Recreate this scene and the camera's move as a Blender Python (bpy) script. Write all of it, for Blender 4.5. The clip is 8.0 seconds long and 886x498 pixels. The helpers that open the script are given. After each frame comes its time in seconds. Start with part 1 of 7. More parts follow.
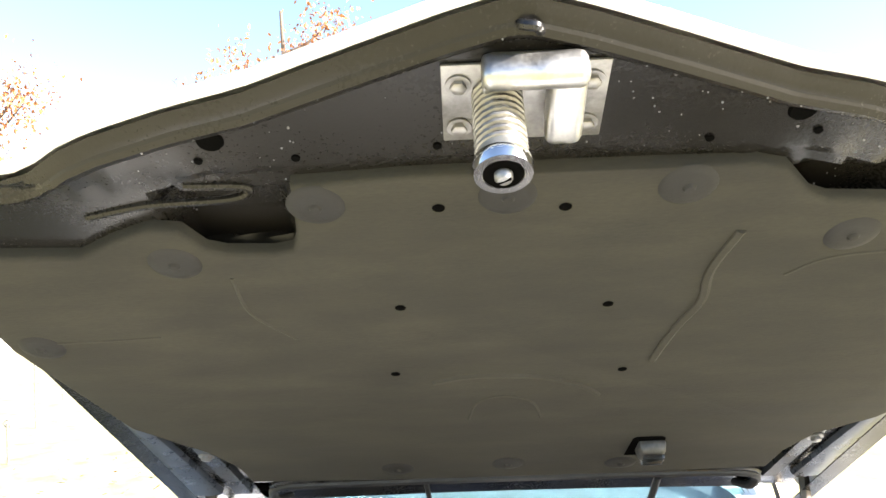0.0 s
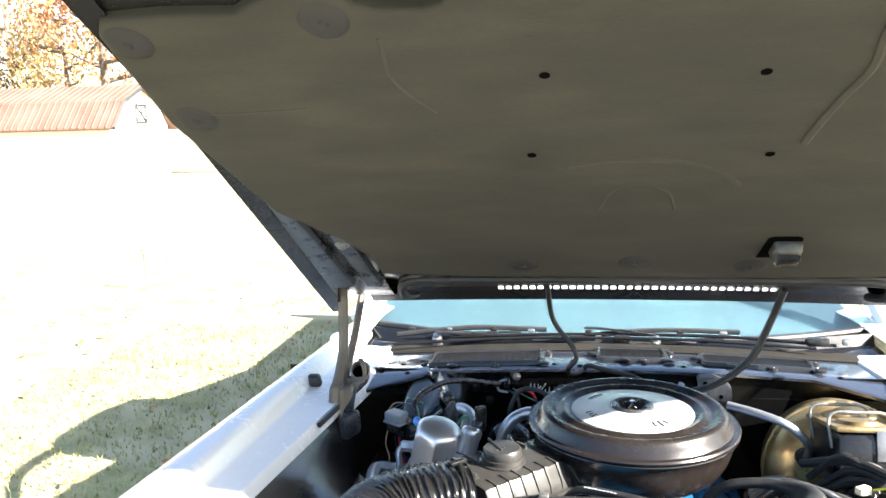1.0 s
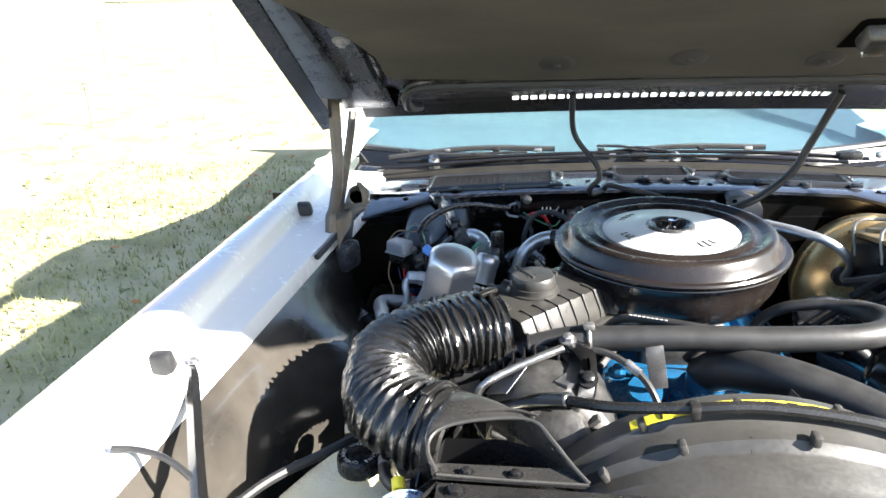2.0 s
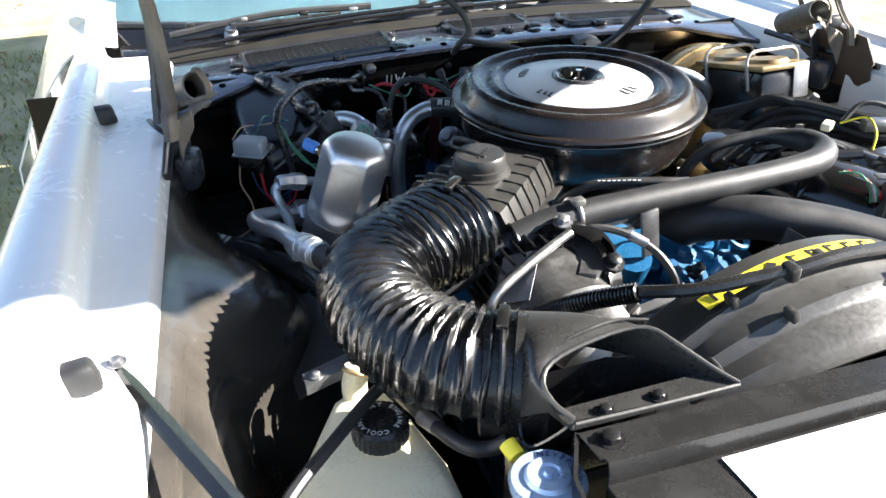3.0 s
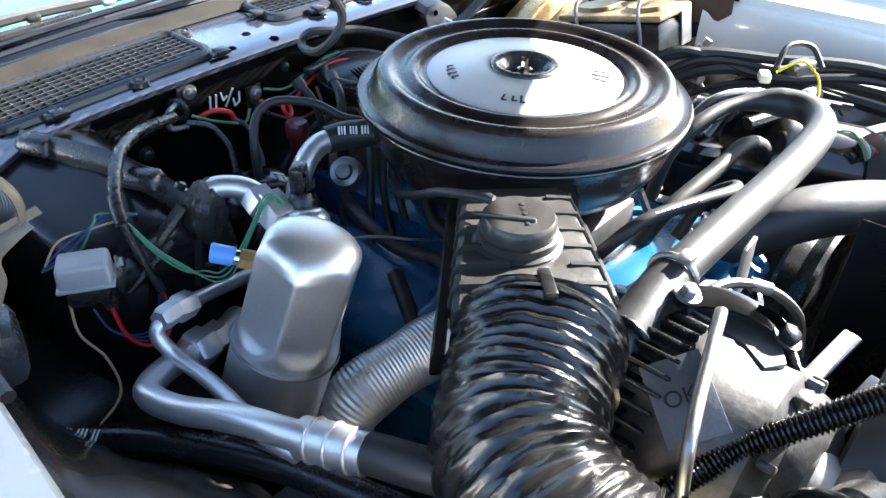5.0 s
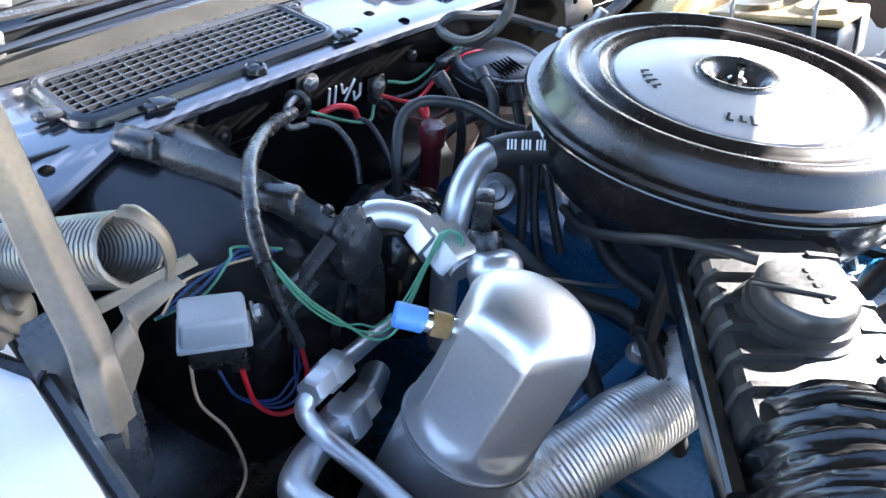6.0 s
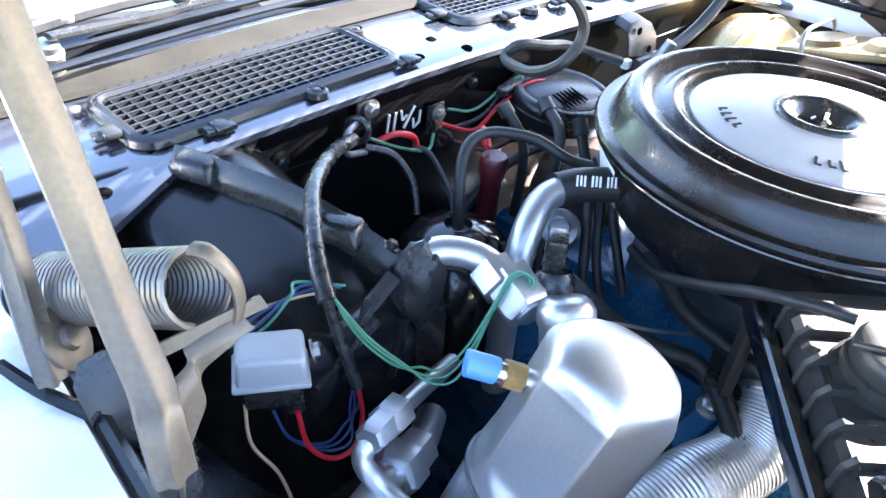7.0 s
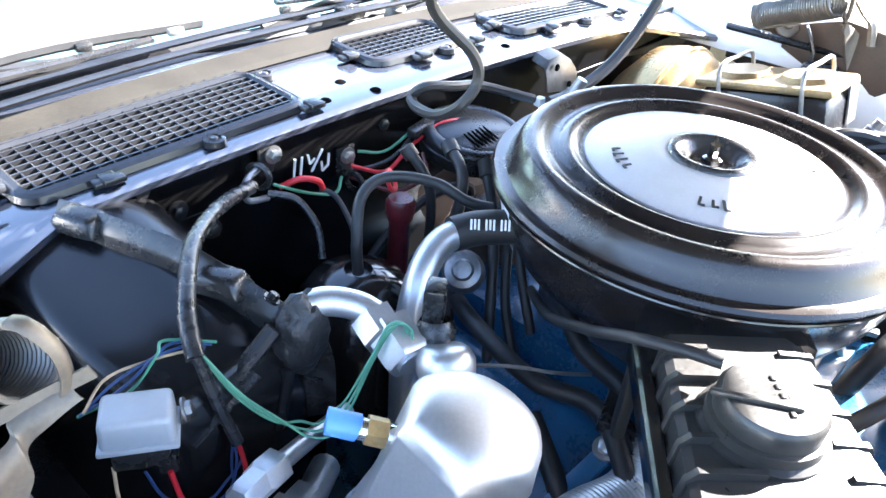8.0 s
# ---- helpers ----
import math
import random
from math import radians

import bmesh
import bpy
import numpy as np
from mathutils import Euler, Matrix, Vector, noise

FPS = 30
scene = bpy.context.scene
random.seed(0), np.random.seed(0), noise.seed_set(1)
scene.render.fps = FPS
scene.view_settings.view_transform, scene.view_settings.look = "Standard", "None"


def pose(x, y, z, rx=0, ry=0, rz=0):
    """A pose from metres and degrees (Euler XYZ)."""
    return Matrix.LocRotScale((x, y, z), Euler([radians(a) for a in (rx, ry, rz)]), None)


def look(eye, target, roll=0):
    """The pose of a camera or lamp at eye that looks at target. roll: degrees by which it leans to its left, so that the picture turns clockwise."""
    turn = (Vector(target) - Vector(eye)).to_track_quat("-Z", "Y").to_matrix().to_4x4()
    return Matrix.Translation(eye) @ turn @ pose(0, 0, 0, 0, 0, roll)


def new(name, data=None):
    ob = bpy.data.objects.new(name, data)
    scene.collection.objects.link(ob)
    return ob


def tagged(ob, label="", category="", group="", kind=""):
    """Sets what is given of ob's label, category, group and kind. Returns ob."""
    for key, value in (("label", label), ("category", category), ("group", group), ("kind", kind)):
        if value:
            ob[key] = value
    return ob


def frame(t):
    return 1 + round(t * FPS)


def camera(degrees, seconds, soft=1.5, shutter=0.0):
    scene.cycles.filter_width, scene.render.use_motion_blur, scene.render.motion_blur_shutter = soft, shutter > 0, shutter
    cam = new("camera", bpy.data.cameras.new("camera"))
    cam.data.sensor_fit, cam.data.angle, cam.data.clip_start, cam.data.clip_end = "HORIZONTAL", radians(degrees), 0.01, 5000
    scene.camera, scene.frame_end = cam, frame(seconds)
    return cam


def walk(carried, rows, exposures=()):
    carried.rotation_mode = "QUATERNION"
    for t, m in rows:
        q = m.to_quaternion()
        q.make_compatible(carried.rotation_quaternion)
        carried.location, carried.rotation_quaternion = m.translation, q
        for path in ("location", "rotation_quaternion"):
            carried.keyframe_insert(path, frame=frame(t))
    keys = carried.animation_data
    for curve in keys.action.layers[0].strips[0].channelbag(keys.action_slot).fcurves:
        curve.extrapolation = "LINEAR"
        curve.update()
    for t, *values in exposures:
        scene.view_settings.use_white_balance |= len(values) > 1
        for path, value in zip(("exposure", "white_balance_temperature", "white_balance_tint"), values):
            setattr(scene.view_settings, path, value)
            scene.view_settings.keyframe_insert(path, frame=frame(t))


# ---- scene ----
cam = camera(60.0, 8.0)
METRES, EYE, TILT, LEAN, TURN = 1.7, 1.6, -2.0, 0.0, 0.0
PATH = [
    (0, (0.043, 0.101, 1.52), (0.006, 2.1, 1.578), -2.1),
    (0.5, (0.018, 0.09, 1.485), (-0.201, 2.077, 1.413), -1.2),
    (0.8, (0.006, 0.091, 1.453), (-0.27, 2.062, 1.251), -1.4),
    (1, (0.0, 0.094, 1.433), (-0.31, 2.044, 1.12), -1.5),
    (1.5, (-0.034, 0.124, 1.396), (-0.348, 2.021, 0.845), -2.0),
    (1.7, (-0.048, 0.164, 1.385), (-0.333, 2.043, 0.761), -2.1),
    (2.8, (-0.394, 0.461, 1.296), (-0.017, 2.165, 0.32), -0.9),
    (3, (-0.428, 0.486, 1.3), (0.175, 2.087, 0.264), -0.4),
    (3.5, (-0.469, 0.608, 1.286), (0.457, 1.993, 0.179), 0.8),
    (4, (-0.499, 0.712, 1.276), (0.614, 1.916, 0.131), 0.7),
    (4.5, (-0.544, 0.871, 1.268), (0.758, 1.854, 0.111), 1.2),
    (5, (-0.527, 0.965, 1.259), (0.729, 2.0, 0.098), 1.9),
    (5.2, (-0.533, 1.014, 1.252), (0.718, 2.049, 0.085), 2.7),
    (6.3, (-0.51, 1.214, 1.195), (0.733, 2.22, -0.007), 6.4),
    (6.5, (-0.51, 1.218, 1.198), (0.724, 2.243, 0.004), 6.6),
    (7, (-0.511, 1.226, 1.195), (0.71, 2.302, 0.033), 6.3),
    (7.5, (-0.486, 1.219, 1.204), (0.762, 2.308, 0.082), 6.4),
    (8, (-0.457, 1.186, 1.215), (0.818, 2.255, 0.105), 5.7),
]
walk(cam, [(t, look(eye, target, roll)) for t, eye, target, roll in PATH], [(0, 2.76, 6600, 12), (1.0, 2.75, 6500, 10), (1.6, 2.72, 6450, 10), (2.8, 2.45, 6300, 11), (3.4, 2.52, 6500, 10), (4.0, 3.12, 6450, 10), (4.5, 3.34, 6330, 10), (5.2, 3.46, 6150, 11), (6.3, 4.15, 6000, 14), (8, 4.45, 6150, 14)])

# ---- light ----
SUN = Vector((1.62, -0.50, 1.0)).normalized()
world = bpy.data.worlds.new("sky")
scene.world = world
world.use_nodes = True
wn = world.node_tree.nodes
sky = wn.new("ShaderNodeTexSky")
sky.sky_type = "NISHITA"
sky.sun_disc = False
sky.sun_elevation = math.asin(SUN.z)
sky.sun_rotation = math.atan2(SUN.x, SUN.y)
world.node_tree.links.new(sky.outputs[0], wn["Background"].inputs[0])
wn["Background"].inputs[1].default_value = 0.064
sun_data = bpy.data.lights.new("sun", "SUN")
sun_data.energy, sun_data.angle, sun_data.color = 5.0, radians(0.5), (1.0, 0.94, 0.85)
new("sun", sun_data).matrix_world = look(SUN * 30, (0, 0, 0))

# ---- builders ----
CX = 0.115                        # middle of the car


def mat(name, color, rough=0.5, metal=0.0, var=0.25, scale=30.0, fine=300.0, bump=0.15, dust=0.0, dust_color=(0.3, 0.28, 0.25), coat=0.0, spread=0.12, ior=1.5, d0=0.45, d1=0.75, stretch=None):
    m = bpy.data.materials.new(name)
    m.use_nodes = True
    nt = m.node_tree
    n, ln = nt.nodes, nt.links
    b = n["Principled BSDF"]
    where = n.new("ShaderNodeTexCoord").outputs["Object"]
    if stretch:
        mp = n.new("ShaderNodeMapping")
        mp.inputs["Scale"].default_value = stretch
        ln.new(where, mp.inputs["Vector"])
        where = mp.outputs["Vector"]
    big, small = n.new("ShaderNodeTexNoise"), n.new("ShaderNodeTexNoise")
    for k, s, d in ((big, scale, 6), (small, fine, 3)):
        k.inputs["Scale"].default_value = s
        k.inputs["Detail"].default_value = d
        ln.new(where, k.inputs["Vector"])
    add = n.new("ShaderNodeMath")
    add.operation = "MULTIPLY_ADD"
    ln.new(small.outputs[0], add.inputs[0])
    add.inputs[1].default_value = 0.5
    ln.new(big.outputs[0], add.inputs[2])
    ramp = n.new("ShaderNodeValToRGB")
    lo = [max(0.0, c * (1 - var)) for c in color]
    hi = [min(1.0, c * (1 + var)) for c in color]
    ramp.color_ramp.elements[0].position, ramp.color_ramp.elements[1].position = 0.45, 1.05
    ramp.color_ramp.elements[0].color = (*lo, 1)
    ramp.color_ramp.elements[1].color = (*hi, 1)
    ln.new(add.outputs[0], ramp.inputs[0])
    out = ramp.outputs[0]
    if dust:
        dn = n.new("ShaderNodeTexNoise")
        dn.inputs["Scale"].default_value, dn.inputs["Detail"].default_value = scale * 0.6, 8
        ln.new(where, dn.inputs["Vector"])
        dr = n.new("ShaderNodeMapRange")
        dr.inputs["From Min"].default_value, dr.inputs["From Max"].default_value = d0, d1
        dr.inputs["To Max"].default_value = dust
        ln.new(dn.outputs[0], dr.inputs["Value"])
        mx = n.new("ShaderNodeMix")
        mx.data_type = "RGBA"
        ln.new(dr.outputs[0], mx.inputs["Factor"])
        ln.new(out, mx.inputs["A"])
        mx.inputs["B"].default_value = (*dust_color, 1)
        out = mx.outputs["Result"]
    ln.new(out, b.inputs["Base Color"])
    rr = n.new("ShaderNodeMapRange")
    rr.inputs["From Min"].default_value, rr.inputs["From Max"].default_value = 0.4, 1.1
    rr.inputs["To Min"].default_value, rr.inputs["To Max"].default_value = max(0.02, rough - spread), min(1, rough + spread)
    ln.new(add.outputs[0], rr.inputs["Value"])
    ln.new(rr.outputs[0], b.inputs["Roughness"])
    b.inputs["Metallic"].default_value = metal
    b.inputs["IOR"].default_value = ior
    b.inputs["Coat Weight"].default_value = coat
    b.inputs["Coat Roughness"].default_value = 0.08
    bp = n.new("ShaderNodeBump")
    bp.inputs["Strength"].default_value, bp.inputs["Distance"].default_value = bump, 0.002
    ln.new(add.outputs[0], bp.inputs["Height"])
    ln.new(bp.outputs[0], b.inputs["Normal"])
    return m


M = dict(
    black=mat("black_paint", (0.011, 0.011, 0.012), 0.28, dust=0.2, scale=14, fine=500, bump=0.03, spread=0.05, dust_color=(0.024, 0.0225, 0.021)),
    # fwall: black darkened further so sun through the hood slots barely shows
    fwall=mat("sun_muted_firewall_black", (0.0035, 0.0035, 0.0038), 0.24, scale=9, fine=200, bump=0.03, spread=0.04, dust=0.15, dust_color=(0.006, 0.006, 0.006), ior=1.3),
    gloss=mat("gloss_black_enamel", (0.009, 0.0088, 0.009), 0.16, scale=20, bump=0.03, dust=0.06, dust_color=(0.04,0.038,0.035), coat=0.4, spread=0.05),
    enamel=mat("semi_gloss_black_enamel", (0.0155, 0.0122, 0.0112), 0.26, scale=30, fine=600, bump=0.04, dust=0.04, dust_color=(0.03,0.028,0.026), coat=0.12, spread=0.04),
    hubp=mat("worn_black_hub", (0.035, 0.034, 0.035), 0.24, scale=40, fine=300, bump=0.05, dust=0.25, dust_color=(0.08, 0.078, 0.075), coat=0.4),
    case=mat("black_case_plastic", (0.008, 0.008, 0.0085), 0.2, scale=28, fine=140, var=0.3, bump=0.07, dust=0.12, dust_color=(0.02,0.0195,0.019), spread=0.07, ior=1.4),
    springs=mat("weathered_spring_steel", (0.19, 0.175, 0.16), 0.38, 0.7, scale=60, var=0.25, bump=0.1, dust=0.3, dust_color=(0.13,0.11,0.09)),
    paper=mat("smooth_grey_case_face", (0.13, 0.137, 0.155), 0.42, 0.35, scale=30, var=0.25, dust=0.3, dust_color=(0.06, 0.06, 0.065)),
    satin=mat("satin_black_plastic", (0.016, 0.0157, 0.0155), 0.27, scale=40, bump=0.05, spread=0.06, dust=0.1, dust_color=(0.07, 0.066, 0.06)),
    shroudp=mat("weathered_shroud_plastic", (0.04, 0.039, 0.037), 0.36, scale=12, fine=200, var=0.3, bump=0.1, dust=0.4, dust_color=(0.07, 0.066, 0.058), ior=1.55),
    scoopp=mat("satin_scoop_plastic", (0.026, 0.0255, 0.0245), 0.3, scale=18, fine=240, var=0.3, bump=0.06, dust=0.25, dust_color=(0.055, 0.052, 0.047), ior=1.55),
    duct=mat("black_duct_film", (0.0095, 0.0094, 0.0096), 0.23, scale=60, fine=200, bump=0.14, dust=0.12, dust_color=(0.035, 0.033, 0.030), coat=0.12, spread=0.09),
    rubber=mat("black_rubber", (0.018, 0.0183, 0.0193), 0.50, scale=50, dust=0.3, dust_color=(0.048, 0.047, 0.046), spread=0.09),
    felt=mat("hood_felt", (0.0285, 0.027, 0.0205), 0.95, scale=26, fine=420, var=0.45, bump=0.3, dust=0.5, dust_color=(0.0135, 0.013, 0.0115), d0=0.40, d1=0.75, stretch=(0.32, 1.0, 1.0)),
    crease=mat("felt_crease", (0.036, 0.034, 0.027), 0.95, scale=30, fine=420, var=0.3, bump=0.3),
    inner=mat("hood_underside_paint", (0.014, 0.0132, 0.0125), 0.26, scale=5, dust=0.3, dust_color=(0.032, 0.029, 0.026), ior=1.4),
    white=mat("white_car_paint", (0.78, 0.79, 0.80), 0.25, scale=4, fine=80, var=0.03, bump=0.02, coat=0.5, dust=0.08, dust_color=(0.6, 0.57, 0.5)),
    cowl=mat("gloss_black_cowl_paint", (0.026, 0.03, 0.042), 0.16, scale=7, fine=60, var=0.12, bump=0.03, coat=1.0, dust=0.25, dust_color=(0.05, 0.052, 0.06), spread=0.06, ior=2.0),
    rail=mat("blue_grey_hinge_rail", (0.06, 0.072, 0.095), 0.3, 0.2, scale=20, var=0.25, dust=0.25, dust_color=(0.03, 0.03, 0.033)),
    arm=mat("weathered_hinge_steel", (0.14, 0.118, 0.094), 0.46, 0.3, scale=30, fine=350, var=0.35, bump=0.15, dust=0.5, dust_color=(0.085, 0.066, 0.048)),
    tanp=mat("dusty_grey_cowl_rear", (0.021, 0.0195, 0.0165), 0.85, scale=14, var=0.4, dust=0.5, dust_color=(0.036, 0.033, 0.029), ior=1.2),
    vent=mat("black_moulded_vent", (0.018, 0.0185, 0.02), 0.18, scale=40, var=0.2, bump=0.06, spread=0.05, ior=1.45),
    alu=mat("bare_aluminium", (0.70, 0.705, 0.72), 0.38, 0.9, scale=9, fine=420, var=0.12, bump=0.02, spread=0.06, dust=0.15, dust_color=(0.6, 0.6, 0.61), d0=0.4, d1=0.9),
    dull=mat("dull_aluminium", (0.30, 0.30, 0.31), 0.42, 0.9, scale=40, fine=300, var=0.3, bump=0.2, dust=0.3, dust_color=(0.10, 0.09, 0.085)),
    steel=mat("zinc_steel", (0.32, 0.312, 0.30), 0.42, 0.85, scale=45, var=0.35, dust=0.3, dust_color=(0.13, 0.11, 0.085)),
    chrome=mat("chrome", (0.8, 0.8, 0.8), 0.1, 1.0, var=0.03, bump=0.03, spread=0.05),
    bright=mat("bright_zinc_plate", (0.52, 0.515, 0.50), 0.40, 1.0, scale=40, var=0.25, bump=0.15),
    brass=mat("tarnished_gold_lid", (0.34, 0.24, 0.12), 0.45, 0.7, scale=25, var=0.4, bump=0.15, dust=0.4, dust_color=(0.10, 0.08, 0.05)),
    gold=mat("gold_zinc_plate", (0.62, 0.43, 0.2), 0.33, 0.9, scale=15, var=0.35, bump=0.1),
    blue=mat("engine_blue_paint", (0.011, 0.088, 0.195), 0.3, scale=22, var=0.25, dust=0.15, dust_color=(0.03, 0.06, 0.08), coat=0.3),
    cream=mat("aged_cream_plastic", (0.93, 0.87, 0.62), 0.32, scale=12, var=0.06, dust=0.15, dust_color=(0.7, 0.6, 0.35)),
    brown=mat("brown_rust_primer", (0.065, 0.042, 0.028), 0.6, scale=20, var=0.35, dust=0.3, dust_color=(0.05, 0.045, 0.04)),
    maroon=mat("maroon_plastic", (0.10, 0.012, 0.016), 0.35),
    lblue=mat("blue_plastic", (0.10, 0.28, 0.72), 0.4, var=0.08),
    capblue=mat("pale_blue_cap", (0.42, 0.55, 0.75), 0.3, 0.4, var=0.1),
    grey=mat("grey_relay_plastic", (0.34, 0.36, 0.38), 0.4, 0.1, var=0.06),
    yellow=mat("yellow_label", (0.85, 0.72, 0.05), 0.45, var=0.05),
    ink=mat("black_ink", (0.015, 0.015, 0.015), 0.6, var=0.1),
    mark=mat("white_marker_paint", (0.75, 0.75, 0.72), 0.6, var=0.1),
    sticker=mat("silver_sticker", (0.75, 0.76, 0.78), 0.35, 0.1, var=0.04),
    red=mat("red_wire", (0.6, 0.02, 0.03), 0.4),
    green=mat("green_wire", (0.075, 0.25, 0.15), 0.4),
    bluew=mat("blue_wire", (0.022, 0.05, 0.15), 0.4),
    tan=mat("tan_wire", (0.45, 0.30, 0.18), 0.5),
    tape=mat("black_loom_tape", (0.02, 0.02, 0.0215), 0.28, scale=80, bump=0.35, dust=0.2, dust_color=(0.05, 0.05, 0.05)),
    dash=mat("slate_dashboard_vinyl", (0.05, 0.062, 0.078), 0.5, var=0.1),
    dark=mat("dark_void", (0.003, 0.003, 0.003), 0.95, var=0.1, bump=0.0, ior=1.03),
    dusty=mat("dusty_black_paint", (0.018, 0.0165, 0.015), 0.2, scale=9, dust=0.8, dust_color=(0.085, 0.076, 0.064), coat=0.45, d0=0.42, d1=0.70),
    greyp=mat("dusty_grey_panel", (0.10, 0.094, 0.086), 0.5, scale=12, var=0.2, dust=0.4, dust_color=(0.16, 0.14, 0.12)),
    satin2=mat("dusty_black_fastener", (0.013, 0.0128, 0.0125), 0.75, dust=0.3, dust_color=(0.025, 0.024, 0.02)),
    silver=mat("silver_paint", (0.60, 0.60, 0.61), 0.38, 0.25, scale=30, fine=400, var=0.08, bump=0.05),
    navy=mat("blue_grey_bracket_paint", (0.03, 0.034, 0.042), 0.3, scale=20, dust=0.3, dust_color=(0.06, 0.06, 0.06)),
    boxp=mat("dusty_ribbed_plastic", (0.026, 0.0252, 0.024), 0.36, scale=25, dust=0.4, dust_color=(0.06, 0.056, 0.048), ior=1.5),
    cast=mat("grimy_cast_aluminium", (0.105, 0.103, 0.10), 0.46, 0.7, scale=35, fine=220, var=0.45, bump=0.2, dust=0.65, dust_color=(0.025, 0.024, 0.022)),
    putty=mat("black_sealing_putty", (0.018, 0.018, 0.019), 0.42, scale=70, bump=1.0, dust=0.3, dust_color=(0.045, 0.045, 0.045)),
    wool=mat("silver_foil_hose", (0.82, 0.81, 0.79), 0.36, 0.7, scale=60, var=0.15, bump=0.3),
)


def glass_mat(name, color, rough=0.02):
    m = bpy.data.materials.new(name)
    m.use_nodes = True
    b = m.node_tree.nodes["Principled BSDF"]
    b.inputs["Base Color"].default_value = (*color, 1)
    b.inputs["Transmission Weight"].default_value = 1
    b.inputs["Roughness"].default_value = rough
    b.inputs["IOR"].default_value = 1.45
    return m


M["glass"] = glass_mat("tinted_windshield_glass", (0.66, 0.93, 0.93))
M["lens"] = glass_mat("clear_lamp_lens", (0.55, 0.55, 0.53), 0.15)


def thing(name, at, label, category, group="", kind=""):
    ob = new(name)
    ob.empty_display_size = 0.02
    ob.location = at
    return tagged(ob, label, category, group, kind)


def part(name, bm, material, parent=None, label="", angle=40, smooth=True):
    me = bpy.data.meshes.new(name)
    bmesh.ops.recalc_face_normals(bm, faces=bm.faces)
    bm.to_mesh(me)
    bm.free()
    me.materials.append(M[material] if isinstance(material, str) else material)
    if smooth:
        me.polygons.foreach_set("use_smooth", [True] * len(me.polygons))
        me.set_sharp_from_angle(angle=radians(angle))
    ob = new(name, me)
    if parent:
        ob.parent = parent
        if not parent.parent:
            ob.matrix_parent_inverse = Matrix.Translation(-parent.location)
    if label:
        ob["label"] = label
    return ob


def frame_to(axis, up=(0, 0, 1)):
    """Rotation whose z is axis."""
    return Vector(axis).normalized().to_track_quat("Z", "Y").to_matrix().to_4x4()


def box(c, size, bevel=0.003, rot=None, bm=None, seg=2, taper=1.0):
    bm = bm or bmesh.new()
    t = bmesh.new()
    bmesh.ops.create_cube(t, size=1)
    for v in t.verts:
        k = taper if v.co.z > 0 else 1.0
        v.co = Vector((v.co.x * size[0] * k, v.co.y * size[1] * k, v.co.z * size[2]))
    if bevel:
        bmesh.ops.bevel(t, geom=t.edges[:], offset=bevel, segments=seg, affect="EDGES", profile=0.5)
    m = Matrix.Translation(c) @ (rot or Matrix())
    return merge(bm, t, m)


def merge(bm, t, m=Matrix()):
    vs = {v: bm.verts.new(m @ v.co) for v in t.verts}
    for f in t.faces:
        try:
            bm.faces.new([vs[v] for v in f.verts])
        except ValueError:
            pass
    t.free()
    return bm


def lathe(profile, c=(0, 0, 0), axis=(0, 0, 1), seg=40, bm=None, a0=0.0, a1=2 * math.pi, wob=None):
    """Turns (radius, height) pairs about an axis through c."""
    bm = bm or bmesh.new()
    m = Matrix.Translation(c) @ frame_to(axis)
    full = abs(a1 - a0 - 2 * math.pi) < 1e-6
    cols = seg if full else seg + 1
    rings = []
    for r, h in profile:
        if r < 1e-6:
            rings.append([bm.verts.new(m @ Vector((0, 0, h)))] * cols)
            continue
        row = []
        for i in range(cols):
            a = a0 + (a1 - a0) * i / seg
            k = wob(a, h) if wob else 1.0
            row.append(bm.verts.new(m @ Vector((r * k * math.cos(a), r * k * math.sin(a), h))))
        rings.append(row)
    for A, B in zip(rings, rings[1:]):
        for i in range(seg):
            j = (i + 1) % cols
            q = []
            for v in (A[i], A[j], B[j], B[i]):
                if v not in q:
                    q.append(v)
            if len(q) > 2:
                try:
                    bm.faces.new(q)
                except ValueError:
                    pass
    return bm


def spline(pts, n=8):
    """Catmull-Rom through the points."""
    P = [Vector(p) for p in pts]
    if len(P) < 3:
        return [P[0].lerp(P[1], i / n) for i in range(n + 1)]
    P = [P[0] * 2 - P[1]] + P + [P[-1] * 2 - P[-2]]
    out = []
    for i in range(1, len(P) - 2):
        a, b, c, d = P[i - 1:i + 3]
        for k in range(n):
            t = k / n
            out.append(0.5 * (2 * b + (c - a) * t + (2 * a - 5 * b + 4 * c - d) * t * t + (3 * b - a - 3 * c + d) * t ** 3))
    out.append(P[-2])
    return out


def even(line, step):
    """The line cut in even steps."""
    out, rest = [line[0]], 0.0
    for a, b in zip(line, line[1:]):
        L = (b - a).length
        d = step - rest
        while d <= L:
            out.append(a.lerp(b, d / L))
            d += step
        rest = (rest + L) % step if L else rest
    return out


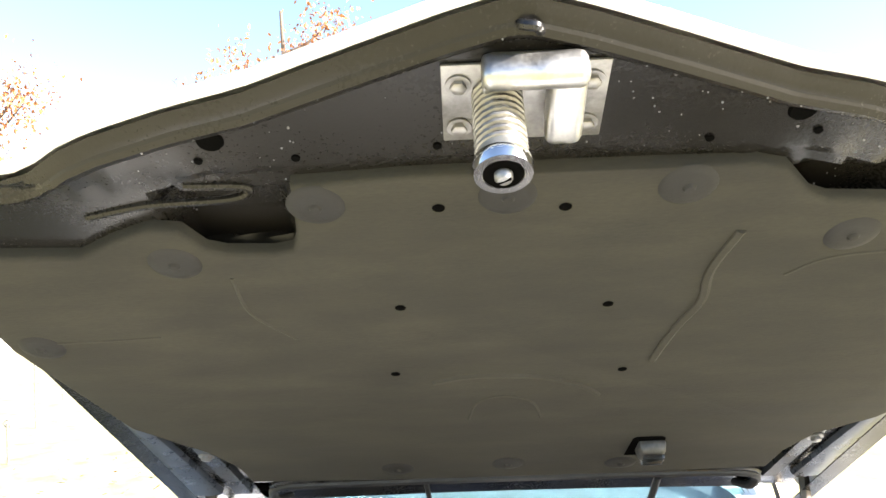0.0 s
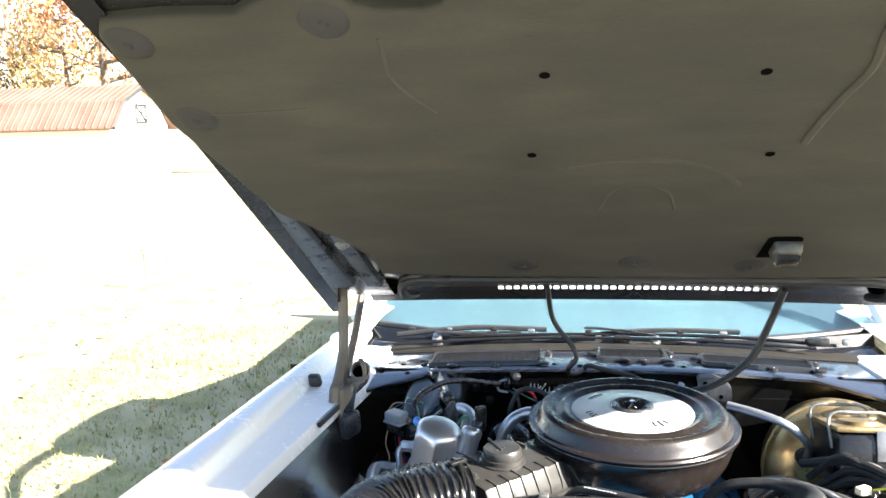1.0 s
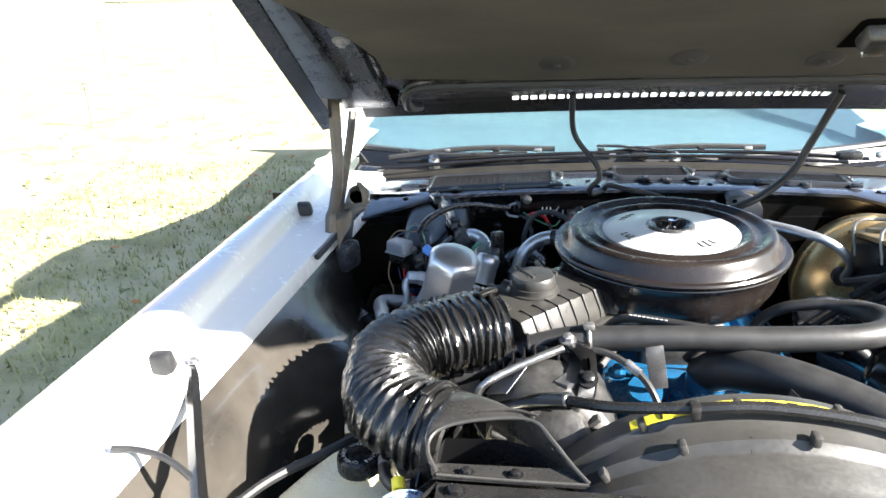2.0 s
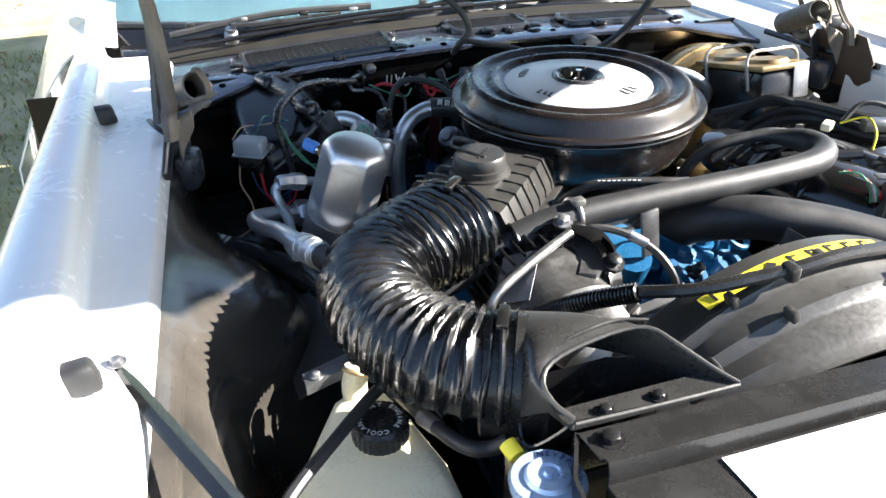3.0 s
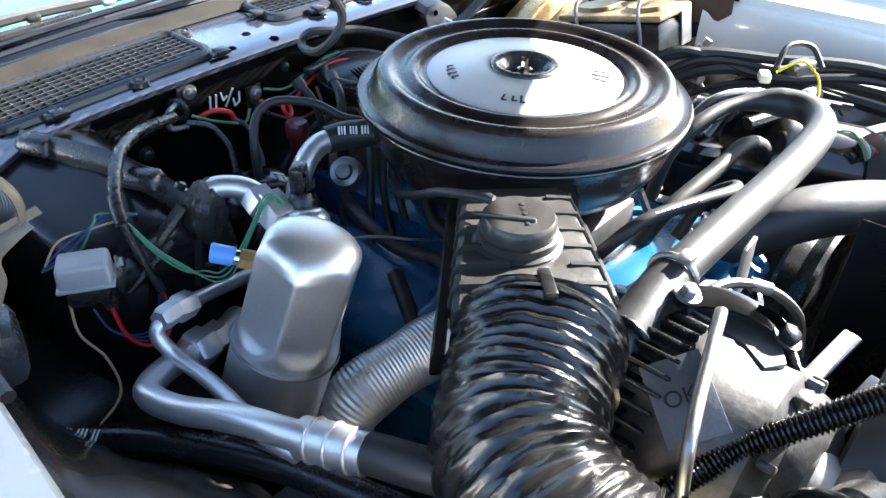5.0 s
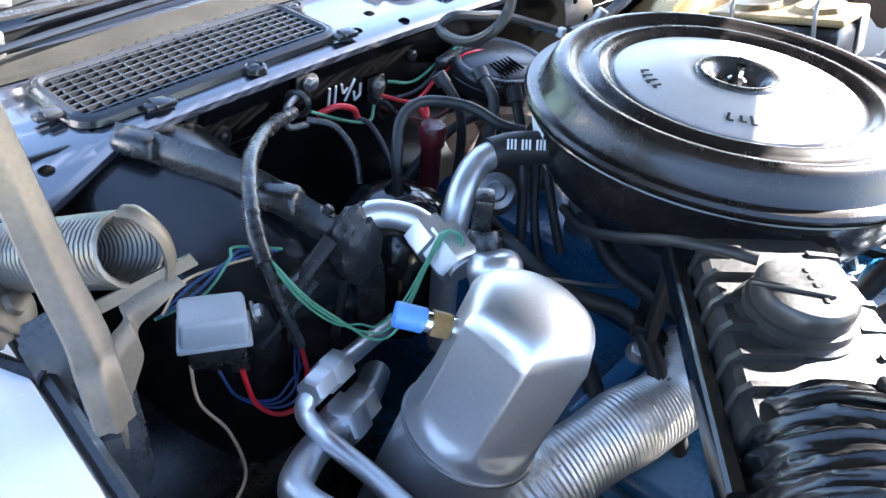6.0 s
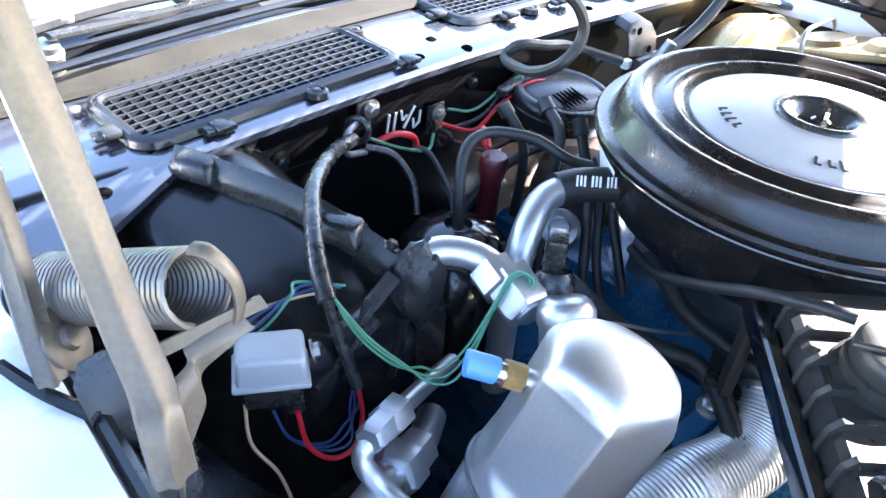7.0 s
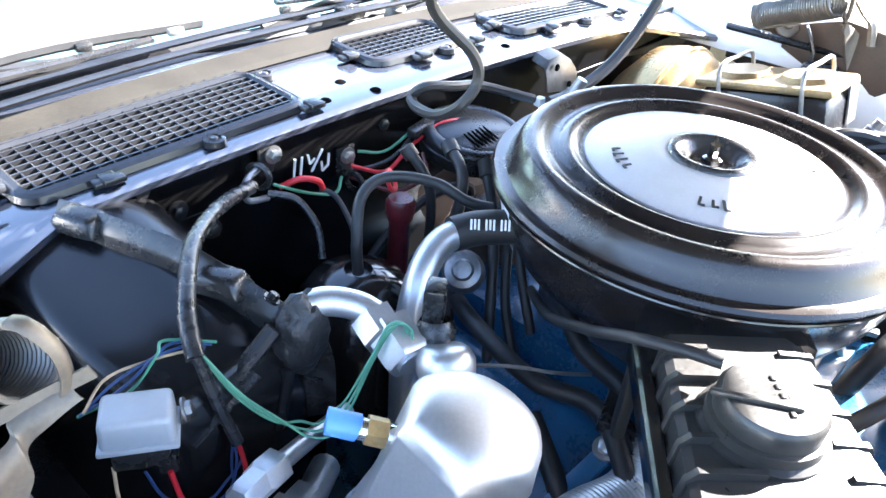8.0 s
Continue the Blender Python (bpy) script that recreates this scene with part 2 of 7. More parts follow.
def tube(pts, r, seg=10, n=8, bm=None, cap=True, raw=False, oval=(1, 1), hollow=0.0):
    """A round bar or hose along a smooth line; r is a number or a function of the part of its length, and i."""
    bm = bm or bmesh.new()
    L = [Vector(p) for p in pts] if raw else spline(pts, n)
    tan = [(L[min(i + 1, len(L) - 1)] - L[max(i - 1, 0)]).normalized() for i in range(len(L))]
    ref = Vector((0, 0, 1)) if abs(tan[0].z) < 0.9 else Vector((1, 0, 0))
    u = (ref - tan[0] * ref.dot(tan[0])).normalized()
    rings = []
    for i, p in enumerate(L):
        u = (u - tan[i] * u.dot(tan[i])).normalized()
        w = tan[i].cross(u)
        rr = r(i / (len(L) - 1), i) if callable(r) else r
        row = []
        for k in range(seg):
            a = 2 * math.pi * k / seg
            q = rr(a) if callable(rr) else rr
            row.append(bm.verts.new(p + u * (q * oval[0] * math.cos(a)) + w * (q * oval[1] * math.sin(a))))
        rings.append(row)
    for A, B in zip(rings, rings[1:]):
        for k in range(seg):
            bm.faces.new((A[k], A[(k + 1) % seg], B[(k + 1) % seg], B[k]))
    if cap:
        bm.faces.new(rings[0][::-1])
        bm.faces.new(rings[-1])
    return bm


def prism(outline, z0, z1, m=Matrix(), bevel=0.0, bm=None):
    """A flat outline given thickness."""
    bm = bm or bmesh.new()
    t = bmesh.new()
    vs = [t.verts.new((x, y, z0)) for x, y in outline]
    f = t.faces.new(vs)
    g = bmesh.ops.extrude_face_region(t, geom=[f])
    for v in g["geom"]:
        if isinstance(v, bmesh.types.BMVert):
            v.co.z = z1
    if bevel:
        es = [e for e in t.edges if abs(e.verts[0].co.z - z1) < 1e-7 and abs(e.verts[1].co.z - z1) < 1e-7]
        bmesh.ops.bevel(t, geom=es, offset=bevel, segments=2, affect="EDGES", profile=0.5)
    return merge(bm, t, m)


def loft(sections, bm=None, close=False, cap=False):
    """Skin over rows of points."""
    bm = bm or bmesh.new()
    rows = [[bm.verts.new(p) for p in s] for s in sections]
    n = len(rows[0])
    for A, B in zip(rows, rows[1:]):
        for i in range(n if close else n - 1):
            j = (i + 1) % n
            bm.faces.new((A[i], A[j], B[j], B[i]))
    if cap:
        bm.faces.new(rows[0][::-1])
        bm.faces.new(rows[-1])
    return bm


def shell(bm, t):
    """Gives a skin its thickness."""
    bmesh.ops.recalc_face_normals(bm, faces=bm.faces)
    bmesh.ops.solidify(bm, geom=bm.faces[:], thickness=t)
    return bm


def bolt(c, axis=(0, 0, 1), r=0.007, h=0.006, washer=True, bm=None):
    bm = bm or bmesh.new()
    if washer:
        lathe([(0, 0), (r * 1.55, 0), (r * 1.55, h * 0.3), (0, h * 0.3)], c, axis, 16, bm)
    lathe([(0, h * 0.3), (r, h * 0.3), (r, h), (r * 0.8, h * 1.15), (0, h * 1.2)], c, axis, 6, bm)
    return bm


def ring(c, axis, r, tube_r, seg=28, bm=None):
    prof = [(r + tube_r * math.cos(a), tube_r * math.sin(a)) for a in [2 * math.pi * k / 8 for k in range(9)]]
    return lathe(prof, c, axis, seg, bm)


def coil(c0, c1, r, wire, turns, seg=7, per=14):
    a, b = Vector(c0), Vector(c1)
    m = frame_to(b - a)
    L = (b - a).length
    N = int(turns * per)
    pts = [a + m.to_3x3() @ Vector((r * math.cos(2 * math.pi * i / per), r * math.sin(2 * math.pi * i / per), L * i / N)) for i in range(N + 1)]
    return tube(pts, wire, seg, raw=True)


def mark_strokes(strokes, origin, ex, ey, w=0.0016, lift=0.0006):
    """Flat painted strokes in the plane of ex and ey."""
    ex, ey = Vector(ex), Vector(ey)
    nrm = ex.cross(ey).normalized()
    bm = bmesh.new()
    for (x0, y0), (x1, y1) in strokes:
        a = Vector(origin) + ex * x0 + ey * y0 + nrm * lift
        b = Vector(origin) + ex * x1 + ey * y1 + nrm * lift
        tube([a, b], w, 6, 1, bm, oval=(1, 1), raw=True)
    return bm

# ---- ground, barn, trees ----


def land(x, y):
    s = max(0.0, -0.5 * x + 0.86 * y - 6.0)
    return -0.012 * s * s / (s + 3.0) if s < 60 else -0.69


def lawn_material():
    m = mat("autumn_lawn", (0.27, 0.255, 0.125), 0.9, var=0.4, scale=5.0, fine=60.0, bump=0.9, dust=0.8, dust_color=(0.44, 0.385, 0.25), d0=0.40, d1=0.64)
    return m


M["lawn"] = lawn_material()
bm = bmesh.new()
radii = [0.0, 0.6, 1, 1.3, 1.6, 1.9, 2.2, 2.5, 2.8, 3.1, 3.5, 4, 4.5, 5, 5.7, 6.5, 7.2, 8, 10, 13, 16, 20, 25, 32, 45, 70, 120, 250, 600, 1800]
loft([[Vector((CX + r * math.cos(a), 2 + r * math.sin(a), land(CX + r * math.cos(a), 2 + r * math.sin(a)) - 0.0001 * r)) for a in [2 * math.pi * k / 96 for k in range(97)]] for r in radii[1:]], bm)
bmesh.ops.remove_doubles(bm, verts=bm.verts, dist=0.001)
bmesh.ops.holes_fill(bm, edges=[e for e in bm.edges if e.is_boundary and e.calc_length() < 0.2], sides=100)
tagged(part("ground", bm, "lawn"), "sunlit autumn lawn with fallen leaves", "ground", kind="structure")

rng = random.Random(4)
bm = bmesh.new()
for i in range(11000):
    x, y = rng.uniform(-3.0, -0.95), rng.uniform(1.0, 5.4)
    h, w, a = rng.uniform(0.012, 0.038), rng.uniform(0.003, 0.007), rng.uniform(0, 6.3)
    z = land(x, y)
    d = Vector((math.cos(a), math.sin(a), 0))
    tip = Vector((x, y, z + h)) + d.cross(Vector((0, 0, 1))) * rng.uniform(-0.03, 0.03)
    bm.faces.new([bm.verts.new(Vector((x, y, z)) + d * w), bm.verts.new(Vector((x, y, z)) - d * w), bm.verts.new(tip)])
M["blade"] = mat("grass_blade", (0.26, 0.28, 0.12), 0.7, var=0.6, scale=9, dust=0.7, dust_color=(0.42, 0.36, 0.22))
tagged(part("grass", bm, "blade", smooth=False), "short uneven lawn grass beside the car", "grass", kind="stuff")
bm = bmesh.new()
for i in range(260):
    x, y = rng.uniform(-5.0, -0.95), rng.uniform(1.2, 7.0)
    z, a, s = land(x, y) + rng.uniform(0.012, 0.03), rng.uniform(0, 6.3), rng.uniform(0.012, 0.028)
    e = Euler((rng.uniform(-0.5, 0.5), rng.uniform(-0.5, 0.5), a)).to_matrix()
    bm.faces.new([bm.verts.new(Vector((x, y, z)) + e @ Vector(p) * s) for p in ((-1, 0, 0), (-0.3, -0.6, 0.1), (0.6, -0.45, 0), (1.1, 0, 0.2), (0.6, 0.45, 0), (-0.3, 0.6, 0.1))])
M["leaf"] = mat("dry_leaf", (0.32, 0.15, 0.05), 0.7, var=0.5, scale=2.5)
tagged(part("fallen_leaves", bm, "leaf", smooth=False), "dry brown fallen leaves scattered on the lawn", "leaves", kind="stuff")

# barn, down the slope
barn = thing("barn", (-13.1, 21.5, land(-12, 21.5)), "small white gambrel barn with a faded rust-red roof", "barn")
M["barnwall"] = mat("white_barn_boards", (0.74, 0.74, 0.72), 0.7, scale=3, fine=30, var=0.06, bump=0.3)
M["roof"] = mat("faded_red_roof_sheet", (0.20, 0.105, 0.08), 0.7, scale=1.2, fine=14, var=0.3, bump=0.5)
M["trim"] = mat("black_barn_trim", (0.03, 0.03, 0.03), 0.6)
zb = land(-12, 21.5) - 0.3
gab = [(19.8, zb), (19.8, 1.70), (20.3, 2.36), (21.4, 2.85), (22.5, 2.36), (23.0, 1.70), (23.0, zb)]
part("wall", loft([[Vector((x, y, z)) for y, z in gab] for x in (-16.6, -12.35)], close=True, cap=True), "barnwall", barn, smooth=False)
rf = [(19.55, 1.64), (20.2, 2.39), (21.4, 2.91), (22.6, 2.39), (23.25, 1.64)]
roof = part("roof", shell(loft([[Vector((x, y, z)) for y, z in rf] for x in (-16.9, -12.05)]), 0.06), "roof", barn, smooth=False)
for k in range(24):
    x = -16.8 + k * 0.205
    part("roof_rib", tube([(x, y, z + 0.03) for y, z in rf[:3]], 0.018, 6, raw=True), "roof", barn)
bm = box((-12.32, 21.4, 2.06), (0.05, 0.56, 0.50), 0.004)
loft_door = part("loft_door", bm, "barnwall", barn)
for a, b in (((21.12, 1.81), (21.68, 1.81)), ((21.12, 2.31), (21.68, 2.31)), ((21.12, 1.81), (21.12, 2.31)), ((21.68, 1.81), (21.68, 2.31)), ((21.12, 1.81), (21.68, 2.31)), ((21.68, 1.81), (21.12, 2.31))):
    part("door_brace", tube([(-12.27, *a), (-12.27, *b)], 0.03, 4, raw=True), "trim", loft_door)
for (ya, za), (yb, zb) in zip(rf, rf[1:]):
    part("gable_trim", tube([(-12.03, ya, za), (-12.03, yb, zb)], 0.05, 4, raw=True), "trim", barn)

# thin posts on the lawn
for x, y, h in ((-4.6, 8.4, 0.75), (-3.9, 6.7, 0.35), (-5.4, 10.5, 0.9), (-4.3, 10.8, 0.7), (-2.9, 10.0, 0.6)):
    p = thing("garden_stake", (x, y, land(x, y)), "thin dark metal stake in the lawn", "stake", "stakes in the lawn")
    part("shaft", tube([(x, y, land(x, y) - 0.1), (x, y, land(x, y) + h)], 0.012, 6, raw=True), "steel", p)
    part("hook", ring((x, y, land(x, y) + h), (0, 1, 0), 0.03, 0.006, 12), "steel", p)


def tree(x, y, h, spread, hue, seed, label):
    r = random.Random(seed)
    z0 = land(x, y)
    t = thing("tree", (x, y, z0), label, "tree", "autumn trees")
    top = Vector((x + r.uniform(-0.4, 0.4), y + r.uniform(-0.4, 0.4), z0 + h * 0.8))
    part("trunk", tube([(x, y, z0 - 0.2), (x + 0.1, y, z0 + h * 0.3), top], lambda s, i: h * 0.022 * (1.15 - s), 9), "bark", t)
    clumps = []
    for k in range(13):
        s = r.uniform(0.3, 0.95)
        a = r.uniform(0, 6.3)
        base = Vector((x, y, z0)).lerp(top, s)
        L = spread * (1.1 - 0.6 * s) * r.uniform(0.7, 1.1)
        tip = base + Vector((math.cos(a) * L, math.sin(a) * L, L * r.uniform(0.2, 0.7)))
        part("limb", tube([base, base.lerp(tip, 0.5) + Vector((0, 0, -0.1 * L)), tip], lambda q, i: h * 0.008 * (1.1 - q), 6, 5), "bark", t)
        clumps += [base.lerp(tip, q) + Vector([r.gauss(0, 0.22) for _ in range(3)]) * L * 0.5 for q in (0.55, 0.75, 0.95, 1.05)]
    bm = bmesh.new()
    for c in clumps:
        R = spread * 0.26 * r.uniform(0.6, 1.2)
        for k in range(70):
            p = c + Vector([r.gauss(0, R * 0.6) for _ in range(3)])
            e = Euler([r.uniform(0, 6.3) for _ in range(3)]).to_matrix()
            s = r.uniform(0.06, 0.13)
            bm.faces.new([bm.verts.new(p + e @ Vector(q) * s) for q in ((-1, 0, 0), (0, -0.55, 0.1), (1, 0, 0), (0, 0.55, 0.1))])
    part("crown", bm, hue, t, smooth=False)


M["bark"] = mat("tree_bark", (0.13, 0.10, 0.08), 0.9, scale=4, bump=0.8)
M["orange"] = mat("orange_leaves", (0.36, 0.15, 0.06), 0.6, var=0.5, scale=0.6)
M["gold_leaf"] = mat("yellow_leaves", (0.42, 0.29, 0.12), 0.6, var=0.5, scale=0.6)
M["brown_leaf"] = mat("brown_leaves", (0.16, 0.09, 0.04), 0.6, var=0.5, scale=0.6)
tree(-6.6, 31.0, 15.8, 4.2, "orange", 3, "tall maple with orange autumn leaves")
tree(-18.2, 29.0, 12.0, 3.6, "orange", 5, "maple with orange autumn leaves behind the barn")
tree(-20.5, 30.0, 8.6, 3.6, "gold_leaf", 8, "tree with yellow autumn leaves behind the barn")
tree(-26.0, 34.0, 10.0, 3.8, "brown_leaf", 9, "bare-limbed tree with brown autumn leaves")
tree(9.0, 36.0, 12.0, 3.8, "gold_leaf", 12, "tree with yellow autumn leaves on the slope")

# ---- the car body ----
car = thing("car", (CX, 2.6, 0), "white seventies car-based pickup with its hood raised", "car")


def ho(y):
    return 0.722 - 0.075 * (y - 1.0)


def hi(y):
    return 0.599 - 0.0986 * (y - 1.0)


def hm(y):
    return 0.648 - 0.034 * (y - 1.0)


def arch(y, y0):
    d = abs(y - y0)
    return 0.30 + (math.sqrt(max(0.0, 0.40 ** 2 - d * d)) + 0.05 if d < 0.40 else 0.0)


def fender(side):
    rows = []
    for k in range(37):
        y = 0.42 + (1.86 - 0.42) * k / 36
        nose = max(0.0, (0.62 - y) / 0.2) ** 2 * 0.05
        lo = arch(y, 1.02)
        rz = 0.0 if side < 0 else -0.02
        sec = [(hi(y) - 0.004, 0.865), (hi(y), 0.895), (hi(y) + 0.004, 0.904), (hi(y) + 0.02, 0.908), (hm(y) - 0.006, 0.912), (hm(y), 0.917),
               (hm(y) + 0.003, 0.935 + rz * 0.6), (hm(y) + 0.008, 0.944 + rz), (hm(y) + 0.016, 0.948 + rz), (ho(y) - 0.03, 0.950 + rz), (ho(y) - 0.008, 0.946 + rz), (ho(y) + 0.004, 0.936 + rz),
               (ho(y) + 0.02, 0.90), (ho(y) + 0.06, 0.82), (ho(y) + 0.11, 0.74), (ho(y) + 0.12, max(lo, 0.66)), (ho(y) + 0.12, max(lo, 0.5) - 0.001), (ho(y) + 0.10, lo - 0.003)]
        rows.append([Vector((CX + side * h, y, z - nose)) for h, z in sec])
    f = part("fender", shell(loft(rows), 0.003), "white", car, "white painted front fender", angle=50)
    # rubber stops and the seam under the hood
    for yy in (1.555, 0.993):
        m = Matrix.Translation((CX + side * (hm(yy) - 0.004), yy, 0.925)) @ Matrix.Rotation(radians(-8 * side), 4, "Z")
        b = box((0, 0, 0), (0.036, 0.026, 0.024), 0.005, None, None, 2, 0.75)
        b.transform(m)
        part("rubber_stop", b, "rubber", f, "black rubber hood stop")
    if side > 0:
        part("inner_apron", shell(loft([[Vector((CX + hi(y) + 0.002, y, 0.893)), Vector((CX + hi(y) - 0.006, y, 0.888)), Vector((CX + hi(y) - 0.010, y, 0.872)), Vector((CX + hi(y) - 0.011, y, 0.84)), Vector((CX + hi(y) - 0.008, y, 0.806 + 0.035 * max(0.0, min(1.0, (1.38 - y) / 0.2))))] for y in [0.50 + 0.93 * k / 24 for k in range(25)]]), 0.002), "white", f, "white inner fender apron")
    part("edge_seal", tube([(CX + side * (hi(y) - 0.004), y, 0.900) for y in [1.38 + 0.24 * k / 8 for k in range(9)]], 0.005, 8, 3), "black", f, "black rubber edge seal")
    # wheelhouse panel
    rows = []
    for k in range(27):
        y = 0.78 + 0.72 * k / 26
        rip = 0.004 * math.sin(k * 1.9) + 0.004 * math.sin(k * 0.7)
        end = max(0.0, (y - 1.18) / 0.2) ** 2 * 0.08
        g = 0.42 + 0.58 * max(0.0, min(1.0, (y - 1.09) / 0.12))
        sec = [(hi(y) + 0.002, 0.885), (hi(y) - 0.010, 0.870), (hi(y) - 0.022, 0.862 - end * 0.3), (hi(y) - 0.05 * g, 0.852 - end * 0.6), (hi(y) - 0.09 * g, 0.835 - end + rip),
               (hi(y) - 0.125 * g, 0.80 - end - rip), (hi(y) - 0.15 * g, 0.755 - end + rip), (hi(y) - 0.17 * g, 0.68 - end), (hi(y) - 0.18 * g, 0.58), (hi(y) - 0.185 * g, 0.40)]
        rows.append([Vector((CX + side * h, y, z - (0.075 if side > 0 else 0.0))) for h, z in sec])
    part("wheelhouse", shell(loft(rows), 0.002), "dusty", f, "dusty shiny black wheelhouse panel", angle=70)


fender(-1)
fender(1)

# radiator support and nose
def vee(x, y0):
    return y0 + 0.05 * abs(x - CX)


sup_rows = []
for k in range(25):
    x = CX - 0.307 + 0.62 * k / 24
    y = vee(x, 0.80)
    sup_rows.append([Vector((x, y + 0.028, 0.845)), Vector((x, y + 0.026, 0.885)), Vector((x, y + 0.02, 0.893)), Vector((x, y - 0.012, 0.897)), Vector((x, y - 0.016, 0.903)), Vector((x, y - 0.021, 0.903)), Vector((x, y - 0.024, 0.895)), Vector((x, y - 0.026, 0.80))])
support = part("radiator_support", shell(loft(sup_rows), 0.002), "satin", car, "black radiator support bar")
for x in (-0.174, 0.25, 0.37):
    part("bolt", bolt((x, vee(x, 0.80) + 0.005, 0.8945), (0, 0, 1), 0.007, 0.006), "black", support)
nose_rows = []
for k in range(25):
    x = CX - 0.74 + 1.48 * k / 24
    f = vee(x, 0.0) - (0.06 if abs(x - CX) > 0.31 else 0.0)
    nose_rows.append([Vector((x, 0.705 + f, 0.8915)), Vector((x, 0.62 + f, 0.890)), Vector((x, 0.50 + f, 0.872)), Vector((x, 0.44 + f, 0.84)), Vector((x, 0.42 + f, 0.78)), Vector((x, 0.43 + f, 0.45))])
part("header_panel", shell(loft(nose_rows), 0.003), "white", car, "white front header panel")
part("header_ledge", shell(loft([[Vector((x, 0.776 + vee(x, 0.0), 0.884)), Vector((x, 0.772 + vee(x, 0.0), 0.889)), Vector((x, 0.708 + vee(x, 0.0), 0.8905)), Vector((x, 0.702 + vee(x, 0.0), 0.886))] for x in [CX - 0.31 + 0.62 * k / 24 for k in range(25)]]), 0.002), "satin", car, "black ledge behind the header panel")
part("white_label", shell(loft([[Vector((x, 0.768 + vee(x, 0.0), 0.8912)), Vector((x, 0.690 + vee(x, 0.0), 0.8918))] for x in [-0.108 + 0.40 * k / 16 for k in range(17)]]), 0.0008), "sticker", car, "large blank white label")
part("radiator", box((CX, 0.885, 0.62), (0.66, 0.05, 0.46), 0.006), "black", car, "black radiator core")
for s in (-1, 1):
    part("support_end", shell(loft([[Vector((CX + s * 0.308, 0.838, z)), Vector((CX + s * 0.33, 0.80, z)), Vector((CX + s * 0.345, 0.72, z)), Vector((CX + s * 0.36, 0.62, z))] for z in (0.892, 0.86, 0.60, 0.36)]), 0.003), "satin", car, "black support end plate")
    part("support_tray", shell(loft([[Vector((CX + s * h, y, z)) for h, z in ((0.33, 0.74), (0.42, 0.735), (0.50, 0.74), (0.60, 0.86))] for y in (0.56, 0.68, 0.80)]), 0.003), "black", car, "black lower support tray")
part("radiator_tank", box((CX - 0.40, 0.875, 0.52), (0.16, 0.05, 0.36), 0.012), "black", car)
part("splash_shield", box((CX, 1.10, 0.29), (1.42, 1.34, 0.01), 0.002), "black", car, "black splash shield under the engine")
part("splash_panel", shell(loft([[Vector((CX - 0.47, y, 0.735 + 0.02 * (1.3 - y))), Vector((CX - 0.44, y, 0.750 + 0.03 * (1.3 - y))), Vector((CX - 0.385, y, 0.748 + 0.03 * (1.3 - y))), Vector((CX - 0.365, y, 0.70))] for y in [1.12 + 0.02 * k for k in range(10)]]), 0.002), "shroudp", car, "dark dusty splash panel")
part("bumper", box((CX, 0.33, 0.50), (1.7, 0.1, 0.16), 0.03), "chrome", car, "chrome front bumper")

# firewall
fw = [(-0.62, 1.72), (-0.30, 1.705), (CX, 1.70), (0.53, 1.705), (0.85, 1.72)]
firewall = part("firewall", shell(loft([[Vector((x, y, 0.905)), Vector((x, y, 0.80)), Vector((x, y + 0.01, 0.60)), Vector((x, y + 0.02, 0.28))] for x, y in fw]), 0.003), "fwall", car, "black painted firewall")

# cowl panel with three vents
GR = [(-0.296, -0.048, 1.715, 1.803), (0.076, 0.219, 1.748, 1.822), (0.296, 0.52, 1.735, 1.80)]


def front_y(x):
    d = abs(x - CX)
    return 1.697 if d < 0.39 else 1.697 - 0.42 * (d - 0.39)


def cowl_z(x, y):
    return 0.921 - 0.02 * ((x - CX) / 0.5) ** 2 + 0.02 * max(0, y - 1.80) + (0 if y > 1.705 else -0.25 * (1.705 - y) ** 1)


xs = sorted({round(CX - 0.60 + 1.2 * k / 40, 4) for k in range(41)} | {g[0] for g in GR} | {g[1] for g in GR})
ys = sorted({1.697, 1.703, 1.715, 1.735, 1.748, 1.77, 1.80, 1.803, 1.822, 1.845, 1.872})
bm = bmesh.new()
vg = {}
for x in xs:
    fy = front_y(x)
    for y in ys:
        k = (y - 1.697) / (1.872 - 1.697)
        yy = y if abs(x - CX) < 0.385 else fy + k * (1.872 + 0.25 * max(0, abs(x - CX) - 0.45) - fy)
        vg[x, y] = bm.verts.new((x, yy, cowl_z(x, yy)))
for xa, xb in zip(xs, xs[1:]):
    for ya, yb in zip(ys, ys[1:]):
        mx, my = (xa + xb) / 2, (ya + yb) / 2
        if any(a < mx < b and c < my < d for a, b, c, d in GR):
            continue
        bm.faces.new((vg[xa, ya], vg[xb, ya], vg[xb, yb], vg[xa, yb]))
cowl = part("cowl_panel", shell(bm, 0.003), "cowl", car, "gloss black cowl panel reflecting the sky")
part("cowl_lip", tube([(x, front_y(x) - 0.002, cowl_z(x, front_y(x)) - 0.004) for x in xs], 0.0058, 6, raw=True), "cowl", cowl, "black folded front lip")
part("cowl_tray", shell(loft([[Vector((x, 1.70, 0.86)), Vector((x, 1.72, 0.80)), Vector((x, 1.86, 0.80)), Vector((x, 1.88, 0.90))] for x in (CX - 0.6, CX + 0.6)]), 0.002), "black", cowl)
xr = [CX - 0.60 + 1.2 * k / 24 for k in range(25)]
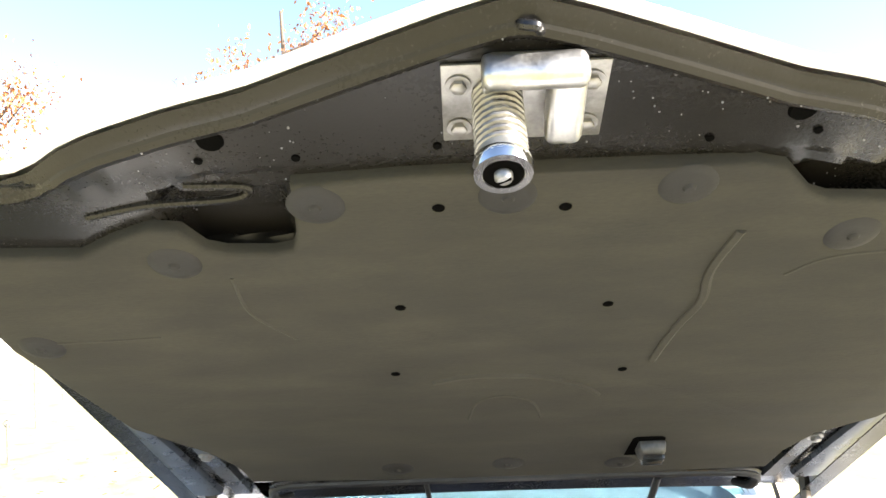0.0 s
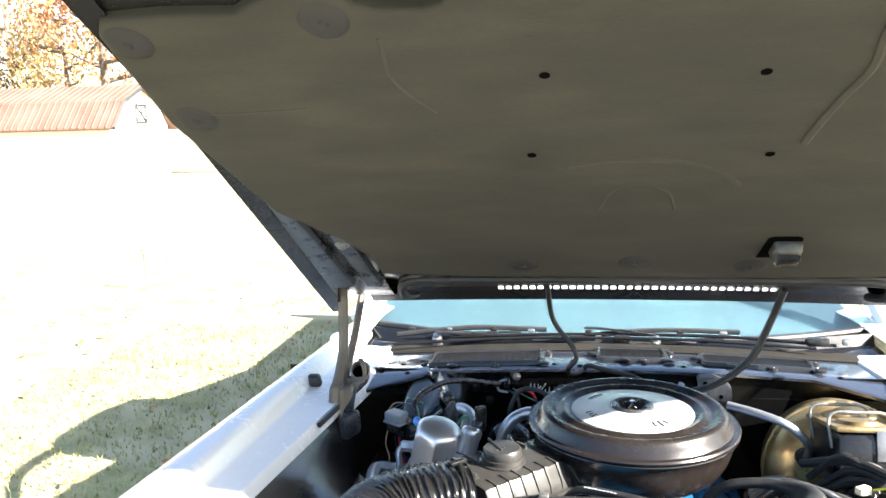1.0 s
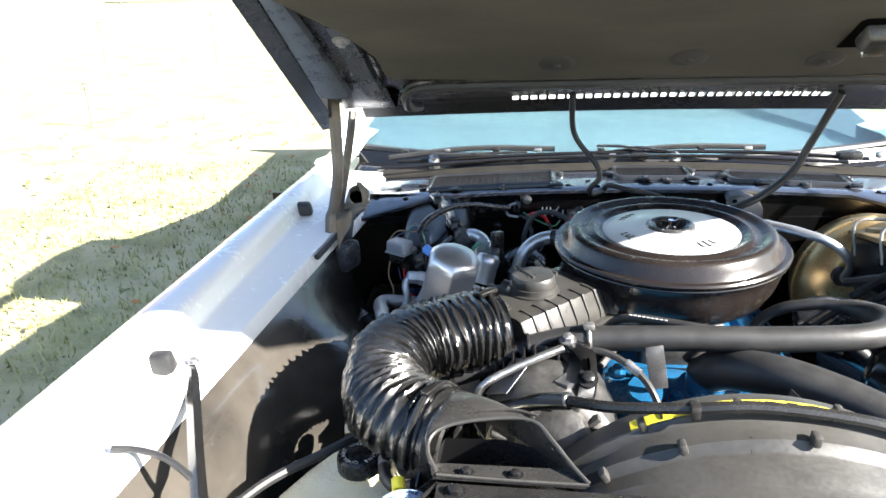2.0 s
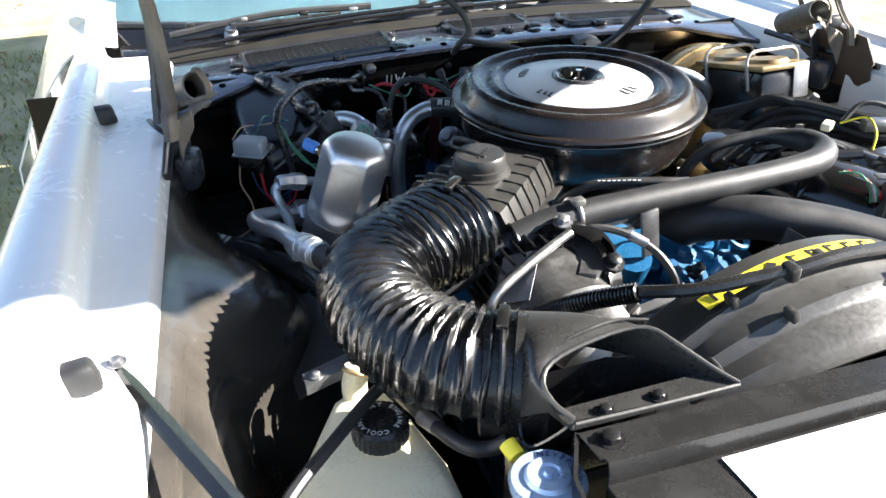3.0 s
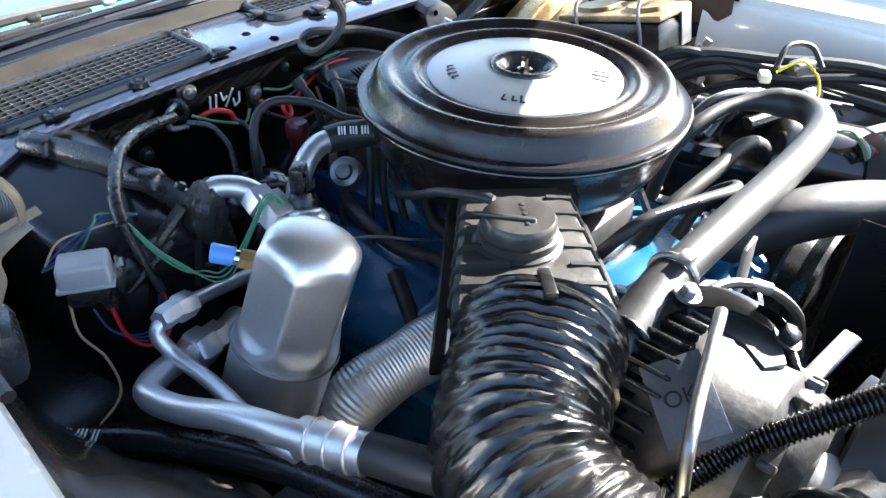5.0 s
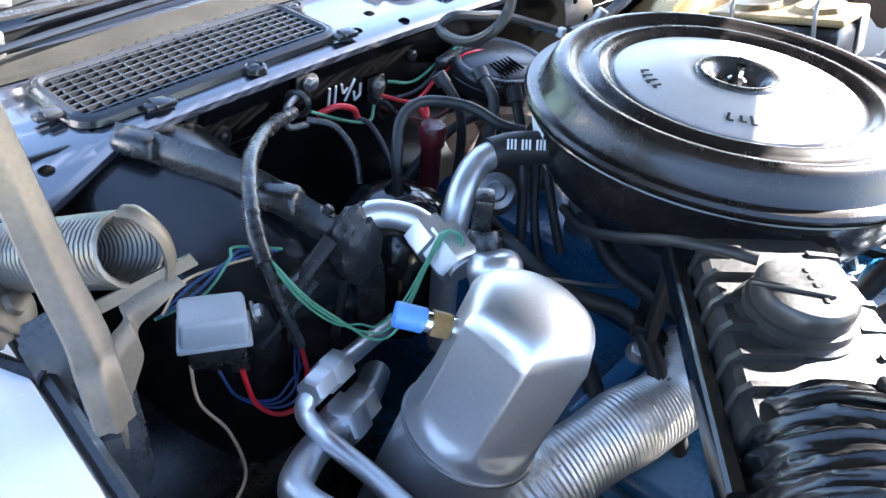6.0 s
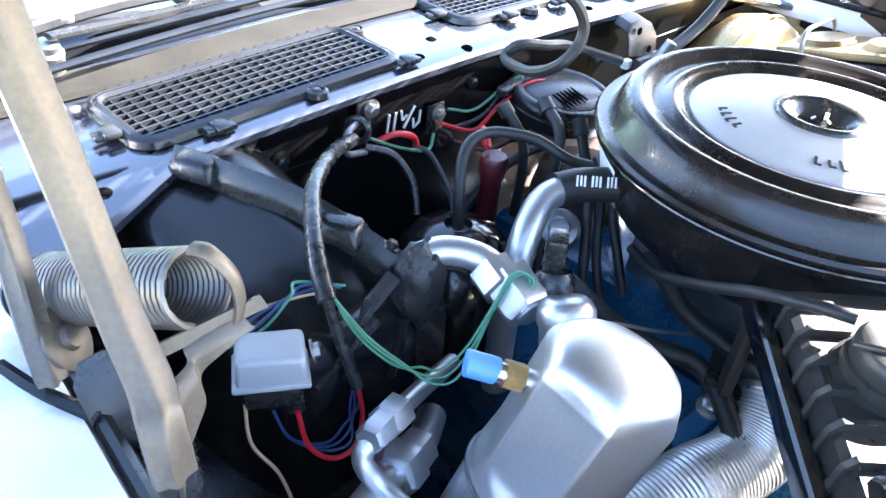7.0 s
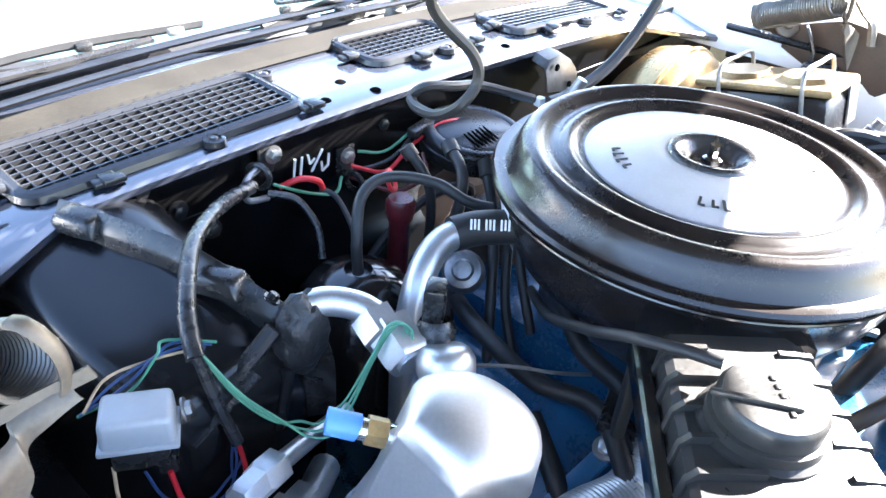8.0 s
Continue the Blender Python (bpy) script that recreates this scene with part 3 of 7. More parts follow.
part("rear_ledge", shell(loft([[Vector((x, 1.812 + 0.10 * max(0, abs(x - CX) - 0.35), cowl_z(x, 1.82) + 0.002)), Vector((x, 1.815 + 0.10 * max(0, abs(x - CX) - 0.35), cowl_z(x, 1.82) + 0.006)), Vector((x, 1.846 + 0.16 * max(0, abs(x - CX) - 0.35), cowl_z(x, 1.82) + 0.009)), Vector((x, 1.849 + 0.16 * max(0, abs(x - CX) - 0.35), cowl_z(x, 1.82) + 0.004))] for x in xr]), 0.002), "tanp", cowl, "dusty grey rear ledge of the cowl")
part("wiper_trough", shell(loft([[Vector((x, 1.848 + 0.16 * max(0, abs(x - CX) - 0.35), cowl_z(x, 1.82) + 0.001)), Vector((x, 1.855 + 0.18 * max(0, abs(x - CX) - 0.35), 0.903)), Vector((x, 1.878 + 0.3 * max(0, abs(x - CX) - 0.35), 0.905)), Vector((x, 1.893 + 0.3 * max(0, abs(x - CX) - 0.35), 0.930))] for x in xr]), 0.002), "gloss", cowl, "black wiper trough")
for x, y in ((-0.02, 1.715), (0.02, 1.74), (0.035, 1.705), (0.25, 1.715), (-0.36, 1.74), (-0.40, 1.70), (-0.34, 1.69), (0.56, 1.71)):
    part("dimple", lathe([(0.006, 0.0), (0.004, 0.0015), (0, 0.0018)], (x, y, cowl_z(x, y)), seg=12), "dark", cowl)

# windshield, cab, rear body
ws = []
for k in range(15):
    u = -1 + 2 * k / 14
    ws.append([Vector((CX + u * 0.63, 1.885 + 0.16 * u * u, 0.925)), Vector((CX + u * 0.605, 2.06 + 0.15 * u * u, 1.06 - 0.02 * u * u)), Vector((CX + u * 0.57, 2.26 + 0.14 * u * u, 1.18 - 0.05 * u * u)), Vector((CX + u * 0.54, 2.43 + 0.12 * u * u, 1.277 - 0.09 * u * u))])
wsh = part("windshield", shell(loft(ws), 0.005), "glass", car, "pale green tinted windshield")
wsh.visible_shadow = False
part("windshield_gasket", tube([r[0] + Vector((0, -0.004, -0.002)) for r in ws], 0.009, 8, raw=True), "rubber", car)
part("dashboard", shell(loft([[Vector((CX + u * 0.64, 1.90 + 0.16 * u * u, 0.895)), Vector((CX + u * 0.64, 2.02 + 0.1 * u * u, 0.90)), Vector((CX + u * 0.63, 2.22 + 0.03 * u * u, 0.925)), Vector((CX + u * 0.62, 2.36, 0.945)), Vector((CX + u * 0.62, 2.40, 0.925)), Vector((CX + u * 0.62, 2.40, 0.55))] for u in (-1, -0.5, 0, 0.5, 1)]), 0.004), "dash", car, "dark slate vinyl dashboard")
cab = []
for u in (-1, -0.93, -0.7, 0, 0.7, 0.93, 1):
    drop = 0.075 * u * u + 0.045 * max(0.0, abs(u) - 0.9) / 0.1
    cab.append([Vector((CX + u * 0.55, 2.42 + 0.13 * u * u, 1.285 - drop)), Vector((CX + u * 0.57, 2.66, 1.325 - drop)), Vector((CX + u * 0.57, 3.0, 1.315 - drop)), Vector((CX + u * 0.57, 3.22, 1.27 - drop))])
part("roof", shell(loft(cab), 0.02), "white", car, "white cab roof")
for s in (-1, 1):
    part("frame_rail", box((CX + s * 0.40, 1.1, 0.40), (0.09, 1.3, 0.12), 0.01), "black", car, "black frame rail")
    part("windshield_pillar", tube([(CX + s * 0.66, 2.04, 0.93), (CX + s * 0.60, 2.3, 1.13), (CX + s * 0.55, 2.55, 1.175)], 0.022, 8), "white", car)
    part("sail_panel", shell(loft([[Vector((CX + s * (0.56 + 0.05 * q), 2.98 + 1.12 * q, 1.16 - 0.34 * q ** 0.9)), Vector((CX + s * (0.59 + 0.055 * q), 2.98 + 1.12 * q, 1.12 - 0.30 * q ** 0.9)), Vector((CX + s * 0.65, 2.98 + 1.12 * q, 0.82))] for q in [k / 10 for k in range(11)]]), 0.01), "white", car, "white sail panel sloping down to the bed")
    rows = []
    for k in range(31):
        y = 1.865 + (5.3 - 1.865) * k / 30
        lo = arch(y, 3.95)
        rows.append([Vector((CX + s * h, y, z)) for h, z in ((0.60, 0.93 - 0.08 * min(1, max(0, y - 2.1))), (0.65, 0.94 - 0.10 * min(1, max(0, y - 2.1))), (0.69, 0.91 - 0.09 * min(1, max(0, y - 2.1))), (0.76, 0.82 - 0.04 * min(1, max(0, y - 2.1))), (0.80, 0.74), (0.81, max(lo, 0.6)), (0.79, lo))])
    part("body_side", shell(loft(rows), 0.003), "white", car, "white body side")
    for yw in (1.02, 3.95):
        w = part("tyre", lathe([(0.20, -0.09), (0.31, -0.1), (0.335, -0.07), (0.338, 0.07), (0.31, 0.1), (0.20, 0.09)], (CX + s * 0.74, yw, 0.338), (1, 0, 0), 40), "rubber", car, "black tyre")
        part("rim", lathe([(0, 0.03 * s), (0.05, 0.04 * s), (0.1, 0.02 * s), (0.17, 0.05 * s), (0.2, 0.09 * s), (0.205, -0.09 * s)], (CX + s * 0.74, yw, 0.338), (1, 0, 0), 40), "chrome", w, "polished steel rim")
part("bed_floor", box((CX, 4.3, 0.80), (1.34, 1.9, 0.02), 0.004), "white", car)
part("tailgate", box((CX, 5.27, 0.68), (1.5, 0.05, 0.5), 0.01), "white", car)
part("rear_window", loft([[Vector((CX - 0.5, 3.32, 1.245)), Vector((CX + 0.5, 3.32, 1.245))], [Vector((CX - 0.6, 3.5, 0.94)), Vector((CX + 0.6, 3.5, 0.94))]]), "glass", car).visible_shadow = False
part("seat", box((CX, 3.0, 0.60), (1.2, 0.18, 0.46), 0.05), "dash", car, "dark slate bench seat")
part("cab_floor", box((CX, 2.6, 0.35), (1.3, 1.9, 0.02), 0.004), "black", car)

# ---- the hood ----
HS, HN = Vector((0, 0.8385, -0.5449)), Vector((0, 0.5449, 0.8385))
H0 = Vector((CX - 0.005, 0.60, 1.6997))


def hp(x, s, n=0.0):
    """A place on the raised hood: across, back from the tip, outwards."""
    return H0 + Vector((x, 0, 0)) + HS * s + HN * n


HM = Matrix.Translation(H0) @ Matrix(((1, 0, 0, 0), (0, HS.y, HN.y, 0), (0, HS.z, HN.z, 0), (0, 0, 0, 1)))


TIP = [(0.0, 0.006), (0.012, 0.008), (0.05, 0.020), (0.12, 0.047), (0.21, 0.083), (0.27, 0.099), (0.34, 0.123), (0.372, 0.138), (0.41, 0.164), (0.435, 0.171), (0.50, 0.174), (0.56, 0.176), (0.592, 0.190), (0.62, 0.215)]


def tip(x):
    """How far back from the tip the hood's front edge lies: a shallow vee with swept corners."""
    d = abs(x + 0.018)
    for (d0, s0), (d1, s1) in zip(TIP, TIP[1:]):
        if d <= d1:
            k = (d - d0) / (d1 - d0)
            return s0 + (s1 - s0) * k
    return TIP[-1][1]


hood = thing("hood", hp(0, 1.1, 0), "raised white hood with felt lining on its black underside", "hood")
HW = 0.588


def hood_half(s_):
    """Half the hood's width: widest at its front corners."""
    return HW - 0.016 * max(0.0, min(1.0, (s_ - 0.25) / 0.25))


outer, N = [], 48
for k in range(N + 1):
    x = -HW + 2 * HW * k / N
    f = tip(x)
    q = max(0.0, (abs(x) - HW + 0.05) / 0.05) ** 2
    crown = 0.035 * (1 - (x / HW) ** 2)
    line = [(f - 0.003, 0.008), (f - 0.010, 0.008), (f - 0.013, 0.014), (f - 0.006, 0.021), (f + 0.05, 0.034 + crown * 0.4), (0.4, 0.052 + crown), (0.8, 0.062 + crown), (1.05, 0.066 + crown * 0.3), (1.10, 0.060), (1.118 + 0.02 * (x / 0.5) ** 2, 0.053)]
    outer.append([hp(x * hood_half(s_) / HW, s_, n_ + (0.006 - n_) * q) for s_, n_ in line])
part("outer_panel", shell(loft(outer), 0.002), "white", hood, "white painted outer panel")
for s in (-1, 1):
    part("side_flange", shell(loft([[hp(s * hood_half(q), q, 0.010), hp(s * (hood_half(q) + 0.003), q, 0.003), hp(s * (hood_half(q) - 0.001), q, -0.007), hp(s * (hood_half(q) - 0.030), q, -0.004)] for q in [0.215 + 0.93 * k / 24 for k in range(25)]]), 0.002), "inner", hood, "dark folded edge flange")


def stamped(x, s):
    """Height of the stamped inner panel: a front lip, flats and sunk bays."""
    d = s - tip(x)
    n = 0.0
    if d < 0.015:
        n += 0.0065 * (1 - max(0.0, d) / 0.015) ** 1.3
    elif d < 0.028:
        n -= 0.0045 * math.sin((d - 0.015) / 0.013 * math.pi)
    ax = abs(x)
    bay = max(0.0, min(1.0, (ax - 0.215) / 0.012)) * max(0.0, min(1.0, (s - 0.185 - 0.04 * (ax - 0.2)) / 0.012)) * max(0.0, min(1.0, (0.31 - s) / 0.02))
    bay *= max(0.0, min(1.0, (0.335 - ax) / 0.02))
    n += 0.024 * bay
    n += 0.004 * max(0.0, min(1.0, (s - 0.150 - 0.05 * ax) / 0.006))
    return n


rows = []
DS = [0.0, 0.004, 0.008, 0.012, 0.0148, 0.0175, 0.0215, 0.025, 0.0285, 0.045, 0.065, 0.075, 0.085, 0.095]
for k in range(161):
    x = -0.586 + 1.172 * k / 160
    f = tip(x)
    ss = [f + d for d in DS if f + d < 0.34] + [f + 0.095 + (0.36 - f - 0.095) * j / 34 for j in range(1, 35)]
    ss = sorted(ss)[:48] if len(ss) > 48 else ss
    ss = ss + [0.36] * (48 - len(ss))
    rows.append([hp(x, s, stamped(x, s)) for s in ss])
bm = loft(rows)
bmesh.ops.remove_doubles(bm, verts=bm.verts, dist=0.00005)
part("inner_front", shell(bm, 0.002), "inner", hood, "scratched black stamped inner panel", angle=14)
part("stamped_ridge", tube([hp(-0.40, 0.222, 0.002), hp(-0.34, 0.207, 0.001), hp(-0.27, 0.203, 0.001), hp(-0.248, 0.196, 0.001), hp(-0.25, 0.186, 0.001), hp(-0.30, 0.184, 0.002)], 0.004, 8, 8), "inner", hood, "rounded stamped ridge")
part("inner_panel", loft([[hp(x, 0.36, 0.004), hp(x, 0.7, 0.004), hp(x, 0.98, 0.004), hp(x, 1.06, 0.03), hp(x, 1.125, 0.052)] for x in (-0.575, -0.3, 0, 0.3, 0.575)]), "inner", hood)
PAD = [(-0.206, 0.174), (-0.10, 0.168), (0.0, 0.167), (0.10, 0.167), (0.185, 0.168), (0.212, 0.176), (0.243, 0.212), (0.262, 0.221), (0.33, 0.226), (0.41, 0.245), (0.50, 0.262), (0.565, 0.268), (0.578, 0.30), (0.578, 0.45), (0.545, 0.69), (0.52, 0.735), (0.455, 0.79), (0.43, 0.86), (0.425, 0.935), (0.20, 0.940), (0.0, 0.938), (-0.2, 0.938), (-0.42, 0.931), (-0.425, 0.86), (-0.455, 0.79), (-0.53, 0.69), (-0.578, 0.45), (-0.578, 0.29), (-0.565, 0.268), (-0.50, 0.264), (-0.425, 0.268), (-0.385, 0.245), (-0.345, 0.228), (-0.318, 0.233), (-0.303, 0.262), (-0.285, 0.270), (-0.24, 0.273), (-0.222, 0.268), (-0.214, 0.25)]
pm = HM @ Matrix.Scale(-1, 4, (0, 0, 1))
bm = prism(PAD, -0.002, 0.012, pm, 0.005)
creases = []
for line, r in (([(0.195, 0.26), (0.183, 0.325), (0.188, 0.383), (0.175, 0.437), (0.166, 0.49), (0.162, 0.522)], 0.0055), ([(-0.103, 0.567), (-0.06, 0.553), (-0.011, 0.553), (0.039, 0.562), (0.085, 0.59), (0.11, 0.62)], 0.005),
                ([(-0.06, 0.69), (-0.05, 0.64), (-0.02, 0.615), (0.023, 0.635), (0.04, 0.69)], 0.0024), ([(-0.29, 0.31), (-0.288, 0.38), (-0.25, 0.44)], 0.0024), ([(0.26, 0.34), (0.30, 0.31), (0.40, 0.30)], 0.0026), ([(-0.56, 0.43), (-0.48, 0.43), (-0.40, 0.425)], 0.0024)):
    creases.append(tube([hp(x, s, -0.0112) for x, s in line], r, 6, 6))
pad = part("felt_lining", bm, "felt", hood, "olive-grey felt sound pad, creased and stained", angle=60)
for c in creases:
    part("crease", c, "crease", pad, "raised crease in the felt")
for x, s in ((-0.188, 0.200), (0.131, 0.191), (-0.022, 0.196), (-0.337, 0.281), (0.301, 0.273), (-0.55, 0.30), (-0.54, 0.44), (0.55, 0.30), (-0.175, 0.885), (0.001, 0.875), (0.18, 0.888)):
    part("fastener", lathe([(0.0, 0.0185), (0.004, 0.018), (0.006, 0.0155), (0.016, 0.0145), (0.024, 0.0135), (0.026, 0.0115)], hp(x, s), -HN, 24), "satin2", pad, "round dark push-in fastener")
for x, s in ((-0.082, 0.217), (0.029, 0.222), (-0.129, 0.386), (0.090, 0.393), (0.130, 0.553), (-0.148, 0.545)):
    part("pad_hole", lathe([(0.0058, 0.0128), (0.0046, 0.0122), (0.0, 0.0121)], hp(x, s - 0.008), -HN, 12), "dark", pad)
for x, s in ((-0.26, 0.124), (0.204, 0.115)):
    part("drain_hole", lathe([(0.0115, -0.001), (0.0102, 0.0015), (0.009, 0.0008), (0, 0.0005)], hp(x, s, stamped(x, s) - 0.003), -HN, 20), "dark", hood)
for x, s in ((-0.196, 0.148), (-0.276, 0.147), (-0.08, 0.14), (0.02, 0.14), (0.139, 0.143), (0.224, 0.139)):
    part("drain_hole", lathe([(0.004, 0.0), (0.0035, 0.003), (0, 0.003)], hp(x, s, stamped(x, s) - 0.001), -HN, 12), "dark", hood)
rng = random.Random(11)
for i in range(90):
    x = rng.uniform(-0.34, 0.34)
    s = tip(x) + 0.022 + 0.12 * rng.random() ** 1.3
    r = rng.uniform(0.0004, 0.0012)
    part("paint_chip", lathe([(r, 0.0001), (r * 0.6, 0.0009), (0, 0.001)], hp(x, s, stamped(x, s) - 0.0021), -HN, 6), "dull", hood)

# rear edge of the hood with its air slots
SL0, SL1, SN = 1.118, 1.158, 0.048
def slot(x, s, n=SN):
    return hp(x, s + 0.02 * (x / 0.5) ** 2, n)


bm = bmesh.new()
NS = 34
x0, x1 = -0.243, 0.288
w = (x1 - x0) / NS
loft([[slot(x, 1.06, 0.03), slot(x, SL0 + 0.012)] for x in [-0.51 + 1.02 * k / 30 for k in range(31)]], bm)
loft([[slot(x, SL1 - 0.006), slot(x, SL1 + 0.040, SN - 0.004), slot(x, SL1 + 0.046, SN + 0.004), slot(x, SL1 + 0.044, SN + 0.012)] for x in [-0.51 + 1.02 * k / 30 for k in range(31)]], bm)
loft([[slot(x, SL0 + 0.012), slot(x, SL1 - 0.006)] for x in [-0.51 + (x0 + 0.51) * k / 12 for k in range(13)]], bm)
loft([[slot(x, SL0 + 0.012), slot(x, SL1 - 0.006)] for x in [x1 + (0.51 - x1) * k / 12 for k in range(13)]], bm)
for i in range(NS):
    a = x0 + w * i
    loft([[slot(a, SL0 + 0.012), slot(a, SL1 - 0.006)], [slot(a + w * 0.28, SL0 + 0.012), slot(a + w * 0.28, SL1 - 0.006)]], bm)
for s_ in (-1, 1):
    part("rear_corner", shell(loft([[hp(s_ * x, s, n) for s, n in ((0.97, 0.002), (1.04, 0.004), (1.085, 0.008), (1.10, 0.016), (1.105, 0.026), (1.12, 0.05), (1.12, 0.066))] for x in (0.432, 0.46, 0.495, 0.512, 0.518)]), 0.002), "inner", hood, "black rear corner of the hood")
rear = part("slotted_rear_panel", shell(bm, 0.0015), "inner", hood, "black rear edge with a row of open air slots")
for i in range(NS):
    a, b = x0 + w * (i + 0.30), x0 + w * (i + 0.98)
    flap = loft([[slot(a + (b - a) * k / 4, SL1 - 0.0055 + q * 0.004, SN + 0.001 + q * (0.015 - 0.004 * abs(k / 2 - 1))) for k in range(5)] for q in (0, 0.4, 0.75, 1.0)])
    part("louvre", shell(flap, 0.001), "white", rear, "white louvre flap")
seal = [(-0.395, 1.11), (-0.405, 1.05), (-0.40, 1.0), (-0.375, 0.978), (-0.30, 0.972), (0, 0.968), (0.30, 0.972), (0.40, 0.98), (0.43, 1.0), (0.435, 1.05), (0.43, 1.11)]
part("seal", tube([hp(x, s, 0.02 if s > 1.08 else -0.004) for x, s in seal], 0.008, 8, 8), "rubber", hood, "black rubber weather seal")
part("seal_channel", tube([hp(x, s - 0.018, -0.002) for x, s in seal[2:-2]], 0.006, 8, 8), "black", hood)
for s in (-1, 1):
    part("hinge_rail", shell(loft([[hp(s * 0.537, 0.64 + 0.36 * q, 0.0), hp(s * 0.535, 0.64 + 0.36 * q, -0.007), hp(s * (0.531 - 0.020 * q ** 0.6), 0.64 + 0.36 * q, -0.009), hp(s * (0.528 - 0.036 * q ** 0.6), 0.64 + 0.36 * q, -0.006), hp(s * (0.527 - 0.038 * q ** 0.6), 0.64 + 0.36 * q, 0.002)] for q in [k / 12 for k in range(13)]]), 0.002), "rail", hood, "blue-grey hinge reinforcement")
    part("hinge_leaf", shell(loft([[hp(s * (0.474 - 0.010 * q), 0.775 + 0.22 * q, 0.002), hp(s * (0.472 - 0.010 * q), 0.775 + 0.22 * q, -0.007), hp(s * (0.448 - 0.010 * q), 0.775 + 0.22 * q, -0.008), hp(s * (0.446 - 0.010 * q), 0.775 + 0.22 * q, 0.002)] for q in [k / 10 for k in range(11)]]), 0.002), "navy", hood, "dark painted hinge leaf")
    part("rail_bolt", bolt(hp(s * 0.461, 0.81, -0.008), -HN, 0.008, 0.007), "steel", hood)

# latch on the tip of the hood
latch = part("latch_plate", box((0, 0, 0), (0.123, 0.078, 0.003), 0.001), "steel", hood, "grey steel latch plate")
latch.data.transform(HM @ Matrix.Translation((-0.013, 0.093, -0.004)))
for x in (-0.062, 0.036):
    for s in (0.072, 0.116):
        part("bolt", bolt(hp(x, s, -0.006), -HN, 0.0062, 0.005), "steel", latch)
bm = box((-0.008, 0.050, -0.018), (0.076, 0.020, 0.028), 0.008, None, None, 3)
box((0.0155, 0.080, -0.016), (0.030, 0.075, 0.026), 0.008, Matrix.Rotation(radians(-6), 4, "X"), bm, 3, 0.85)
box((-0.040, 0.066, -0.012), (0.010, 0.04, 0.02), 0.003, None, bm)
bm.transform(HM)
part("catch_housing", bm, "bright", latch, "bright plated catch housing")
LP0, LP1 = hp(-0.0335, 0.0826, -0.006), hp(-0.0335, 0.0826, -0.073)
part("latch_spring", coil(LP0, LP0.lerp(LP1, 0.9), 0.0168, 0.0027, 10), "steel", latch, "steel coil spring")
part("latch_pin", lathe([(0.008, 0), (0.008, 0.066), (0.017, 0.064), (0.0205, 0.066), (0.0218, 0.072), (0.0205, 0.078), (0.015, 0.078), (0.013, 0.072), (0.009, 0.07), (0.006, 0.076), (0, 0.077)], LP0, LP1 - LP0, 28), "chrome", latch, "pull pin with slotted end cap")
part("pin_sleeve", lathe([(0.0150, 0.050), (0.0175, 0.054), (0.0185, 0.066)], LP0, LP1 - LP0, 28), "bright", latch)
part("end_ring", ring(LP1 + (LP1 - LP0).normalized() * 0.004, LP1 - LP0, 0.0170, 0.0046, 32), "bright", latch, "rounded end ring")
part("pin_hollow", lathe([(0.0145, 0.0775), (0.0, 0.0778)], LP0, LP1 - LP0, 24), "dark", latch)
la = (LP1 - LP0).normalized()
ls = part("latch_screw", lathe([(0.0066, 0.0778), (0.0064, 0.0815), (0.0045, 0.084), (0, 0.0846)], LP0, la, 20), "dull", latch, "slotted screw end")
lsd = (la.cross(HS) * 0.8 + la.cross(la.cross(HS)) * 0.45).normalized() * 0.0054
part("screw_slot", tube([LP0 + la * 0.0838 - lsd, LP0 + la * 0.0838 + lsd], 0.0011, 6, raw=True), "dark", ls)
part("safety_catch", tube([hp(-0.022, 0.026, 0.004), hp(-0.016, 0.02, -0.006), hp(-0.008, 0.02, -0.008), hp(-0.004, 0.03, -0.002)], 0.004, 8), "black", latch)

# lamp under the hood
lamp = thing("under_hood_lamp", hp(0.21, 0.83, -0.012), "small clear under-hood lamp in a grey housing", "lamp")
part("bezel", prism([(-0.024, -0.022), (-0.018, -0.028), (0.018, -0.028), (0.024, -0.022), (0.027, 0.045), (-0.027, 0.045)], 0.0122, 0.0135, pm @ Matrix.Translation((0.207, 0.806, 0))), "dark", lamp)
b = box((0, 0, 0), (0.044, 0.044, 0.022), 0.006, None, None, 2, 0.8)
b.transform(HM @ Matrix.Translation((0.213, 0.812, -0.022)) @ Matrix.Rotation(math.pi, 4, "X"))
part("housing", b, "cast", lamp, "dull grey lamp housing")
b = box((0, 0, 0), (0.032, 0.03, 0.008), 0.003)
b.transform(HM @ Matrix.Translation((0.213, 0.812, -0.036)))
part("lens", b, "lens", lamp, "clear ribbed lens")

# ---- hood hinges ----


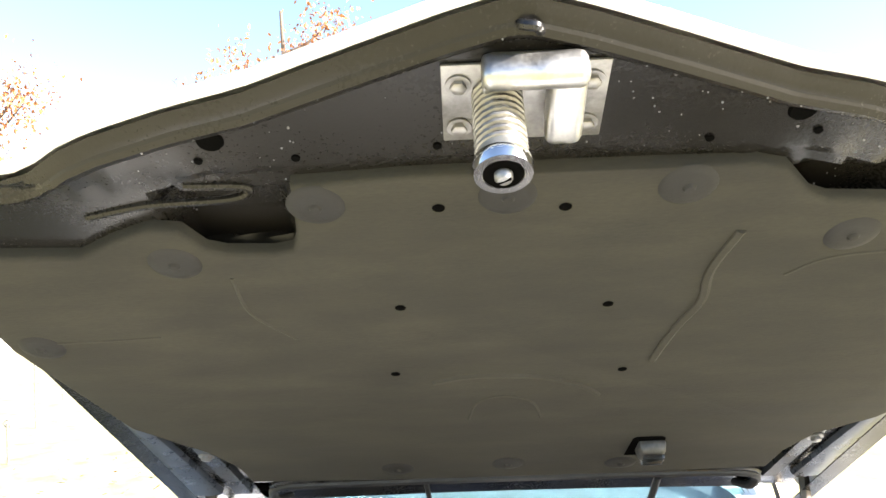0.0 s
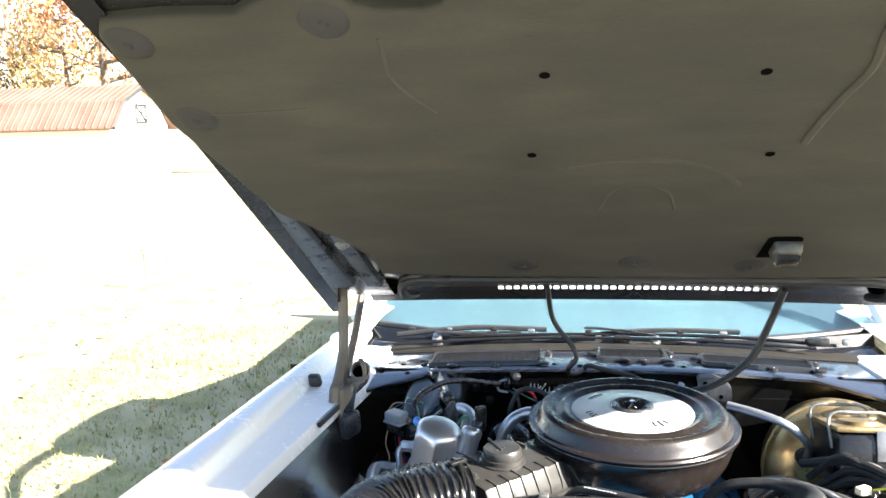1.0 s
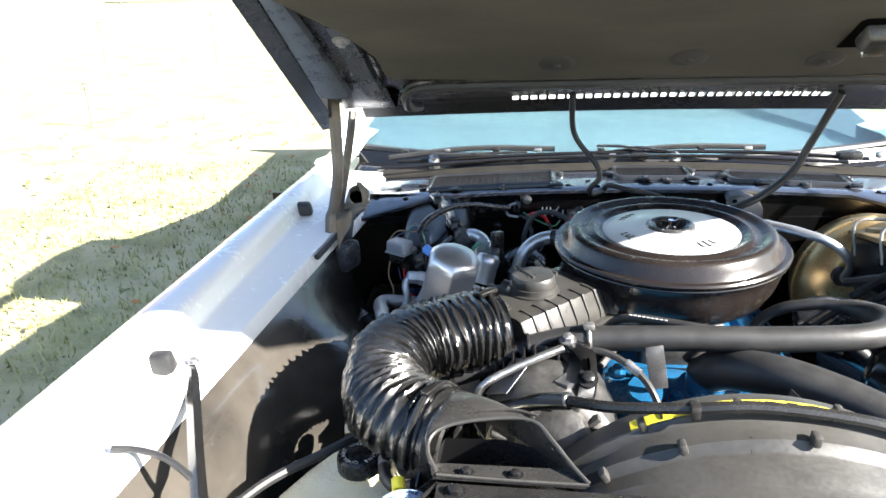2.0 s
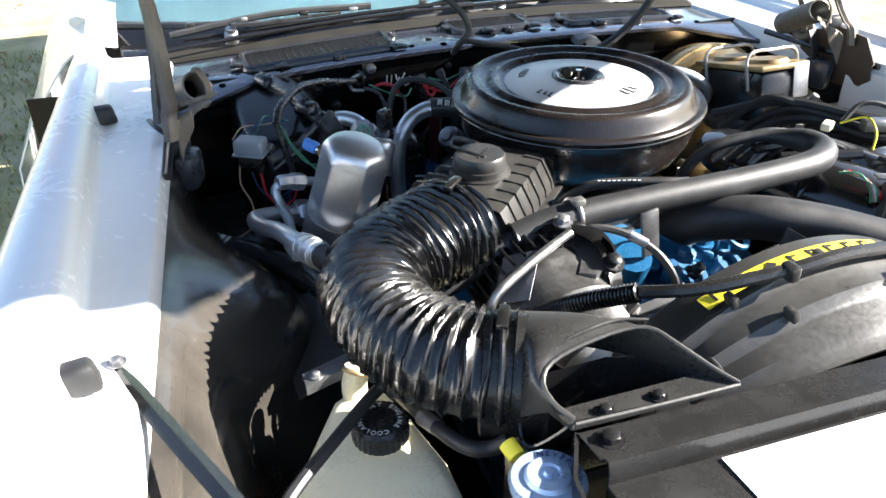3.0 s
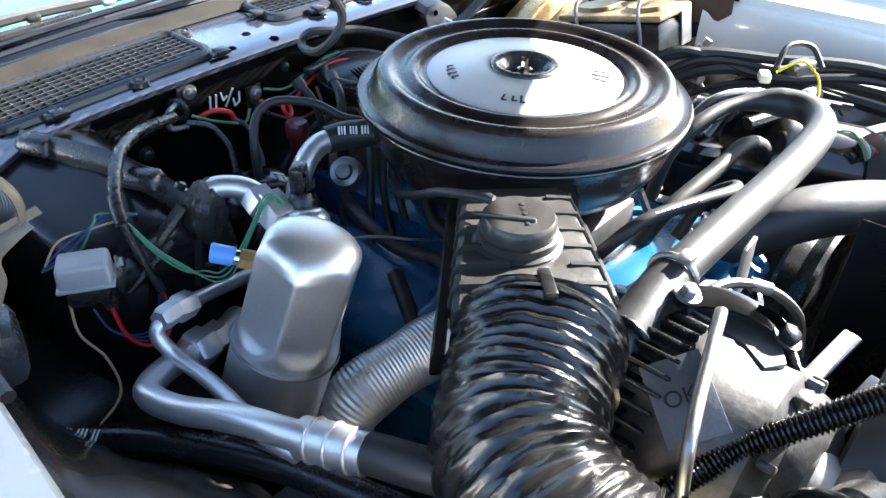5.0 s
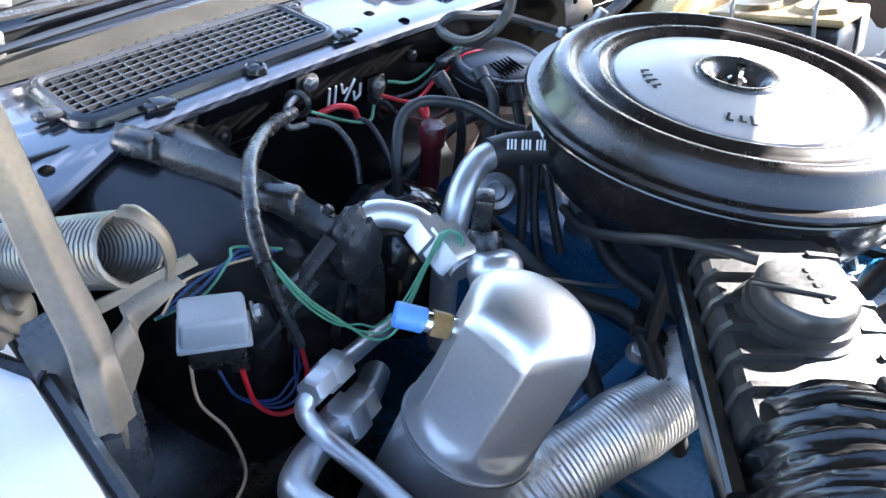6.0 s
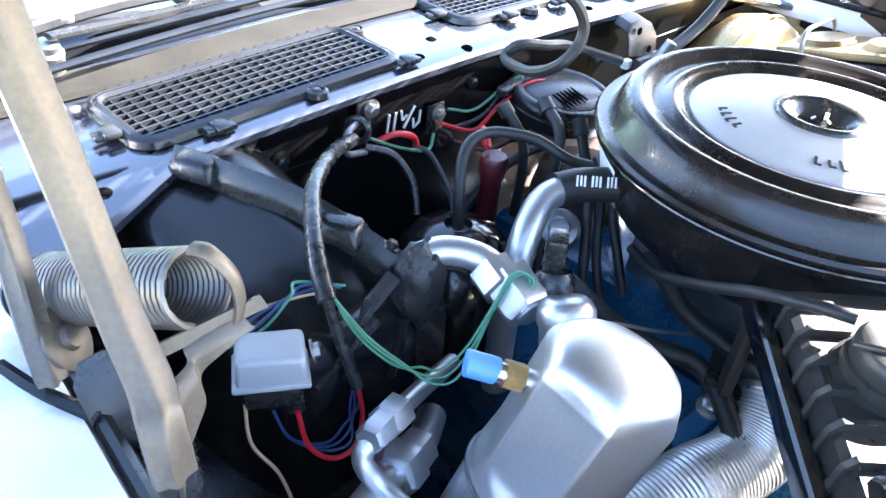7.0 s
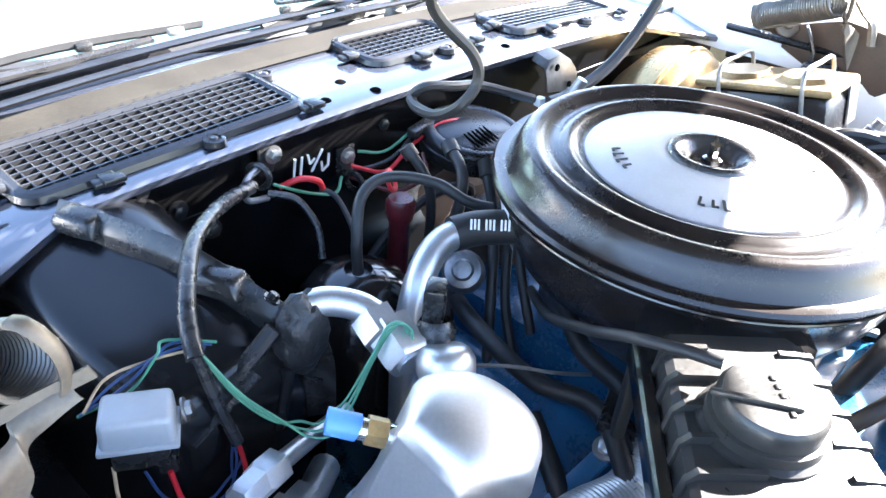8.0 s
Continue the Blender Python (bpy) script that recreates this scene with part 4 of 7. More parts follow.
def hinge(side):
    def P(x, y, z):
        return Vector((x if side < 0 else 2 * CX - x, y, z))
    h = part("hood_hinge", shell(loft([[P(-0.478, 1.42, 0.905), P(-0.478, 1.42, 0.83)], [P(-0.462, 1.48, 0.905), P(-0.462, 1.48, 0.80)], [P(-0.455, 1.56, 0.905), P(-0.455, 1.56, 0.83)], [P(-0.445, 1.62, 0.905), P(-0.445, 1.62, 0.85)]]), 0.003), "black", car, "weathered steel hood hinge with a large coil spring")

    def strap(name, pts, w, label=""):
        rows = []
        for p in spline(pts, 5):
            rows.append([p + Vector((-w, 0.003, 0.0)), p + Vector((-w, -0.002, 0)), p + Vector((-w * 0.55, -0.003, 0)), p + Vector((-w * 0.30, -0.006, 0)), p + Vector((0.0, -0.006, 0)), p + Vector((w * 0.3, -0.003, 0)), p + Vector((w * 0.9, -0.002, 0)), p + Vector((w, 0.0, 0)), p + Vector((w, 0.004, 0)), p + Vector((w * 0.8, 0.001, 0)), p + Vector((-w * 0.8, 0.001, 0))])
        part(name, loft(rows, close=True, cap=True), "arm", h, label, angle=50)
    strap("main_arm", [P(-0.429, 1.430, 0.925), P(-0.428, 1.438, 0.951), P(-0.425, 1.449, 0.961), P(-0.424, 1.467, 0.98), P(-0.423, 1.484, 1.005), P(-0.424, 1.497, 1.037), P(-0.427, 1.512, 1.08), P(-0.43, 1.527, 1.13)], 0.0095, "long ridged steel arm")
    strap("rear_arm", [P(-0.441, 1.525, 0.915), P(-0.438, 1.545, 0.94), P(-0.433, 1.569, 0.975), P(-0.428, 1.61, 1.03), P(-0.425, 1.65, 1.085)], 0.0075)
    a, b = P(-0.418, 1.580, 0.925), P(-0.387, 1.476, 0.975)
    part("spring", coil(a, b, 0.0175, 0.0018, 32, 6, 18), "springs", h, "tight steel coil spring")
    # added black rod: stands in for the shade inside the hollow coil
    part("spring_inner_shade", tube([a, b.lerp(a, 0.45)], 0.0150, 14, raw=True), "dark", h)
    ax = (b - a).normalized()
    part("spring_hook", tube([b + Vector((0, 0.001, 0.021)), b + Vector((0.004, -0.006, 0.021)), b + Vector((0.011, -0.012, 0.008)), b + Vector((0.012, -0.014, -0.008)), b + Vector((0.008, -0.014, -0.020)), b + Vector((0.003, -0.012, -0.024))], 0.0036, 8, oval=(0.7, 1.35)), "arm", h, "flat hook ring")
    part("spring_seat", lathe([(0.0, 0.004), (0.006, 0.004), (0.0075, 0.0015), (0.014, 0.0015), (0.0165, 0.003), (0.018, 0.001), (0.017, -0.002), (0, -0.002)], a - ax * 0.006 + Vector((-0.004 * -side, -0.004, 0)), (-0.5 * -side, -0.8, 0.45), 28), "navy", h, "round blue-grey spring seat")
    sg = -side
    top = [P(-0.376, 1.459, 0.962), P(-0.390, 1.462, 0.957), P(-0.401, 1.465, 0.953), P(-0.403, 1.460, 0.948), P(-0.410, 1.458, 0.945), P(-0.419, 1.455, 0.941), P(-0.424, 1.449, 0.936)]
    part("link_plate", shell(loft([[p + Vector((0.0, 0.002, 0.002)), p + Vector((0.001 * sg, -0.002, 0.0005)), p + Vector((0.002 * sg, -0.004, -0.002 - 0.010 * k / 30)), p + Vector((0.003 * sg, -0.005, -0.003 - 0.046 * (k / 30) ** 1.5))] for k, p in enumerate(spline(top, 5))]), 0.002), "arm", h, "pressed steel link plate with a wavy edge", angle=60)
    part("link_bar", shell(loft([[p, p + Vector((0.002 * sg, -0.003, -0.0055))] for p in (P(-0.414, 1.474, 0.957), P(-0.40, 1.471, 0.960), P(-0.384, 1.467, 0.964), P(-0.366, 1.460, 0.971))]), 0.0025), "arm", h, "flat steel strap through the hook")
    bk = [P(-0.405, 1.508, 0.930), P(-0.420, 1.514, 0.930), P(-0.431, 1.517, 0.926), P(-0.437, 1.512, 0.917)]
    part("bracket", shell(loft([[p, p + Vector((0.0, -0.010, -0.014)), p + Vector((-0.002 * sg, -0.018, -0.032)), p + Vector((-0.003 * sg, -0.02, -0.07))] for p in bk]), 0.003), "navy", h, "blue-grey painted bracket")
    part("bracket_box", box(P(-0.414, 1.475, 0.865), (0.028, 0.05, 0.05), 0.010, Matrix.Rotation(radians(20 * side), 4, "Z")), "navy", h)
    part("pivot", lathe([(0, 0.007), (0.006, 0.007), (0.0075, 0.004), (0.013, 0.005), (0.0175, 0.003), (0.018, 0)], P(-0.428, 1.541, 0.922), (0.7 * sg, -0.6, 0.5), 24), "arm", h, "round rivet head")
    if side > 0:
        part("mount_plate", shell(loft([[Vector((0.668, y, z0)), Vector((0.664, y, (z0 + z1) / 2)), Vector((0.668, y, z1))] for y, z0, z1 in ((1.385, 0.876, 0.905), (1.41, 0.855, 0.94), (1.47, 0.85, 0.945), (1.54, 0.86, 0.92), (1.61, 0.868, 0.90))]), 0.004), "brown", h, "rust-brown hinge mounting plate")
    part("stiffener", tube([P(-0.432, 1.50, 0.902), P(-0.447, 1.53, 0.905), P(-0.455, 1.56, 0.905)], 0.005, 8, 5), "black", h)


hinge(-1)
hinge(1)

# ---- cowl vents and wipers ----
for gi, (xa, xb, ya, yb) in enumerate(GR):
    g = thing("cowl_vent", ((xa + xb) / 2, (ya + yb) / 2, cowl_z((xa + xb) / 2, (ya + yb) / 2)), "black wire-mesh cowl vent screwed to the cowl", "vent", "cowl vents")
    zc = lambda x, y: cowl_z(x, y) + 0.003
    r_c = 0.014

    def outline(d, lift):
        out = []
        for cx_, cy_, a0 in ((xb, yb, 0), (xa, yb, 90), (xa, ya, 180), (xb, ya, 270)):
            sx, sy = (1 if a0 in (0, 270) else -1), (1 if a0 in (0, 90) else -1)
            for k in range(6):
                a = radians(a0 + 18 * k)
                x = cx_ - sx * r_c + (r_c + d) * math.cos(a)
                y = cy_ - sy * r_c + (r_c + d) * math.sin(a)
                out.append(Vector((x, y, zc(x, y) + lift)))
        return out

    part("frame", loft([[p for p in outline(d, l)] + [outline(d, l)[0]] for d, l in ((-0.005, -0.004), (-0.005, 0.003), (-0.002, 0.0055), (0.002, 0.0045), (0.003, 0.0050), (0.006, 0.0030), (0.0075, -0.002))]), "vent", g, "moulded black vent frame", angle=35)
    nx = max(6, round((xb - xa) / 0.0118))
    ny = max(5, round((yb - ya) / 0.0098))
    for i in range(1, nx):
        x = xa + (xb - xa) * i / nx
        part("cross_bar", box((x, (ya + yb) / 2, zc(x, (ya + yb) / 2) + 0.0005), (0.0015, yb - ya - 0.006, 0.0048), 0.0005, seg=1), "vent", g)
    for j in range(1, ny):
        y = ya + (yb - ya) * j / ny
        ms = loft([[Vector((x, y + dy, zc(x, y) + dz)) for dy, dz in ((-0.0009, -0.0025), (-0.0009, 0.0032), (0.0009, 0.0032), (0.0009, -0.0025))] for x in [xa + 0.003 + (xb - xa - 0.006) * k / 14 for k in range(15)]], close=True, cap=True)
        part("long_bar", ms, "vent", g)
    tabs = [(xa + 0.055, ya - 0.013), ((xa + xb) / 2 + 0.025, ya - 0.010), (xb + 0.004, ya - 0.010), (xb + 0.014, yb - 0.012), (xa - 0.012, ya + 0.03)]
    for q, (x, y) in enumerate(tabs):
        if q % 2:
            part("boss", lathe([(0.0105, -0.002), (0.0095, 0.003), (0.0065, 0.004), (0.006, 0.002), (0.0, 0.002)], (x, y, zc(x, y)), seg=18), "vent", g, "round screw boss")
            part("screw", lathe([(0, 0.0025), (0.003, 0.0022), (0.0042, 0.0005), (0.0042, 0)], (x, y, zc(x, y) + 0.002), seg=12), "black", g)
        else:
            part("tab", box((x, y, zc(x, y) + 0.002), (0.026, 0.012, 0.006), 0.0025), "vent", g, "moulded clip tab")
            part("tab_bridge", box((x, y - 0.002, zc(x, y) + 0.0045), (0.014, 0.016, 0.006), 0.002), "vent", g)
    teeth = bmesh.new()
    for i in range(nx):
        x = xa + (xb - xa) * (i + 0.5) / nx
        prism([(-0.0045, 0), (0.0045, 0), (0.0, 0.0035)], -0.001, 0.001, Matrix.Translation((x, yb + 0.0065, zc(x, yb) + 0.001)) @ Matrix.Rotation(radians(70), 4, "X"), 0, teeth)
    part("toothed_edge", teeth, "vent", g, "saw-toothed rear edge")

for px, bx0, bx1, lab in ((-0.30, -0.40, -0.04, "a"), (0.209, 0.02, 0.40, "b")):
    w = thing("wiper", (px, 1.855, 0.93), "black windshield wiper with bright pivot, parked on the glass", "wiper", "wipers")
    part("pivot", lathe([(0.012, -0.02), (0.012, 0.004), (0.009, 0.006), (0.009, 0.012), (0.005, 0.013), (0, 0.014)], (px, 1.858, 0.932), (0, -0.3, 1), 20), "bright", w, "bright pivot cap")
    arm = [(px, 1.852, 0.950), (px + 0.08, 1.868, 0.945), (px + 0.2, 1.882, 0.945)] if px < 0 else [(px, 1.852, 0.950), (px - 0.08, 1.868, 0.957), (px - 0.16, 1.882, 0.958)]
    part("arm", tube(arm, 0.005, 6, 6, oval=(0.6, 1.3)), "satin", w)
    part("blade", tube([(bx0, 1.868, 0.938), ((bx0 + bx1) / 2, 1.886, 0.953), (bx1, 1.888, 0.950)], 0.005, 6, 6, oval=(1.2, 0.7)), "rubber", w)
    for q in (0.1, 0.35, 0.65, 0.9):
        x = bx0 + (bx1 - bx0) * q
        part("blade_claw", box((x, 1.872 + 0.012 * math.sin(q * 3), 0.950), (0.016, 0.008, 0.008), 0.002), "bright" if q in (0.35, 0.9) else "satin", w)
wl = thing("wiper_linkage", (0.3, 1.85, 0.93), "dark wiper linkage rods along the cowl", "linkage")
part("rod", tube([(-0.42, 1.83, 0.923), (-0.1, 1.845, 0.94), (0.25, 1.848, 0.942), (0.55, 1.835, 0.930)], 0.0036, 8), "gloss", wl)
part("rod", tube([(-0.38, 1.862, 0.930), (0.0, 1.87, 0.944), (0.35, 1.87, 0.944), (0.6, 1.86, 0.93)], 0.004, 8), "gloss", wl)
part("crank", box((0.135, 1.858, 0.940), (0.035, 0.02, 0.014), 0.004), "satin", wl)
part("crank", box((0.56, 1.86, 0.938), (0.05, 0.025, 0.018), 0.006), "satin", wl)
part("nozzle", box((0.62, 1.855, 0.940), (0.02, 0.014, 0.014), 0.004), "bright", wl)
part("nozzle", box((0.08, 1.855, 0.940), (0.016, 0.012, 0.012), 0.003), "bright", wl)

# ---- air cleaner ----
AX, AY = 0.1165, 1.392
ac = thing("air_cleaner", (AX, AY, 0.80), "round black air cleaner with a silver disc on its lid", "air cleaner")
lid = part("lid", lathe([(0.1725, 0.9195), (0.1760, 0.9205), (0.1775, 0.9235), (0.1755, 0.9265), (0.1690, 0.9255), (0.1660, 0.9262), (0.1640, 0.929), (0.1600, 0.9375), (0.1565, 0.945), (0.1535, 0.9490), (0.1490, 0.9508), (0.1440, 0.9505), (0.1400, 0.9480), (0.1340, 0.9440), (0.1290, 0.9432), (0.1250, 0.9450), (0.1205, 0.9482), (0.1165, 0.9482), (0.1130, 0.9455), (0.1090, 0.9420), (0.1050, 0.9412), (0.1030, 0.9415), (0.046, 0.9490)], (AX, AY, 0), seg=96), "enamel", ac, "gloss black stepped lid")
part("disc", lathe([(0.1035, 0.9405), (0.1028, 0.9432), (0.099, 0.9442), (0.05, 0.9503), (0.0385, 0.9512), (0.0365, 0.9502)], (AX, AY, 0), seg=96), "silver", lid, "brushed silver disc with worn lettering")
part("hub", lathe([(0.0372, 0.9505), (0.0362, 0.9532), (0.0340, 0.9545), (0.0305, 0.9542), (0.0265, 0.9515), (0.0225, 0.9450), (0.018, 0.9415), (0.010, 0.9405), (0, 0.9405)], (AX, AY, 0), seg=64), "hubp", lid, "black ringed hub with a small bowl")
nut = part("wing_nut", lathe([(0.008, 0.939), (0.008, 0.948), (0.005, 0.950), (0.0045, 0.960), (0, 0.960)], (AX, AY, 0), seg=18), "chrome", lid, "bright wing nut")
for s in (-1, 1):
    part("wing", prism([(0.0, 0), (0.010, 0.002), (0.017, 0.010), (0.016, 0.015), (0.010, 0.013), (0, 0.007)], -0.0015, 0.0015, Matrix.Translation((AX, AY, 0.946)) @ Matrix.Rotation(radians(25 + 90 * (1 - s)), 4, "Z") @ Matrix.Rotation(radians(90), 4, "X")), "chrome", nut)
# worn lettering, as plain bars
for a, l in ((200, 0.010), (207, 0.008), (213, 0.012), (150, 0.007), (143, 0.009), (136, 0.008), (129, 0.006), (-68, 0.014), (-60, 0.018), (-52, 0.012)):
    t = radians(a)
    bm = bmesh.new()
    c = Vector((AX + 0.078 * math.cos(t), AY + 0.078 * math.sin(t), 0.9478))
    m = Matrix.Translation(c) @ Matrix.Rotation(t, 4, "Z") @ Matrix.Rotation(radians(6.5), 4, "Y")
    box((0, 0, 0), (l, 0.0022, 0.0006), 0, m, bm)
    box((0, 0, 0), (0.0022, 0.005, 0.0006), 0, m @ Matrix.Translation((l / 2, 0.002, 0)), bm)
    part("worn_letter", bm, "ink", lid, "worn unreadable dark letter")
part("base", lathe([(0.06, 0.838), (0.118, 0.838), (0.134, 0.843), (0.149, 0.856), (0.160, 0.876), (0.166, 0.896), (0.169, 0.910), (0.1735, 0.914), (0.1755, 0.917), (0.171, 0.9195)], (AX, AY, 0), seg=96), "enamel", ac, "black filter housing")
part("housing_seam", ring((AX, AY, 0.9165), (0, 0, 1), 0.1740, 0.0018, 96), "gloss", ac)
part("silver_label", lathe([(0.1605, 0.870), (0.1625, 0.876), (0.1685, 0.902), (0.1690, 0.906)], (AX, AY, 0), seg=20, a0=radians(-60), a1=radians(-33)), "sticker", ac, "blank silver paper label")
part("snorkel", loft([[Vector(p) + o for o in (Vector((-0.040, 0.038, -0.022)), Vector((-0.040, 0.038, 0.020)), Vector((-0.034, 0.032, 0.024)), Vector((0.034, -0.032, 0.024)), Vector((0.040, -0.038, 0.020)), Vector((0.040, -0.038, -0.022)))] for p in ((-0.035, 1.285, 0.882), (0.0, 1.315, 0.885), (0.04, 1.345, 0.882))], close=True, cap=True), "gloss", ac, "black snorkel inlet")
part("snorkel_ridge", tube([(-0.05, 1.335, 0.902), (-0.005, 1.275, 0.904)], 0.004, 8, 3), "gloss", ac)
sn = thing("carburettor", (AX, AY, 0.72), "dull metal carburettor under the air cleaner", "carburettor")
part("body", box((AX, AY + 0.01, 0.785), (0.16, 0.17, 0.075), 0.012), "dull", sn)
part("float_bowl", box((AX, AY - 0.10, 0.79), (0.11, 0.06, 0.06), 0.01), "cast", sn)
for a, b in (((0.20, 1.30, 0.80), (0.24, 1.24, 0.79)), ((0.03, 1.28, 0.80), (0.0, 1.22, 0.80)), ((0.19, 1.28, 0.83), (0.20, 1.25, 0.77))):
    part("link", tube([a, b], 0.005, 6, raw=True), "steel", sn)
part("choke_spring", coil((0.225, 1.275, 0.845), (0.228, 1.268, 0.80), 0.007, 0.0013, 8), "steel", sn)

# snorkel box and flexible intake duct
U, V = Vector((0.70, 0.714, 0)), Vector((-0.714, 0.70, 0))
B0 = Vector((-0.152, 1.166, 0.876))
RB = Matrix(((U.x, V.x, 0, 0), (U.y, V.y, 0, 0), (0, 0, 1, 0), (0, 0, 0, 1)))
sb = thing("intake_box", B0 + Vector((0, 0, -0.04)), "ribbed black plastic intake box with a round cap", "intake box")


def box_side(q):
    """How far the box reaches across on the side where it narrows towards the air cleaner."""
    return 0.072 - 0.155 * (q - 0.03)


sec = [(0.066, 0.002), (0.067, 0.014), (0.066, 0.028), (0.061, 0.031), (-0.035, 0.031), (-0.043, 0.029), (-0.057, 0.004), (-0.059, -0.006), (-0.059, -0.024), (0.03, -0.024)]
rows = []
for q, k in ((0.012, 0.97), (0.016, 1.0), (0.090, 1.0), (0.170, 1.0), (0.1745, 0.985)):
    rows.append([B0 + U * q + V * ((v if v < 0.05 else v - 0.066 + box_side(q)) * k) + Vector((0, 0, z * k)) for v, z in sec])
part("body", loft(rows, close=True, cap=True), "boxp", sb, "ribbed plastic shell", angle=30)
for k in range(6):
    q = 0.034 + 0.0245 * k
    c = B0 + U * q
    part("top_rib", loft([[c + U * d + V * v + Vector((0, 0, z)) for v, z in ((-0.0605, -0.006), (-0.0585, 0.0055), (-0.0445, 0.0315), (-0.022, 0.0335), (-0.022, 0.030), (-0.0585, -0.006))] for d in (-0.0022, 0.0022)], close=True, cap=True), "boxp", sb)
    part("side_rib", loft([[c + U * d + V * (v if v < 0.05 else v - 0.066 + box_side(q)) + Vector((0, 0, z)) for v, z in ((0.0685, 0.002), (0.070, 0.014), (0.068, 0.030), (0.062, 0.0365), (0.026, 0.0365), (0.026, 0.030), (0.062, 0.028), (0.064, 0.002))] for d in (-0.002, 0.002)], close=True, cap=True), "boxp", sb)
part("flange", box(B0 + U * 0.095 + V * -0.063 + Vector((0, 0, -0.010)), (0.16, 0.010, 0.004), 0.0012, RB), "boxp", sb)
part("side_rail", loft([[B0 + U * q + V * (box_side(q) + v) + Vector((0, 0, z)) for v, z in ((0.003, -0.005), (0.0025, 0.013), (0.004, 0.0145), (0.011, 0.0140), (0.013, 0.012), (0.0135, -0.003), (0.012, -0.005))] for q in [-0.018 + 0.021 * k for k in range(11)]], close=True, cap=True), "gloss", sb, "glossy black side rail")
part("leg", box(B0 + U * 0.185 + V * 0.054 + Vector((0, 0, -0.045)), (0.012, 0.010, 0.11), 0.003, RB), "boxp", sb)
CAP = Vector((-0.096, 1.243, 0.0))
cap = part("vacuum_cap", lathe([(0.037, 0.904), (0.037, 0.909), (0.0335, 0.911), (0.033, 0.917), (0.0305, 0.918), (0.0305, 0.928), (0.028, 0.9315), (0.0, 0.932)], CAP, seg=40), "boxp", sb, "round stepped black cap with a raised bar")
part("grip_bar", box(CAP + Vector((-0.012, 0.006, 0.9325)), (0.050, 0.004, 0.004), 0.0015, RB @ Matrix.Rotation(radians(75), 4, "Z")), "boxp", cap)
for k in range(5):
    part("moulded_mark", box(CAP + Vector((0, 0, 0.9322)) + U * (0.007 * (k - 2)) - V * 0.004, (0.004, 0.003, 0.0012), 0.0004, RB), "boxp", cap)
part("cap_screw", bolt(B0 + U * 0.025 + Vector((0, 0, 0.031)), (0, 0, 1), 0.005, 0.005), "boxp", sb)
part("vacuum_line", tube([(-0.02, 1.455, 0.845), (-0.048, 1.418, 0.856), (-0.075, 1.372, 0.886), (-0.089, 1.332, 0.912), (-0.088, 1.300, 0.922), (-0.083, 1.278, 0.924)], 0.0042, 10), "rubber", sb, "black vacuum line")

dl = spline([(-0.196, 0.932, 0.874), (-0.228, 0.950, 0.874), (-0.262, 0.985, 0.874), (-0.282, 1.033, 0.874), (-0.276, 1.085, 0.875), (-0.247, 1.128, 0.876), (-0.200, 1.156, 0.876), (-0.146, 1.180, 0.876)], 26)
dl = even(dl, 0.0009)


def duct_r(s, i):
    """Sharp, uneven folds that run together round the hose, with finer creases between them."""
    squash = 0.16 * max(0.0, s - 0.7) / 0.3

    def rr(a):
        c, d = math.cos(a), math.sin(a)
        ph = s * 31 + 0.5 * noise.noise(Vector((s * 8, c * 0.9, d * 0.9))) + 0.14 * noise.noise(Vector((s * 26, c * 2.4, d * 2.4)))
        amp = 0.7 + 0.75 * abs(noise.noise(Vector((s * 17, c * 1.3 + 3, d * 1.3))))
        fold = (1 - abs(math.sin(math.pi * ph))) ** 1.7
        fine = 1 - abs(math.sin(math.pi * (s * 61 + 1.6 * noise.noise(Vector((s * 20, c * 1.6, d * 1.6 + 7))))))
        dent = noise.noise(Vector((s * 22, c * 2.5, d * 2.5 + 5)))
        return 0.0520 * (1 + squash * abs(d)) + 0.0062 * fold * amp + 0.0009 * fine + 0.0016 * dent
    return rr


def sag(bm):
    """Flattens the duct's underside towards the scoop and draws its outer bend in."""
    for v in bm.verts:
        k = min(1.0, max(0.0, (1.14 - v.co.y) / 0.10))
        if v.co.z < 0.874:
            v.co.z = 0.874 + (v.co.z - 0.874) * (1 - 0.60 * k)
        if v.co.x < -0.29:
            v.co.x = -0.29 + (v.co.x + 0.29) * (1 - 0.26 * k)
    return bm


dt = thing("flexible_duct", (-0.27, 1.03, 0.83), "wrinkled shiny black flexible intake duct, curved", "duct")
part("hose", sag(tube(dl, duct_r, 72, raw=True, cap=False)), "duct", dt, angle=80)
for s0, nm in ((0.035, "clamp_band"), (0.965, "clamp_band")):
    i = int(s0 * (len(dl) - 1))
    ax = (dl[min(i + 4, len(dl) - 1)] - dl[max(i - 4, 0)]).normalized()
    part(nm, sag(ring(dl[i], ax, 0.0575, 0.0028, 36)), "duct", dt, "black clamp band")
    part("clamp_lock", box(dl[i] + Vector((0, 0, 0.058)), (0.03, 0.01, 0.007), 0.002, RB if s0 > 0.5 else Matrix.Rotation(radians(60), 4, "Z")), "duct", dt)

